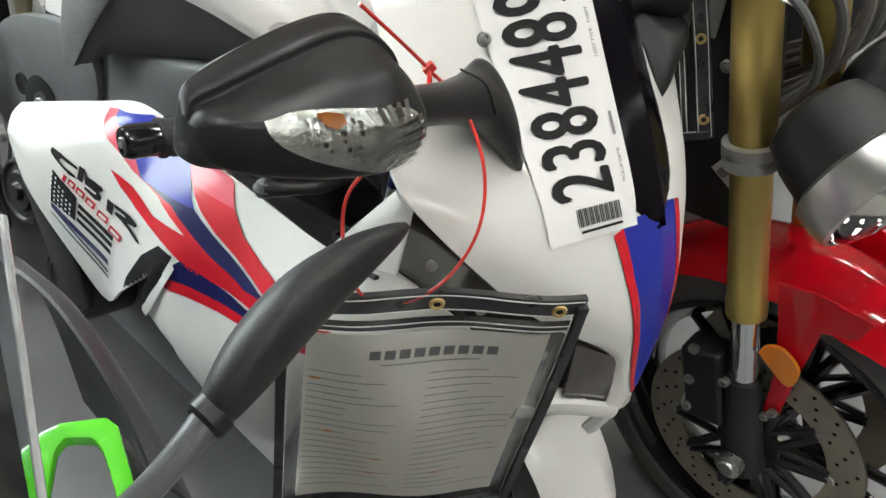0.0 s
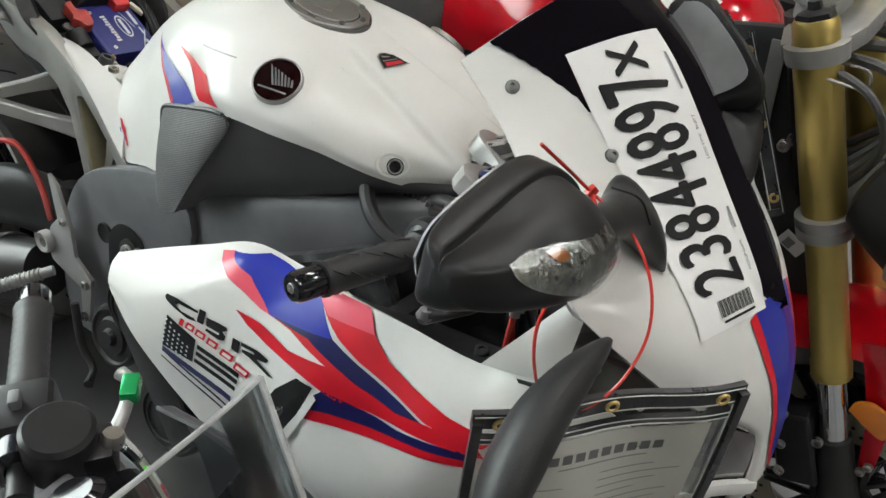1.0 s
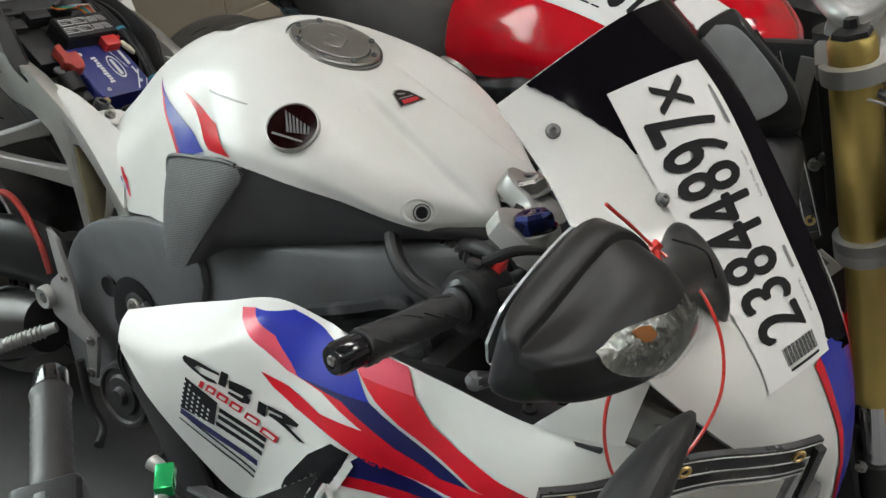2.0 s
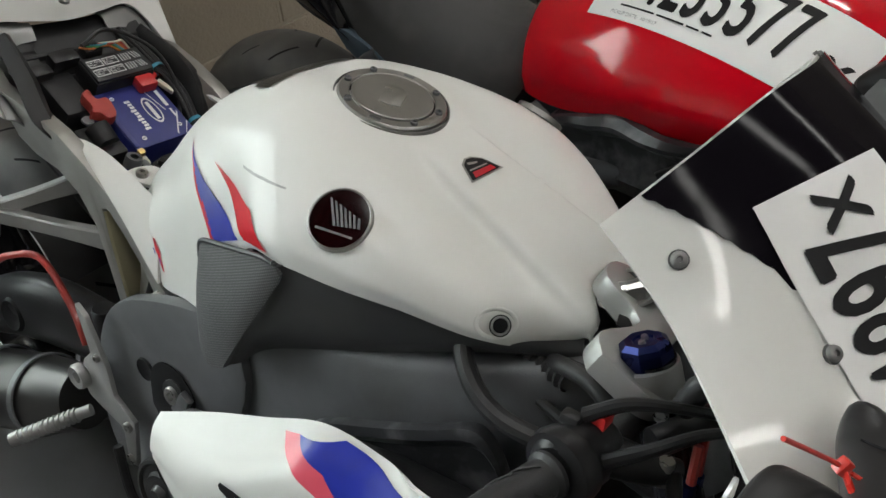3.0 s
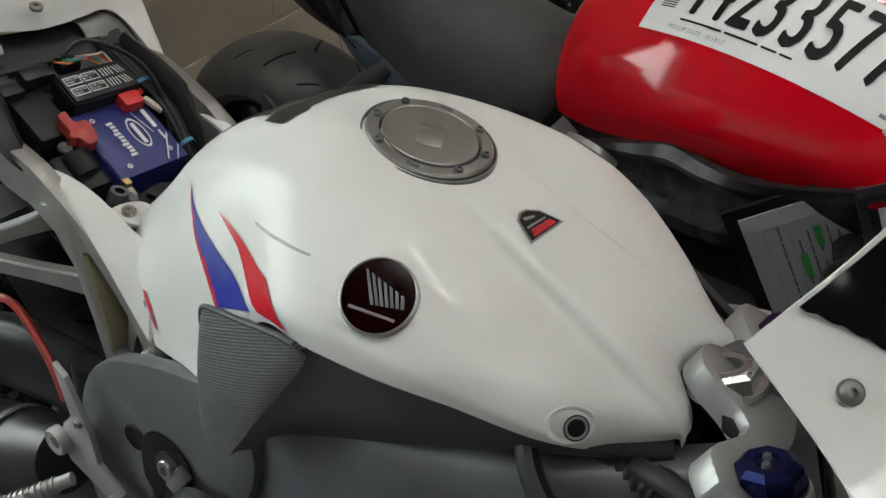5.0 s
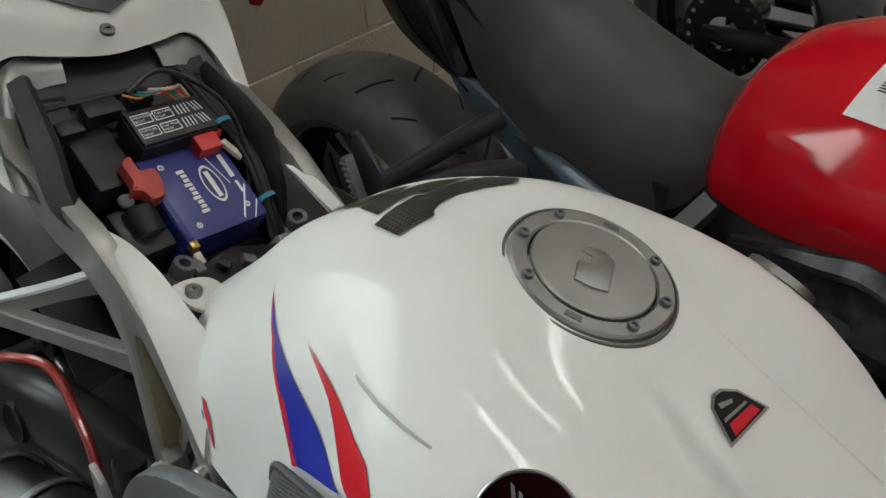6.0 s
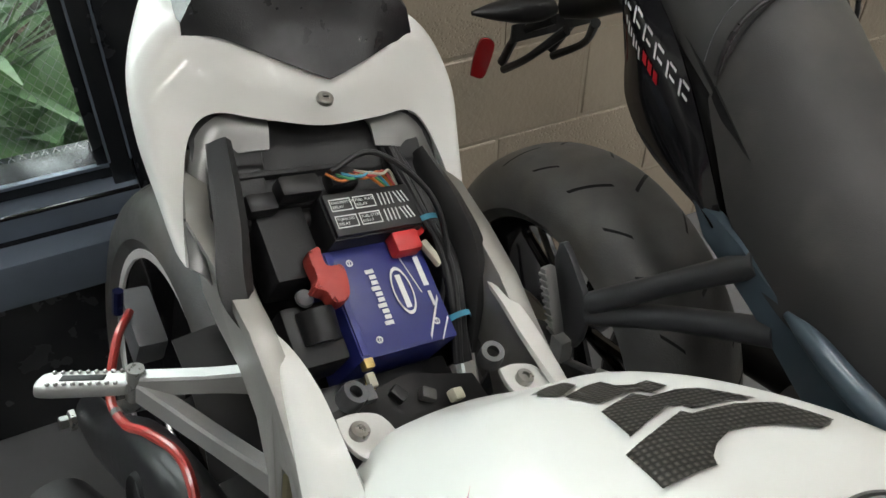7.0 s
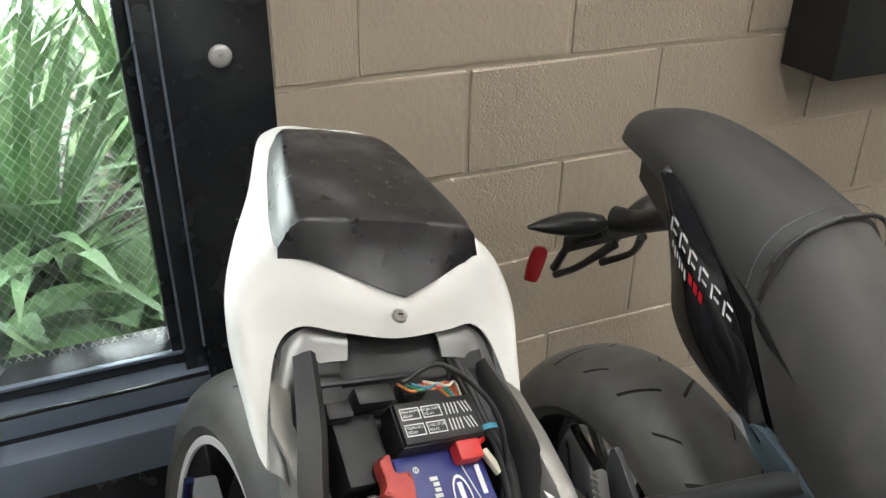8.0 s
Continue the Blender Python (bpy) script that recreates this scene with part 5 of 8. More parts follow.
    part("bulb", lay_on(flat([(a * -k, b) for a, b in ((-.446, 1.0555), (-.438, 1.0562), (-.429, 1.0552), (-.4295, 1.0515), (-.436, 1.0500), (-.4435, 1.0514))], 0.005), m, tree, (-1, 0, 0), 0.0026), M_BULB, back, "amber bulb")
    if k > 0:
        body.matrix_local = axes((1.150, .140, 1.085), (.15, .95, -.2), (-.68, 0, .73)) @ Matrix.Translation((-1.20, -.427, -1.04))
    # stalk and flared foot on the nose
    inner = Vector((1.216, -.350, 1.032)) if k < 0 else Vector((1.205, .145, 1.030))
    foot = 0.0 if k < 0 else 2 * NOSE_MID
    ring = [i * math.tau / 12 for i in range(12)]
    secs = []
    for q, rx, rz, tilt in ((inner, .017, .015, 0), (inner.lerp(Vector((1.215, k * .255 + foot, 1.016)), .6), .018, .016, -.1), (Vector((1.213, k * .255 + foot, 1.014)), .024, .020, -.3), (Vector((1.214, k * .232 + foot, 1.006)), .034, .022, -.6), (Vector((1.217, k * .214 + foot, .998)), .046, .020, -.82), (Vector((1.222, k * .200 + foot, .984)), .044, .012, -.85)):
        secs.append([q + Vector((math.cos(a) * rx * math.cos(tilt) - math.sin(a) * rz * math.sin(tilt), 0, math.cos(a) * rx * math.sin(tilt) + math.sin(a) * rz * math.cos(tilt))) for a in ring])
    arm = part("mirror_arm", loft(secs, 24, 24, True, True), M_PLASTIC, bike, "black mirror stalk with a flared foot")
    part("seam", tube([Vector((1.196, k * .252 + foot, 1.034)), Vector((1.224, k * .256 + foot, 1.036)), Vector((1.238, k * .25 + foot, 1.015))], 0.0010, 6), M_INK, arm)
    return body


mirror_parts(build_mirror)


STEER = -.050


def build_bars():
    stem = Vector((.978, STEER, .930))
    turned = Matrix.Translation(stem) @ Matrix.Rotation(radians(12), 4, Vector((-.41, 0, .91))) @ Matrix.Translation(-stem)

    def turn(bm):
        bm.transform(turned)
        return bm
    clamp = part("top_clamp", turn(prism([(float(a[0]), float(a[1])) for a in cr([(-.02, -.14), (.035, -.145), (.055, -.11), (.03, -.06), (.035, -.02), (.035, .02), (.03, .06), (.055, .11), (.035, .145), (-.02, .14), (-.03, .11), (-.005, .05), (-.05, .02), (-.05, -.02), (-.005, -.05), (-.03, -.11), (-.02, -.14)], 65)[:-1]], 0.024, 0.003, pose(.992, STEER, .908, 0, 24, 0) @ Matrix.Diagonal((1, .92, 1, 1)))), M_CAST, bike, "silver cast steering clamp")
    ax = Vector((-0.41, 0, 0.91))
    for k in (-1, 1):
        fy = STEER + k * .101
        part("fork_tube", turn(rod((1.019 + .41 * .45, fy, .930 - .91 * .45), (1.018, fy, .932), 0.0215, 24)), M_GLOSSBLACK, bike)
        part("clamp_bore", turn(lathe([(.0222, 0), (.0265, .002), (.0272, .010), (.0272, .030), (.0265, .033), (.0222, .034)], 32, along((1.030, fy, .897), ax), True)), M_CAST, clamp)
        cap = part("fork_cap", turn(lathe([(0.0, 0.006), (0.009, 0.006), (0.0100, 0.008), (0.0165, 0.0085), (0.0215, 0.0045), (0.0225, 0.0), (0.0225, -0.012)], 8, along((1.012, fy, .939), ax))), M_FORKBLUE, bike, "blue anodised eight-sided fork cap", sharp=.2)
        for q in (-.005, .005):
            part("adjuster", turn(lathe([(0.0, 0.0095), (0.0026, 0.0095), (0.0030, 0.0080), (.0034, .005)], 10, along((1.012, fy + q, .939), ax))), M_STEEL, cap)
        bolt("pinch_bolt", turned @ Vector((1.040, fy + k * .026, .900)), (0, k, 0.1), 0.006, clamp)
        part("clamp_pocket", turn(prism([(-.018, -.012), (.012, -.010), (.016, .010), (-.006, .014), (-.020, .006)], .0012, .0005, pose(.996, STEER + k * .048, .9202, 0, 24, 0))), M_INK, clamp)
    nut = part("stem_nut", lathe([(0.0150, 0.006), (0.0158, 0.016), (0.0215, 0.0165), (0.0255, 0.013), (0.0262, 0.0)], 6, along((.978, STEER, .930), ax)), M_STEEL, bike, "large hexagon stem nut", sharp=.3)
    part("washer", lathe([(0.014, 0.003), (0.030, 0.003), (0.0310, 0.0)], 36, along((.978, STEER, .9275), ax)), M_ALU, nut)
    part("stem_bore", lathe([(0.0132, 0.0165), (0.0136, 0.0185), (0.0165, 0.0190), (0.0178, 0.0160)], 32, along((.978, STEER, .930), ax)), M_ALU, nut)
    part("bore_wall", lathe([(0.0, -0.004), (0.0126, -0.002), (0.0134, 0.0168)], 32, along((.978, STEER, .930), ax)), M_FRAME, nut)
    for k in (-1, 1):
        a, b = Vector((1.045, k * .150, .890)), Vector((.985, k * .401, .888))
        d = (b - a).normalized()
        part("bar", rod(a, b - d * 0.02, 0.011, 16), M_MATTE, bike)
        g = part("grip", lathe([(0.0165, 0.0), (0.0195, 0.002), (0.0200, 0.006), (0.0165, 0.010), (0.0168, 0.05), (0.0172, 0.10), (0.0170, 0.118), (0.0185, 0.121), (0.0180, 0.125), (0.012, 0.125)], 24, along(b - d * 0.148, d)), M_GRIP, bike, "worn black rubber grip")
        for i in range(5):
            for q in range(4):
                base = b - d * (0.132 - 0.022 * i)
                ang = q * math.tau / 4 + 0.5 * i
                u = d.cross(Vector((0, 0, 1))).normalized()
                w = d.cross(u)
                rad = (u * math.cos(ang) + w * math.sin(ang))
                rad2 = (u * math.cos(ang + .7) + w * math.sin(ang + .7))
                part("grip_rib", tube([base + rad * .0168, base + d * .010 + (rad + rad2).normalized() * .0172, base + d * .018 + rad2 * .0170], 0.0012, 5), M_GRIP, g)
        e = part("bar_end", lathe([(0.012, -0.002), (0.0155, 0.0), (0.0155, 0.026), (0.013, 0.031), (0.005, 0.0315), (0.0, 0.029)], 24, along(b - d * 0.022, d)), M_GLOSSBLACK, bike)
        bolt("end_screw", b + d * 0.008, d, 0.005, e)
        h = part("switch_housing", loft([[q + Vector((0.0, 0, 0)) + Vector((math.cos(t) * rx, 0, math.sin(t) * rz)) for t in [i * math.tau / 12 for i in range(12)]] for q, rx, rz in (
            (b - d * .150, .019, .022), (b - d * .158, .026, .030), (b - d * .180, .027, .033), (b - d * .200, .024, .030), (b - d * .206, .015, .016))], 16, 24, True, True), M_PLASTIC, bike, "black switch housing with a red kill switch")
        part("throttle_drum", lathe([(0.020, 0), (0.031, 0.002), (0.033, 0.012), (0.031, 0.020), (0.020, 0.022)], 26, along(b - d * 0.172, d)), M_PLASTIC, h)
        part("kill_switch", box(0.012, 0.018, 0.014, 0.002, Matrix.Translation(b - d * .192 + Vector((.004, 0, .034)))), M_FUSERED if k < 0 else M_PLASTIC, h, "red rocker switch" if k < 0 else "")
        part("switch_mark", box(0.003, 0.010, 0.001, 0, Matrix.Translation(b - d * .192 + Vector((.004, 0, .0415)))), M_LABELWHITE, h)
        part("button", box(0.016, 0.012, 0.010, 0.003, Matrix.Translation(b - d * .178 + Vector((-.012, 0, .032)))), M_MATTE, h)
        # lever with a row of holes, its perch and the master cylinder
        lv = [b - d * .225 + Vector((.052, 0, -.006)), Vector((1.108, k * .235, .884)), Vector((1.112, k * .285, .881)), Vector((1.100, k * .318, .880)), Vector((1.086, k * .337, .879))]
        lever = part("brake_lever" if k < 0 else "clutch_lever", tube(lv, [.006, .0065, .006, .006, .009], 12), M_PLASTIC, bike, "dark alloy lever with a ball end")
        part("ball_end", lathe([(0.0, .009), (.006, .007), (.0095, 0), (.006, -.007), (0.0, -.009)], 16, Matrix.Translation(lv[-1])), M_FRAME, lever)
        perch = part("lever_perch", tube([b - d * .195 + Vector((.012, 0, 0)), b - d * .210 + Vector((.040, 0, -.005)), b - d * .225 + Vector((.056, 0, -.008))], [.018, .014, .010], 12), M_PLASTIC, bike)
        part("pivot_bolt", lathe([(0.0, .004), (.006, .004), (.007, .002), (.007, -.02)], 12, along(b - d * .213 + Vector((.050, 0, .004)), (0, 0, 1))), M_STEEL, perch)
        if k < 0:
            part("master_cylinder", rod(b - d * .225 + Vector((.030, 0, .006)), b - d * .275 + Vector((.050, 0, .018)), .013, 16), M_PLASTIC, perch)
            for q in (0, 1):
                part("brake_line", tube([b - d * .255 + Vector((.052, .012 * q, .0)), b - d * .24 + Vector((.062, .014 * q, -.045)), b - d * .235 + Vector((.065, .014 * q, -.10)), b - d * .22 + Vector((.075, .014 * q, -.17))], .0045, 8), M_HOSE, perch, "red brake line")
                part("banjo", rod(b - d * .242 + Vector((.060, .014 * q, -.030)), b - d * .240 + Vector((.062, .014 * q, -.055)), .0068, 10), M_FORKBLUE, perch)
                part("banjo_end", rod(b - d * .240 + Vector((.062, .014 * q, -.055)), b - d * .238 + Vector((.064, .014 * q, -.080)), .0062, 10), M_ALU, perch)
    # wiring and hoses round the steering head
    for i, (r, pts) in enumerate(((.007, [(.88, -.12, .845), (.93, -.10, .862), (.98, -.12, .875), (1.04, -.15, .865)]), (.006, [(.86, -.10, .83), (.95, -.135, .835), (1.04, -.16, .83), (1.10, -.14, .80)]),
                                  (.010, [(.858, -.142, .872), (.876, -.160, .856), (.900, -.172, .842), (.93, -.176, .832), (.97, -.172, .830), (1.0, -.16, .84)]), (.005, [(.92, -.06, .87), (.97, -.08, .86), (1.02, -.05, .85)]))):
        part("hose", tube(pts, r, 10), M_MATTE, bike)
    part("corrugated_hose", lathe([(0.009 + 0.0022 * (i % 2), 0.004 * i) for i in range(18)], 14, along((.90, -.110, .862), (1, -0.25, 0.05))), M_MATTE, bike)


build_bars()


# ---- tail: subframe, tray, cowl
def build_subframe(k):
    rail = [(-.03, .905), (.02, .905), (.08, .895), (.14, .882), (.20, .862), (.25, .834), (.30, .806), (.357, .768), (.40, .730), (.424, .712), (.426, .698), (.414, .685), (.396, .684),
            (.384, .706), (.363, .731), (.329, .757), (.290, .782), (.276, .778), (.284, .736), (.302, .680), (.312, .650), (.330, .643), (.337, .628), (.330, .613), (.315, .608), (.300, .614),
            (.291, .630), (.272, .681), (.248, .740), (.216, .778), (.174, .798), (.12, .802), (.088, .818), (.03, .83), (-.03, .84)]

    def flare(bm):
        for v in bm.verts:
            v.co.y += k * (0.007 + 0.12 * max(0, v.co.x) + 0.30 * max(0, v.co.z - .73) * max(0, 1 - v.co.x / .3) - 0.42 * max(0, .075 - v.co.x))
        return bm
    part("subframe", flare(prism(rail, 0.024, 0.005, axes((0, -0.075 if k < 0 else 0.099, 0), (1, 0, 0), (0, 0, 1)))), M_RAIL, bike, "cast grey seat subframe with two arms")
    web = [(.300, .772), (.329, .752), (.363, .727), (.390, .702), (.386, .676), (.372, .690), (.358, .698), (.345, .692), (.332, .664), (.322, .634), (.308, .640), (.322, .690), (.328, .744)]
    part("inner_web", flare(prism(web, 0.010, 0.002, axes((0, -0.068 if k < 0 else 0.078, 0), (1, 0, 0), (0, 0, 1)))), M_RAIL, bike, "recessed cast web of the subframe")
    rows = [[(x, k * (.1055 + .12 * x), z), (x + .0022, k * (.1025 + .12 * x), z + .0006), (x + .0022, k * (.070 + .12 * x), z + .0006), (x - .001, k * (.069 + .12 * x), z)] for x, z in ((.2775, .774), (.2855, .736), (.2945, .706), (.3035, .680), (.3125, .654))]
    part("gold_edge", skin(rows, True, True), M_GOLDCAST, bike, "dull gold inner edge of the subframe")
    bolt("frame_bolt", (.405, k * .157, .702), (0, k, 0), 0.011, bike)
    bolt("frame_bolt", (.317, k * .147, .628), (0, k, 0), 0.011, bike)
    # white tail panel that runs on from the tank
    a = [(.174, .118, .848), (.22, .110, .848), (.26, .106, .840), (.30, .107, .829), (.34, .110, .818), (.388, .116, .808)]
    b = [(.18, .124, .847), (.225, .131, .838), (.265, .136, .824), (.325, .145, .788), (.37, .151, .752), (.405, .156, .726)]
    ra, rb = cr(a, 26), cr(b, 26)
    rows = [[(p[0], k * (p[1] + .006 * math.sin(math.pi * s)), p[2] + .004 * math.sin(math.pi * s)) for s, p in ((s, ra[i] * (1 - s) + rb[i] * s) for s in [j / 10 for j in range(11)])] for i in range(26)]
    pan = part("tail_panel", thicken(skin(rows), 0.005), M_WHITE, bike, "white tail side panel")
    tab = part("panel_tab", prism([(float(q[0]), float(q[1])) for q in cr([(-.02, -.014), (.0, -.016), (.02, -.008), (.03, .012), (.02, .03), (-.01, .025), (-.02, .005), (-.02, -.014)], 29)[:-1]], 0.006, 0.002, pose(.297, k * .085, .812, 0, 12, 0 if k < 0 else 0)), M_WHITE, bike)
    bolt("tab_bolt", (.297, k * .087, .820), (0.2, 0, 1), 0.0085, tab)
    # passenger peg hanger
    def arm(p0, h0, p1, h1, th):
        """A flat cast arm between two places, h its height."""
        p0, p1 = Vector(p0), Vector(p1)
        d = (p1 - p0).normalized()
        side = d.cross(Vector((0, 0, 1))).normalized()
        rows = []
        for i in range(7):
            u = i / 6
            p, h = p0.lerp(p1, u), (h0 + (h1 - h0) * u) * (1 - .25 * math.sin(math.pi * u))
            rows.append([p + side * (th * a) + Vector((0, 0, h * b)) for a, b in ((-1, -.8), (-.7, -1), (.7, -1), (1, -.8), (1, .8), (.7, 1), (-.7, 1), (-1, .8))])
        return skin(rows, True, True)
    hang = part("peg_hanger", arm((.084, k * .188, .722), .012, (.165, k * .085, .765), .018, .009), M_CAST, bike, "silver passenger peg hanger", sharp=.4)
    part("hanger_arm", arm((.086, k * .188, .715), .012, (.255, k * .098, .698), .019, .009), M_CAST, hang, sharp=.4)
    part("hinge_pin", rod((.079, k * .193, .700), (.079, k * .193, .738), .0085, 14), M_STEEL, hang)
    a, b = Vector((.076, k * .196, .718)), Vector((.020, k * .268, .690))
    d = (b - a).normalized()
    side = d.cross(Vector((0, 0, 1))).normalized()
    peg = part("passenger_peg", loft([[q + side * (w * math.copysign(abs(math.cos(t)) ** .6, math.cos(t))) + Vector((0, 0, 1)) * (h * math.copysign(abs(math.sin(t)) ** .6, math.sin(t))) for t in [i * math.tau / 12 for i in range(12)]] for q, w, h in ((a, .010, .008), (a + d * .01, .013, .008), (b - d * .012, .014, .008), (b, .006, .005))], 14, 24, True, True), M_CAST, bike, "silver knurled passenger footpeg")
    part("peg_slot", box(0.045, 0.008, 0.003, 0.001, axes((a + b) / 2 + Vector((0, 0, .0075)), d, side)), M_INK, peg)
    for i in range(9):
        for q in (-1, 1):
            p = a + d * (.012 + .0085 * i) + side * (.0085 * q) + Vector((0, 0, .0085))
            part("stud", box(.004, .004, .004, .001, axes(p, d + side * .6, side), 1), M_CAST, peg)
    # heel guard, rider peg and its plate
    yy = k * .205
    plate = part("footrest_plate", prism([(.298, .672), (.318, .660), (.352, .590), (.360, .545), (.400, .520), (.400, .500), (.392, .435), (.376, .430), (.372, .495), (.335, .505), (.300, .515), (.285, .545), (.300, .580), (.318, .600)], 0.008, 0.002, axes((0, yy if k < 0 else yy + .008, 0), (1, 0, 0), (0, 0, 1))), M_CAST, bike, "silver cast footrest plate")
    bolt("plate_bolt", (.388, k * .215, .508), (0, k, 0), .008, plate)
    bolt("plate_bolt", (.384, k * .215, .445), (0, k, 0), .008, plate)
    bolt("plate_bolt", (.335, k * .215, .600), (0, k, 0), .006, plate)
    part("pivot_ring", lathe([(.009, 0), (.009, .012), (.017, .014), (.019, .010), (.019, 0)], 24, along((.292, k * .212, .548), (0, k, 0))), M_CAST, plate)
    a, b = Vector((.325, k * .228, .512)), Vector((.255, k * .312, .470))
    peg = part("rider_peg", rod(a, b, .0085, 14, .010), M_CAST, bike, "ribbed silver rider footpeg")
    d = (b - a).normalized()
    for i in range(12):
        part("peg_rib", lathe([(.009, 0), (.0115, .001), (.0115, .003), (.009, .004)], 12, along(a + d * (.02 + .0075 * i), d), True), M_CAST, peg)
    part("brake_pedal", tube([(.372, k * .225, .470), (.395, k * .230, .400), (.430, k * .235, .375), (.455, k * .262, .370)], [.007, .007, .006, .008], 10), M_MATTE, bike)


mirror_parts(build_subframe)

TR = pose(.05, 0, .90, 0, 29, 0)
CF = pose(0, .008, 0, 0, 0, -6.5)


def build_tray():
    tray = part("seat_tray", box(.30, .215, .006, .002, TR @ pose(.115, .004, -.095)), M_MATTE, bike, "black plastic tray under the seat")
    # side walls flare towards the front; each is a folded plate
    part("tray_wall", thicken(loft([[(-.035, -.118, .026), (-.035, -.098, .026), (-.03, -.088, -.09)], [(.05, -.138, .032), (.05, -.112, .032), (.05, -.100, -.09)], [(.112, -.152, .028), (.112, -.124, .024), (.12, -.104, -.09)], [(.150, -.122, -.004), (.155, -.110, -.012), (.18, -.098, -.09)]], 20, 10), .004), M_MATTE, tray).matrix_local = TR
    part("tray_wall", thicken(loft([[(-.012, .118, .012), (-.012, .106, .012), (-.01, .098, -.09)], [(.06, .124, .026), (.06, .108, .024), (.06, .102, -.09)], [(.125, .124, .022), (.125, .108, .016), (.13, .102, -.09)], [(.20, .104, -.03), (.20, .098, -.035), (.20, .092, -.09)]], 20, 10), .004), M_MATTE, tray).matrix_local = TR
    lip = ((-.128, .012), (-.112, .004), (-.104, .0), (-.066, .0), (-.060, .008), (-.02, .011), (.02, .011), (.060, .008), (.066, .0), (.104, 0), (.112, .004), (.130, .012))
    bm = thicken(loft([[(-.01, y, .946 - c), (.014, y, .934 - c), (.036, y, .916 - c), (.040, y, .908 - c), (.058, y, .894 - c), (.062, y, .884 - c), (.066, y, .83)] for y, c in lip], 60, 36), .004)
    for v in bm.verts:
        v.co.y = max(-.134, min(.136, v.co.y))
        v.co.x = max(-.014, min(.070, v.co.x))
    part("tray_rear_lip", bm, M_MATTE, tray, "broad black front lip of the tray", sharp=.4).matrix_local = CF
    part("tray_rear_wall", box(.006, .185, .10, .002, TR @ pose(-.016, .006, -.050)), M_MATTE, tray)
    part("tray_tube", rod(CF @ Vector((.072, -.092, .872)), CF @ Vector((.072, .104, .872)), .009, 14), M_PLASTIC, tray)
    for y in (-.080, .090):
        part("latch_hook", box(.008, .028, .006, .001, CF @ pose(.076, y, .884)), M_STEEL, tray)
    for k in (-1, 1):
        rows = []
        for (ox, oy, oz), (ix, iy, iz) in (((.002, .052, .944), (.030, .056, .926)), ((-.004, .080, .946), (.030, .080, .924)), ((-.002, .102, .945), (.030, .097, .918)), ((.010, .124, .926), (.046, .110, .900)), ((.052, .139, .886), (.082, .117, .870)), ((.105, .147, .850), (.130, .122, .832))):
            rows.append([Vector((ox, k * oy, oz)).lerp(Vector((ix, k * iy, iz)), u) + Vector((0, 0, .006 * math.sin(math.pi * u))) for u in (0, .25, .5, .75, 1)])
        part("seat_bracket", thicken(loft(rows, 26, 12), .003), M_BRACKET, tray, "grey metal seat bracket").matrix_local = CF
    for k in (-1, 1):
        part("side_tab", lathe([(.006, .006), (.011, .006), (.012, 0), (.012, -.01)], 20, along((.262, k * .074, .824), (0.3, -k * .2, 1))), M_FRAME, tray)
    # battery with its printed top
    bat = thing("battery", WB, "blue motorcycle battery strapped in the seat tray", "battery")
    part("case", box(.112, .108, .085, .003, TR @ pose(.131, .020, -.0435)), M_BATBLUE, bat)
    part("top_lip", box(.104, .007, .003, .001, TR @ pose(.131, -.029, -.0005)), M_BATBLUE, bat)

    def mark(poly, name="print_bar", mat=None, h=.0004):
        part(name, prism(poly, h, 0, TR @ pose(.132, .020, .0001) @ Matrix.Diagonal((1, 1.17, 1, 1))), mat or M_LABELWHITE, bat)
    for i in range(10):
        x = -.030 + .0060 * i
        mark([(x, -.0155 + .002 * (i % 3 > 0)), (x + .0042, -.0155 + .002 * (i % 3 > 0)), (x + .0042, -.0075), (x, -.0075)], "print_bar")
    mark([(-.034, .033), (-.002, .033), (-.002, .038), (-.034, .038)])
    mark([(.004, .034), (.020, .034), (.020, .037), (.004, .037)])
    part("oval_ring", lathe([(.0125, 0), (.0125, .0006), (.0145, .0006), (.0145, 0)], 36, TR @ pose(.130, .034, .0002) @ Matrix.Diagonal((1.75, .75, 1, 1))), M_LABELWHITE, bat)
    mark([(-.019, .0095), (.016, .0095), (.016, .0145), (-.019, .0145)])
    mark([(.048, .020), (.052, .020), (.014, .041), (.010, .041)])
    mark([(.054, .030), (.056, .030), (.036, .043), (.033, .043)])
    mark([(-.036, .020), (.004, .028), (.004, .029), (-.036, .021)])
    for x, y in ((-.040, -.026), (.040, -.026), (.036, .031)):
        part("pole_mark", lathe([(.0022, 0), (.0022, .0005), (.0036, .0005), (.0036, 0)], 18, TR @ pose(.132 + x, .020 + y * 1.17, .0002)), M_LABELWHITE, bat)
        part("pole_mark", prism([(-.002, -.0005), (.002, -.0005), (.002, .0005), (-.002, .0005)], .0005, 0, TR @ pose(.132 + x, .020 + y * 1.17, .0002)), M_LABELWHITE, bat)
    cov = part("terminal_cover", prism([(float(q[0]), float(q[1])) for q in cr([(0, 0), (.020, .0), (.022, .014), (.034, .016), (.055, .010), (.058, -.006), (.046, -.010), (.040, -.020), (.030, -.014), (.006, -.014), (0, 0)], 41)[:-1]], .020, .004, TR @ pose(.076, -.043, .0)), M_TERMRED, bat, "red rubber terminal cover")
    part("terminal", box(.016, .010, .012, .002, TR @ pose(.112, -.030, .002)), M_CREAM, bat)
    part("terminal", box(.010, .010, .012, .002, TR @ pose(.190, -.028, -.006)), M_BRASS, bat)
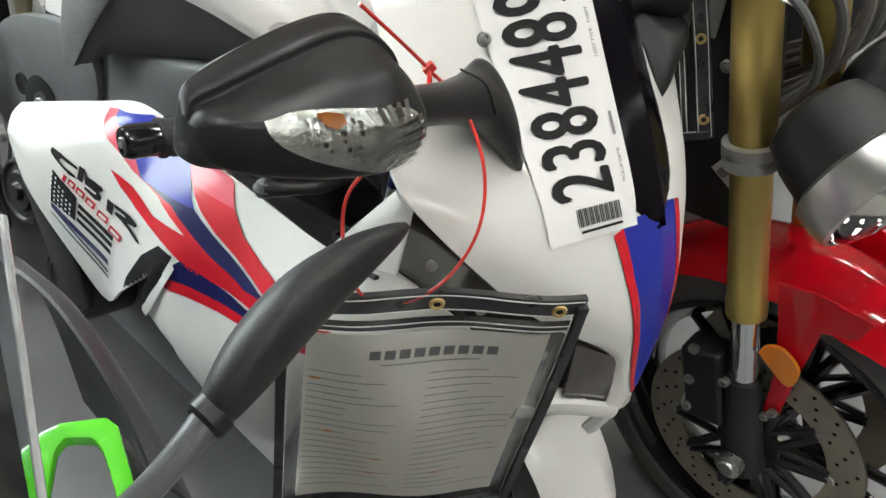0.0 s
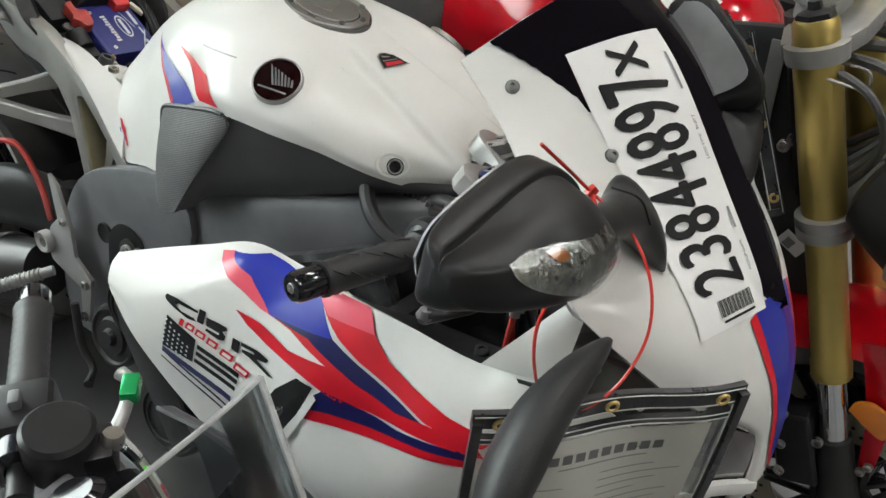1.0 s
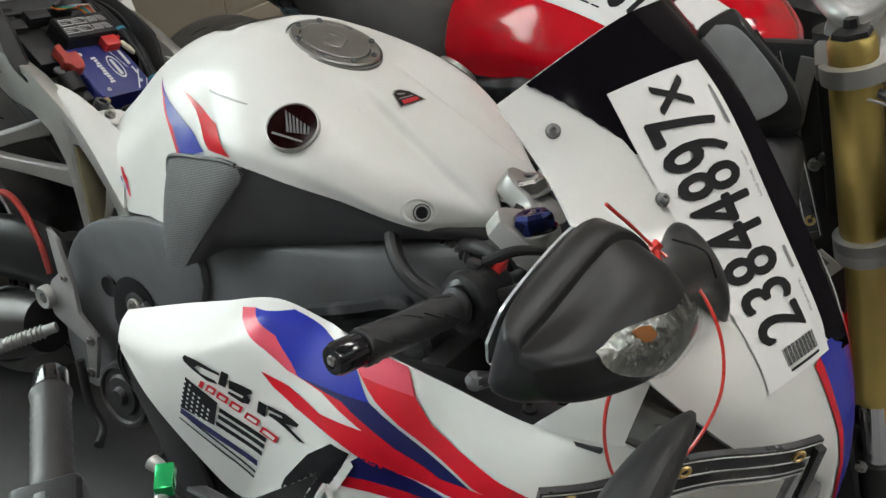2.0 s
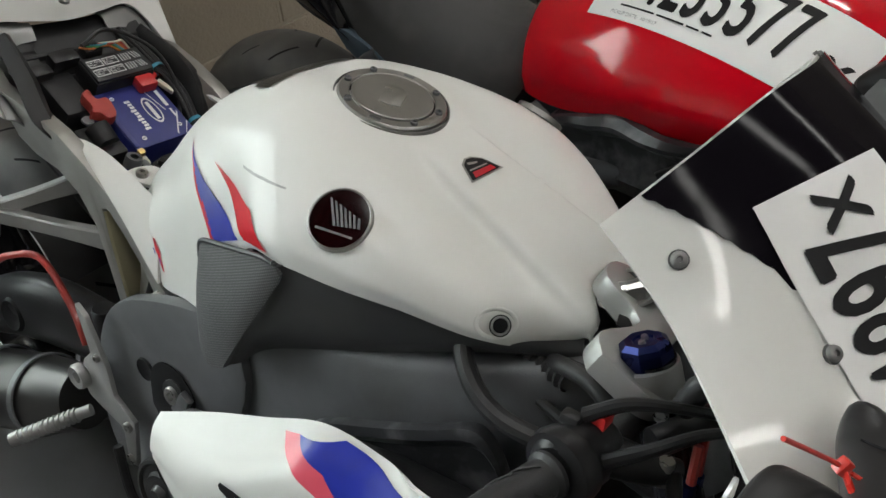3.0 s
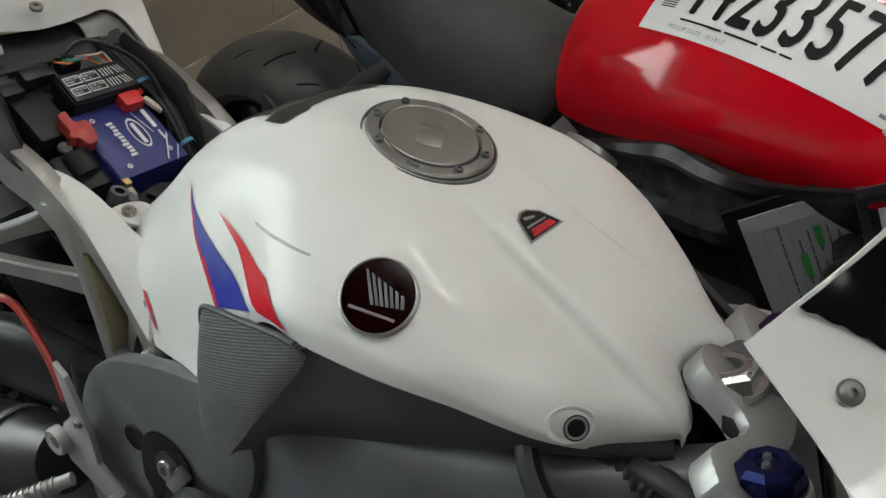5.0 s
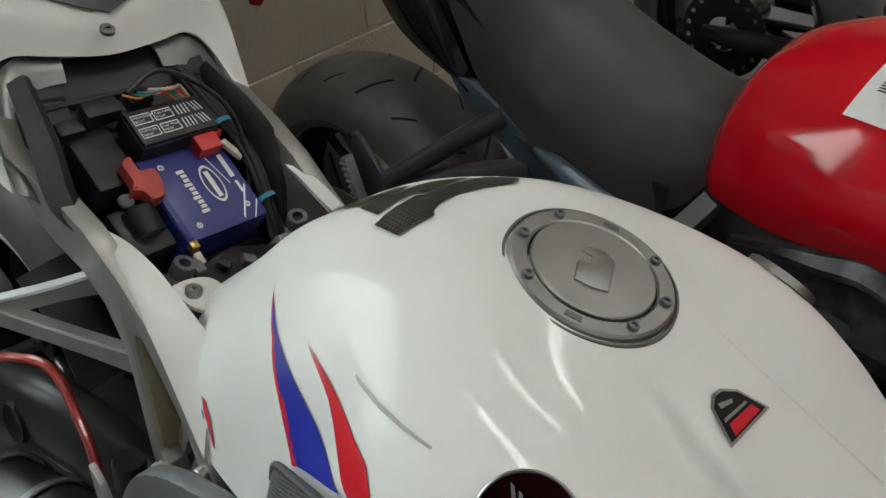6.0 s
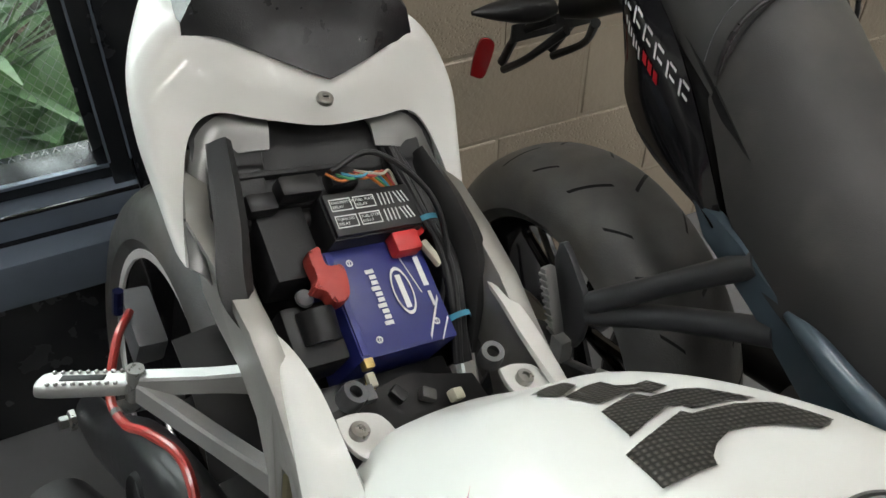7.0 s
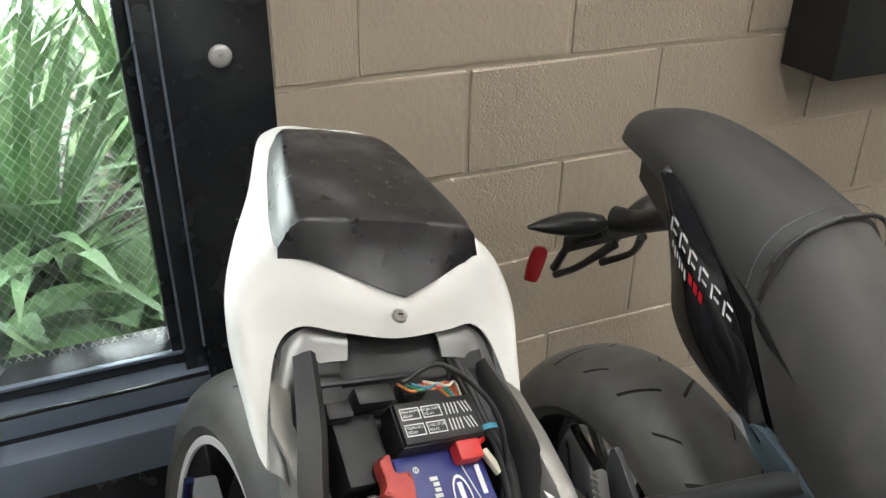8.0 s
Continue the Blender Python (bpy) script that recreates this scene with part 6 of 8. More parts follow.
    # fuse box
    fz = thing("fuse_box", WB, "black fuse box with a printed white lid beside the battery", "fuse box")
    part("case", box(.050, .100, .060, .004, TR @ pose(.050, .024, -.012)), M_PLASTIC, fz)
    part("lid", box(.046, .096, .006, .002, TR @ pose(.050, .024, .020)), M_PLASTIC, fz)
    for r in (0, 1):
        x0 = .034 + .018 * r
        for i in range(2):
            y0 = -.020 + .026 * i
            for q in range(4):
                a = [((x0, y0), (x0 + .001, y0 + .023)), ((x0 + .012, y0), (x0 + .013, y0 + .023)), ((x0, y0), (x0 + .013, y0 + .0008)), ((x0, y0 + .0222), (x0 + .013, y0 + .023))][q]
                part("print_line", prism([a[0], (a[1][0], a[0][1]), a[1], (a[0][0], a[1][1])], .0004, 0, TR @ pose(0, 0, .0231)), M_LABELWHITE, fz)
            for q, (txt) in enumerate((("FAN MOTOR", "RELAY"), ("FUEL PUMP", "RELAY"), ("TURN SIG", "RELAY"), ("FUEL STOP", "RELAY"))[2 * r + i]):
                b = letters(txt, .0042)
                part("print_text", (b.transform(TR @ pose(x0 + .0055 + .0048 * q, y0 + .0018, .0236, 0, 0, 90)), b)[1], M_LABELWHITE, fz)
        for i in range(7):
            y0 = .034 + .0045 * i
            part("print_line", prism([(x0, y0), (x0 + .013, y0 + (.004 if i > 3 else 0)), (x0 + .013, y0 + .0012 + (.004 if i > 3 else 0)), (x0, y0 + .0012)], .0004, 0, TR @ pose(0, 0, .0231)), M_LABELWHITE, fz)
    rl = thing("starter_relay", WB, "red relay cap beside the battery", "relay")
    part("cap", box(.024, .030, .020, .004, TR @ pose(.084, .052, .006)), M_FUSERED, rl)
    part("wire_seal", rod(TR @ Vector((.078, .064, .008)), TR @ Vector((.072, .078, .004)), .005, 10), M_FUSERED, rl)
    # dark bulkheads and connectors round it
    for nm, s, at, mat in (("rubber_block", (.075, .050, .05), (.060, -.060, -.025), M_MATTE), ("rubber_block", (.060, .052, .05), (.150, -.066, -.03), M_PLASTIC), ("connector", (.022, .042, .022), (.012, -.040, .012), M_PLASTIC),
                           ("connector", (.020, .030, .020), (.012, .004, .018), M_PLASTIC), ("connector", (.020, .030, .018), (.020, -.078, .004), M_PLASTIC), ("ecu_box", (.090, .150, .05), (.235, .004, -.07), M_PLASTIC)):
        part(nm, box(*s, .005, TR @ pose(*at)), mat, tray)
    part("block_hole", lathe([(0, .001), (.005, .001), (.008, .003), (.009, 0)], 18, TR @ pose(.118, -.068, .002)), M_FRAME, tray)
    part("solenoid", rod(TR @ Vector((.130, -.062, .0)), TR @ Vector((.160, -.062, -.006)), .018, 20), M_PLASTIC, tray)
    rnd = random.Random(8)
    for i in range(9):
        y = .082 + .0035 * (i % 4)
        w = rnd.uniform(-.004, .004)
        part("loom_wire", tube([TR @ Vector((-.02, y - .01 + w, .01 + .003 * (i % 3))), TR @ Vector((.05, y + w, .012)), TR @ Vector((.12, y + .004 - w, .004 + .002 * (i % 3))), TR @ Vector((.21, y - .008 + w, -.02))], .0032 + .0015 * (i % 2), 8), M_PLASTIC, tray)
    for x in (.062, .165):
        part("loom_clip", lathe([(.0135, 0), (.0135, .006)], 14, along(TR @ Vector((x, .087, .006 if x < .1 else -.008)), TR.to_3x3() @ Vector((1, 0, 0)))), M_CLIPBLUE, tray)
    for i, mat in enumerate((M_WIREORANGE, M_WIREGREEN, M_CLIPBLUE, M_WIREORANGE, M_TERMRED, M_CREAM)):
        part("wire", tube([TR @ Vector((.006, -.012 + .006 * i, .024)), TR @ Vector((.020, -.002 + .008 * i, .032 + .002 * (i % 3))), TR @ Vector((.012, .026 + .006 * i, .026)), TR @ Vector((.024, .050 + .003 * i, .016))], .0016, 6), mat, tray)
    part("cable", tube([TR @ Vector((.008, -.01, .03)), TR @ Vector((-.004, .04, .038)), TR @ Vector((.045, .085, .034)), TR @ Vector((.10, .092, .016)), TR @ Vector((.15, .075, -.01))], .003, 8), M_PLASTIC, tray)
    part("cable", tube([TR @ Vector((.20, -.03, -.01)), TR @ Vector((.215, -.025, -.02)), TR @ Vector((.225, .0, -.035))], .004, 8), M_BRASS, tray)
    part("spade_connector", box(.014, .008, .006, .001, TR @ pose(.205, -.030, -.006)), M_CREAM, tray)
    part("white_plug", box(.030, .008, .008, .002, TR @ pose(.100, .078, .006, 0, 0, 20)), M_CREAM, tray)
    # filler panel ahead of the tray
    part("front_filler", thicken(loft([[(.235, y, .80 - abs(y) * .3), (.28, y, .795 - abs(y) * .3), (.325, y, .815 - abs(y) * .25)] for y in (-.085, -.04, 0, .04, .085)], 12, 8), .004), M_MATTE, bike)
    for i in range(4):
        part("small_part", box(.016, .012, .010, .003, pose(.245 + .01 * i, -.045 + .025 * i, .80, 10 * i, 20, 35 * i)), (M_FRAME, M_PLASTIC, M_RUBBER, M_CREAM)[i], tray)


build_tray()


def build_cowl():
    S = [[(.020, 0, .945), (.014, .06, .950), (.000, .104, .950), (.010, .128, .930), (.055, .142, .890), (.105, .150, .852)],
         [(.002, 0, .985), (-.004, .06, .990), (-.022, .115, .994), (-.015, .160, .962), (.02, .164, .915), (.075, .154, .855)],
         [(-.04, 0, 1.015), (-.042, .07, 1.024), (-.050, .125, 1.024), (-.058, .168, .978), (-.04, .168, .92), (.0, .150, .862)],
         [(-.12, 0, 1.032), (-.12, .07, 1.037), (-.12, .112, 1.033), (-.13, .150, .995), (-.12, .146, .94), (-.09, .126, .885)],
         [(-.22, 0, 1.052), (-.22, .055, 1.055), (-.22, .092, 1.049), (-.225, .117, 1.018), (-.22, .110, .965), (-.20, .092, .92)],
         [(-.315, 0, 1.074), (-.315, .045, 1.075), (-.315, .074, 1.068), (-.32, .090, 1.047), (-.315, .082, 1.0), (-.30, .07, .955)],
         [(-.352, 0, 1.058), (-.352, .035, 1.057), (-.352, .06, 1.050), (-.350, .074, 1.03), (-.345, .066, .995), (-.33, .055, .955)]]
    secs = []
    for s in S:
        half = [(x, -y, z) for x, y, z in s]
        secs.append([(x, -y, z) for x, y, z in reversed(half[1:])] + half)
    cowl = part("seat_cowl", thicken(loft(secs, 60, 71), .004), M_WHITE, bike, "white seat cowl with a key lock")
    part("lock", lathe([(0, .0005), (.0036, .0005), (.0040, .0016), (.0070, .0016), (.0082, .0006), (.0084, -.004)], 24, along((.030, -.006, .9795), (.42, 0, 1))), M_STEEL, cowl, "steel key lock")
    part("key_slot", prism([(-.003, -.0008), (.003, -.0008), (.003, .0008), (-.003, .0008)], .0005, 0, along((.0305, -.006, .9808), (.42, 0, 1))), M_INK, cowl)
    tree = tree_of(cowl)
    for i in range(5):
        part("script_bar", lay_on(flat([(-.337, -.030 + .0125 * i), (-.327, -.030 + .0125 * i), (-.327, -.0215 + .0125 * i), (-.337, -.0215 + .0125 * i)], .01), axes((0, 0, 1.3), (1, 0, 0), (0, 1, 0)), tree, (0, 0, -1)), M_NAVYSHADE, cowl)
    # padded block on the cowl, with a hollow front lip
    rows = []
    for x, w, h in ((-.270, .064, -.002), (-.268, .072, .012), (-.262, .078, .020), (-.235, .085, .026), (-.20, .094, .029), (-.15, .104, .030), (-.10, .114, .030), (-.065, .119, .029), (-.048, .120, .027), (-.036, .119, .024)):
        base = float(np.interp(x, [-.352, -.315, -.22, -.12, -.04], [1.060, 1.077, 1.057, 1.041, 1.031]))
        row = []
        for j in range(25):
            s = -1 + j / 12
            drop = max(0, (abs(s) - .78) / .22)
            row.append((x, w * s - .010, base - .008 + (h + .008) * (1 - drop ** 2.8) + .004 * (1 - s * s)))
        rows.append(row)
    for u in (.12, .4, .7, 1.0):
        row = []
        for j in range(25):
            s = -1 + j / 12
            drop = max(0, (abs(s) - .80) / .20)
            top = rows[9][j]
            bot = (.006 - .042 * abs(s) ** 1.25, .117 * s - .010 + .018 * (1 - abs(s)), .988 + .036 * abs(s) - .014 * max(0, (abs(s) - .7) / .3) ** 2)
            hollow = .010 * math.sin(math.pi * u) * max(0, 1 - (s / .55) ** 2)
            row.append((top[0] + (bot[0] - top[0]) * u - hollow * .7, top[1] + (bot[1] - top[1]) * u, top[2] + (bot[2] - top[2]) * u ** 1.15 - hollow * .7))
        rows.append(row)
    bm = skin(rows)
    bmesh.ops.subdivide_edges(bm, edges=bm.edges[:], cuts=1, use_grid_fill=True)
    pad = part("pillion_pad", thicken(bm, .0015), M_VINYL, bike, "scuffed black vinyl pad on the cowl", sharp=.9)
    for ob in (cowl, pad):
        ob.matrix_local = CF


build_cowl()


def wheel(name, parent, at, r, w, rim_r, stripe, spokes, disc_side=0):
    """A sports tyre with tread cuts on a cast rim, its axle along y."""
    m = Matrix.Translation(at) @ Matrix.Rotation(math.pi / 2, 4, "X")
    prof = []
    for i in range(19):
        a = -math.pi / 2 * 1.12 + math.pi * 1.12 * i / 18
        prof.append((rim_r + .012 + (r - rim_r - .012) * max(0, math.cos(a)) ** .62 if abs(a) < math.pi / 2 else rim_r - .002, w / 2 * math.sin(a) if abs(a) < math.pi / 2 else math.copysign(w / 2 - .012, a)))
    ty = part("tyre", lathe(prof, 96, m, True), M_RUBBER, parent, "black sports tyre with dusty tread")
    tree = tree_of(ty)
    rw = w * .36
    rim = part("rim", lathe([(rim_r - .004, -rw - .012), (rim_r + .008, -rw - .014), (rim_r + .004, -rw), (rim_r - .022, -rw + .015), (rim_r - .026, 0), (rim_r - .022, rw - .015), (rim_r + .004, rw), (rim_r + .008, rw + .014), (rim_r - .004, rw + .012), (rim_r - .03, rw - .02), (rim_r - .034, 0), (rim_r - .03, -rw + .02)], 80, m, True), M_GLOSSBLACK, parent, "gloss black cast rim")
    if stripe:
        for s in (-1, 1):
            part("rim_stripe", lathe([(rim_r - .014, s * (rw + .0120)), (rim_r - .013, s * (rw + .0165)), (rim_r - .001, s * (rw + .0178)), (rim_r + .001, s * (rw + .0150))], 80, m), stripe, rim)
    hub = part("hub", lathe([(.0, -.06), (.030, -.06), (.034, -.03), (.030, .03), (.034, .05), (0, .06)], 32, m), M_GLOSSBLACK, rim)
    for i in range(spokes):
        a = i * math.tau / spokes
        for q in (-.16, .16):
            part("spoke", rod(m @ Vector((.028 * math.cos(a), .028 * math.sin(a), .0)), m @ Vector(((rim_r - .02) * math.cos(a + q), (rim_r - .02) * math.sin(a + q), 0)), .012, 8, .009), M_GLOSSBLACK, rim)
    # tread cuts follow the crown
    for i in range(22):
        a = i * math.tau / 22
        for s in (-1, 1):
            pts = []
            for q in range(6):
                u = q / 5
                rr = 1.0
                ang = a + s * .04 + .11 * u
                yy = s * (.012 + (.36 * w - .012) * (u if i % 2 else .55 + .45 * u))
                o = m @ Vector((math.cos(ang) * (r + .2), math.sin(ang) * (r + .2), yy))
                d = (m @ Vector((0, 0, yy))) - o
                p, n, _, _ = tree.ray_cast(o, d.normalized())
                if p:
                    pts.append((p, d.normalized()))
            if len(pts) > 3:
                tw = .0034
                ax = Vector((0, 1, 0))
                rows = []
                for p, d in pts:
                    t = d.cross(ax).normalized()
                    rows.append([p - d * .0006 - t * tw, p - d * .0006 + t * tw])
                part("tread_cut", skin(rows), M_INK, ty)
    return ty, rim


RW = (-.245, .042, .360)
wheel("rear", bike, RW, .332, .19, .228, M_LABELWHITE, 5)
FW = (1.15, 0, .305)
wheel("front", bike, FW, .30, .12, .222, M_LABELWHITE, 5)
# front fender
rows = []
for i in range(24):
    a = radians(-5 + 150 * i / 23)
    rows.append([(FW[0] + math.cos(a) * (.325 - .02 * abs(s) ** 2), .078 * s, FW[2] + math.sin(a) * (.325 - .035 * abs(s) ** 2)) for s in [-1 + j / 6 for j in range(13)]])
part("front_fender", thicken(skin(rows), .003), M_WHITE, bike, "white front fender")
for k in (-1, 1):
    part("fork_lower", rod((1.15, k * .107, .31), (1.035 + .41 * .28, k * .107, .93 - .91 * .28), .021, 18), M_GLOSSBLACK, bike)
part("axle", rod((1.15, -.12, .305), (1.15, .12, .305), .012, 14), M_STEEL, bike)
part("axle", rod((-.245, -.14, .36), (-.245, .16, .36), .012, 14), M_STEEL, bike)
# swingarm, exhaust can, engine mass, kick stand
for k in (-1, 1):
    sec = []
    for x, z, h, y, w in ((.34, .50, .05, .10, .03), (.22, .53, .055, .125, .032), (.08, .52, .062, .140, .034), (-.06, .46, .058, .140, .032), (-.18, .38, .042, .142, .026), (-.28, .335, .034, .142, .020)):
        sec.append([(x, k * y + w * math.copysign(abs(math.cos(t)) ** .7, math.cos(t)), z + h * math.sin(t)) for t in [i * math.tau / 12 for i in range(12)]])
    part("swingarm", loft(sec, 26, 24, True, True), M_PLASTIC, bike, "black braced swingarm")
part("swingarm_recess", lathe([(0, .001), (.018, .001), (.026, .006), (.03, 0)], 24, along((.04, -.174, .505), (0, -1, 0.1))), M_INK, bike)
part("chain_adjuster", lathe([(0, .022), (.010, .022), (.010, .010), (.016, .008), (.016, 0)], 6, along((-.27, -.165, .335), (0, -1, 0))), M_STEEL, bike)
part("exhaust_can", tube([(.24, -.185, .455), (.14, -.20, .415), (.0, -.215, .365), (-.12, -.225, .325)], [.048, .062, .062, .050], 28), M_EXHAUST, bike, "dark titanium exhaust can")
for i, s in enumerate((.16, .05)):
    part("exhaust_strap", lathe([(.0635, 0), (.066, .002), (.066, .014), (.0635, .016)], 30, along((s, -.198 - .006 * i, .422 - .038 * i), (-1, -.1, -.36))), M_FRAME, bike)
part("brake_hose", tube([(-.17, -.12, .60), (-.12, -.150, .605), (-.06, -.176, .575), (.0, -.178, .585), (.06, -.172, .625), (.13, -.160, .645), (.20, -.165, .600), (.235, -.17, .545)], .0055, 10), M_HOSE, bike, "red rear brake hose")
part("hose_clip", lathe([(.007, 0), (.007, .008)], 12, along((-.03, -.178, .577), (1, 0, 0))), M_RUBBER, bike)
cal = part("brake_caliper", box(.09, .04, .05, .008, pose(-.17, -.105, .575, 0, 20, 0)), M_FRAME, bike, "rear brake caliper")
part("banjo", rod((-.185, -.13, .59), (-.185, -.13, .625), .007, 10), M_FORKBLUE, cal)
part("reservoir", lathe([(0, .035), (.016, .035), (.018, .030), (.017, .0), (0, 0)], 22, along((.288, -.165, .60), (0, 0, 1))), M_PLASTIC, bike, "black brake fluid reservoir")
part("hugger", thicken(loft([[(-.05, y, .66 - 1.2 * y * y), (.03, y, .63 - 1.2 * y * y), (.09, y, .56 - 1.2 * y * y)] for y in (-.11, -.05, .03, .10, .15)], 12, 10), .004), M_MATTE, bike)
part("engine", box(.52, .34, .34, .05, pose(.72, 0, .42), 3), M_FRAME, bike, "dark engine block")
for (x, z, r) in ((.545, .56, .052), (.63, .40, .058)):
    cv = part("engine_cover", lathe([(0, .050), (r * .5, .049), (r * .82, .046), (r * .86, .050), (r * .95, .048), (r, .038), (r * 1.15, 0)], 36, along((x, -.205, z), (0, -1, .05))), M_MATTE, bike, "round black engine cover")
    part("cover_rim", lathe([(r * .60, .050), (r * .62, .053), (r * .68, .053), (r * .70, .049)], 36, along((x, -.205, z), (0, -1, .05))), M_PLASTIC, cv)
part("radiator_panel", box(.04, .40, .30, .01, pose(1.02, 0, .62, 0, -20, 0)), M_MATTE, bike)
part("steering_head", rod((.985, 0, .93), (1.08, 0, .72), .035, 20), M_FRAME, bike)
part("kick_stand", tube([(.45, .16, .30), (.42, .235, .14), (.40, .300, .065)], .012, 10), M_GLOSSBLACK, bike)
part("dash", box(.06, .20, .10, .015, pose(1.11, 0, .99, 0, -35, 0)), M_MATTE, bike)


def loose_cables():
    part("throttle_cable", tube([(1.022, -.222, .925), (1.050, -.212, .946), (1.084, -.192, .948), (1.110, -.150, .925), (1.12, -.10, .88)], [.0065, .0055, .0045, .0045, .0045], 10, 30), M_PLASTIC, bike)
    part("throttle_cable", tube([(1.050, -.236, .905), (1.078, -.222, .925), (1.104, -.200, .940), (1.125, -.160, .925), (1.13, -.11, .88)], [.0065, .0055, .0045, .0045, .0045], 10, 30), M_PLASTIC, bike)
    part("rubber_boot", lathe([(.006, 0), (.0105, .003), (.0095, .010), (.0110, .014), (.0098, .022), (.0105, .030), (.008, .040), (.005, .044)], 18, along((1.078, -.168, .928), (.3, -.15, 1))), M_GRIP, bike)
    hose = [(.945, -.118, .872), (.965, -.132, .884), (.990, -.140, .888), (1.015, -.148, .880), (1.035, -.15, .85)]
    part("corrugated_hose", tube(hose, .0085, 12, 30), M_MATTE, bike)
    # round covers on the engine's side and the black inner panel behind the fairing's edge
    for x, z, r in ((.500, .482, .052), (.640, .398, .058)):
        cv = part("engine_cover", lathe([(0, .024), (r * .55, .024), (r * .62, .019), (r * .80, .019), (r * .86, .023), (r * .95, .022), (r, .014), (r * 1.02, -.05)], 40, along((x, -.228, z), (0, -1, .12))), M_MATTE, bike, "round black engine cover")
        part("cover_boss", lathe([(0, .008), (r * .22, .008), (r * .26, .004), (r * .30, 0)], 24, along((x, -.252, z + .003), (0, -1, .12))), M_PLASTIC, cv)
    part("inner_panel", prism([(.541, .611), (.614, .596), (.719, .424), (.678, .373), (.612, .464), (.552, .545)], .006, .002, axes((0, -.268, 0), (1, 0, 0), (0, 0, 1))), M_MATTE, bike, "black inner fairing panel")


loose_cables()


# ---------------------------------------------------------------- red naked bike
RB = pose(-1.36, 0.975, 0, -1, 0, 5)
red = thing("naked_motorcycle", RB, "red naked motorcycle with gold forks and a charcoal seat", "motorcycle")


def build_red():
    # tank
    TXR = [.642, .668, .74, .84, .95, 1.06, 1.14, 1.20, 1.215]
    rails = [([0] * 9, [.885, .925, .965, 1.005, 1.02, 1.01, .985, .95, .925]),
             ([.04, .06, .075, .085, .09, .09, .08, .05, .015], [.878, .918, .955, .995, 1.01, 1.0, .975, .94, .922]),
             ([.075, .100, .130, .150, .160, .158, .145, .10, .025], [.845, .875, .908, .945, .962, .958, .938, .915, .905]),
             ([.085, .115, .150, .182, .198, .196, .18, .13, .030], [.79, .815, .845, .875, .895, .90, .89, .88, .88]),
             ([.080, .105, .135, .160, .18, .185, .17, .12, .025], [.765, .77, .785, .815, .835, .85, .85, .85, .86])]
    secs = []
    for i, x in enumerate(TXR):
        half = [(x, -r[0][i], r[1][i]) for r in rails]
        secs.append([(x, -q[1], q[2]) for q in reversed(half[1:])] + half)
    tank = part("fuel_tank", thicken(loft(secs, 50, 61), .005), M_REDPAINT, red, "glossy red fuel tank")
    tree = tree_of(tank)
    # black side covers with a bevelled lip over a hollow
    for k in (-1, 1):
        a = [(.712, .146, .764), (.760, .152, .788), (.810, .158, .810), (.856, .166, .832), (.905, .184, .836), (.96, .204, .846), (1.02, .206, .862), (1.10, .192, .885)]
        b = [(.70, .126, .70), (.76, .138, .70), (.82, .150, .70), (.88, .162, .705), (.94, .170, .715), (1.0, .168, .74), (1.06, .160, .765), (1.13, .14, .79)]
        ra, rb = cr(a, 40), cr(b, 40)
        rows = []
        for i in range(40):
            w = math.sin(math.pi * min(1, max(0, (i - 4) / 28)))
            rows.append([tuple((ra[i] * (1 - u) + rb[i] * u)[0:1]) + (k * (float((ra[i] * (1 - u) + rb[i] * u)[1]) + d * w + e), float((ra[i] * (1 - u) + rb[i] * u)[2])) for u, d, e in ((0, 0, -.006), (.01, .004, .002), (.10, .016, .003), (.16, .017, .002), (.20, .004, .0), (.36, -.012, .0), (.62, -.004, .0), (.8, .010, .0), (1, .004, 0))])
        part("tank_cover", thicken(skin(rows), .004), M_SHIELD, red, "black hollowed tank side cover", sharp=.5)
        part("frame_tube", tube([(.46, k * .10, .60), (.62, k * .14, .68), (.85, k * .15, .72), (1.12, k * .06, .84)], .024, 14), M_DARKGREY, red)
    return tank, tree


RTANK, RTREE = build_red()


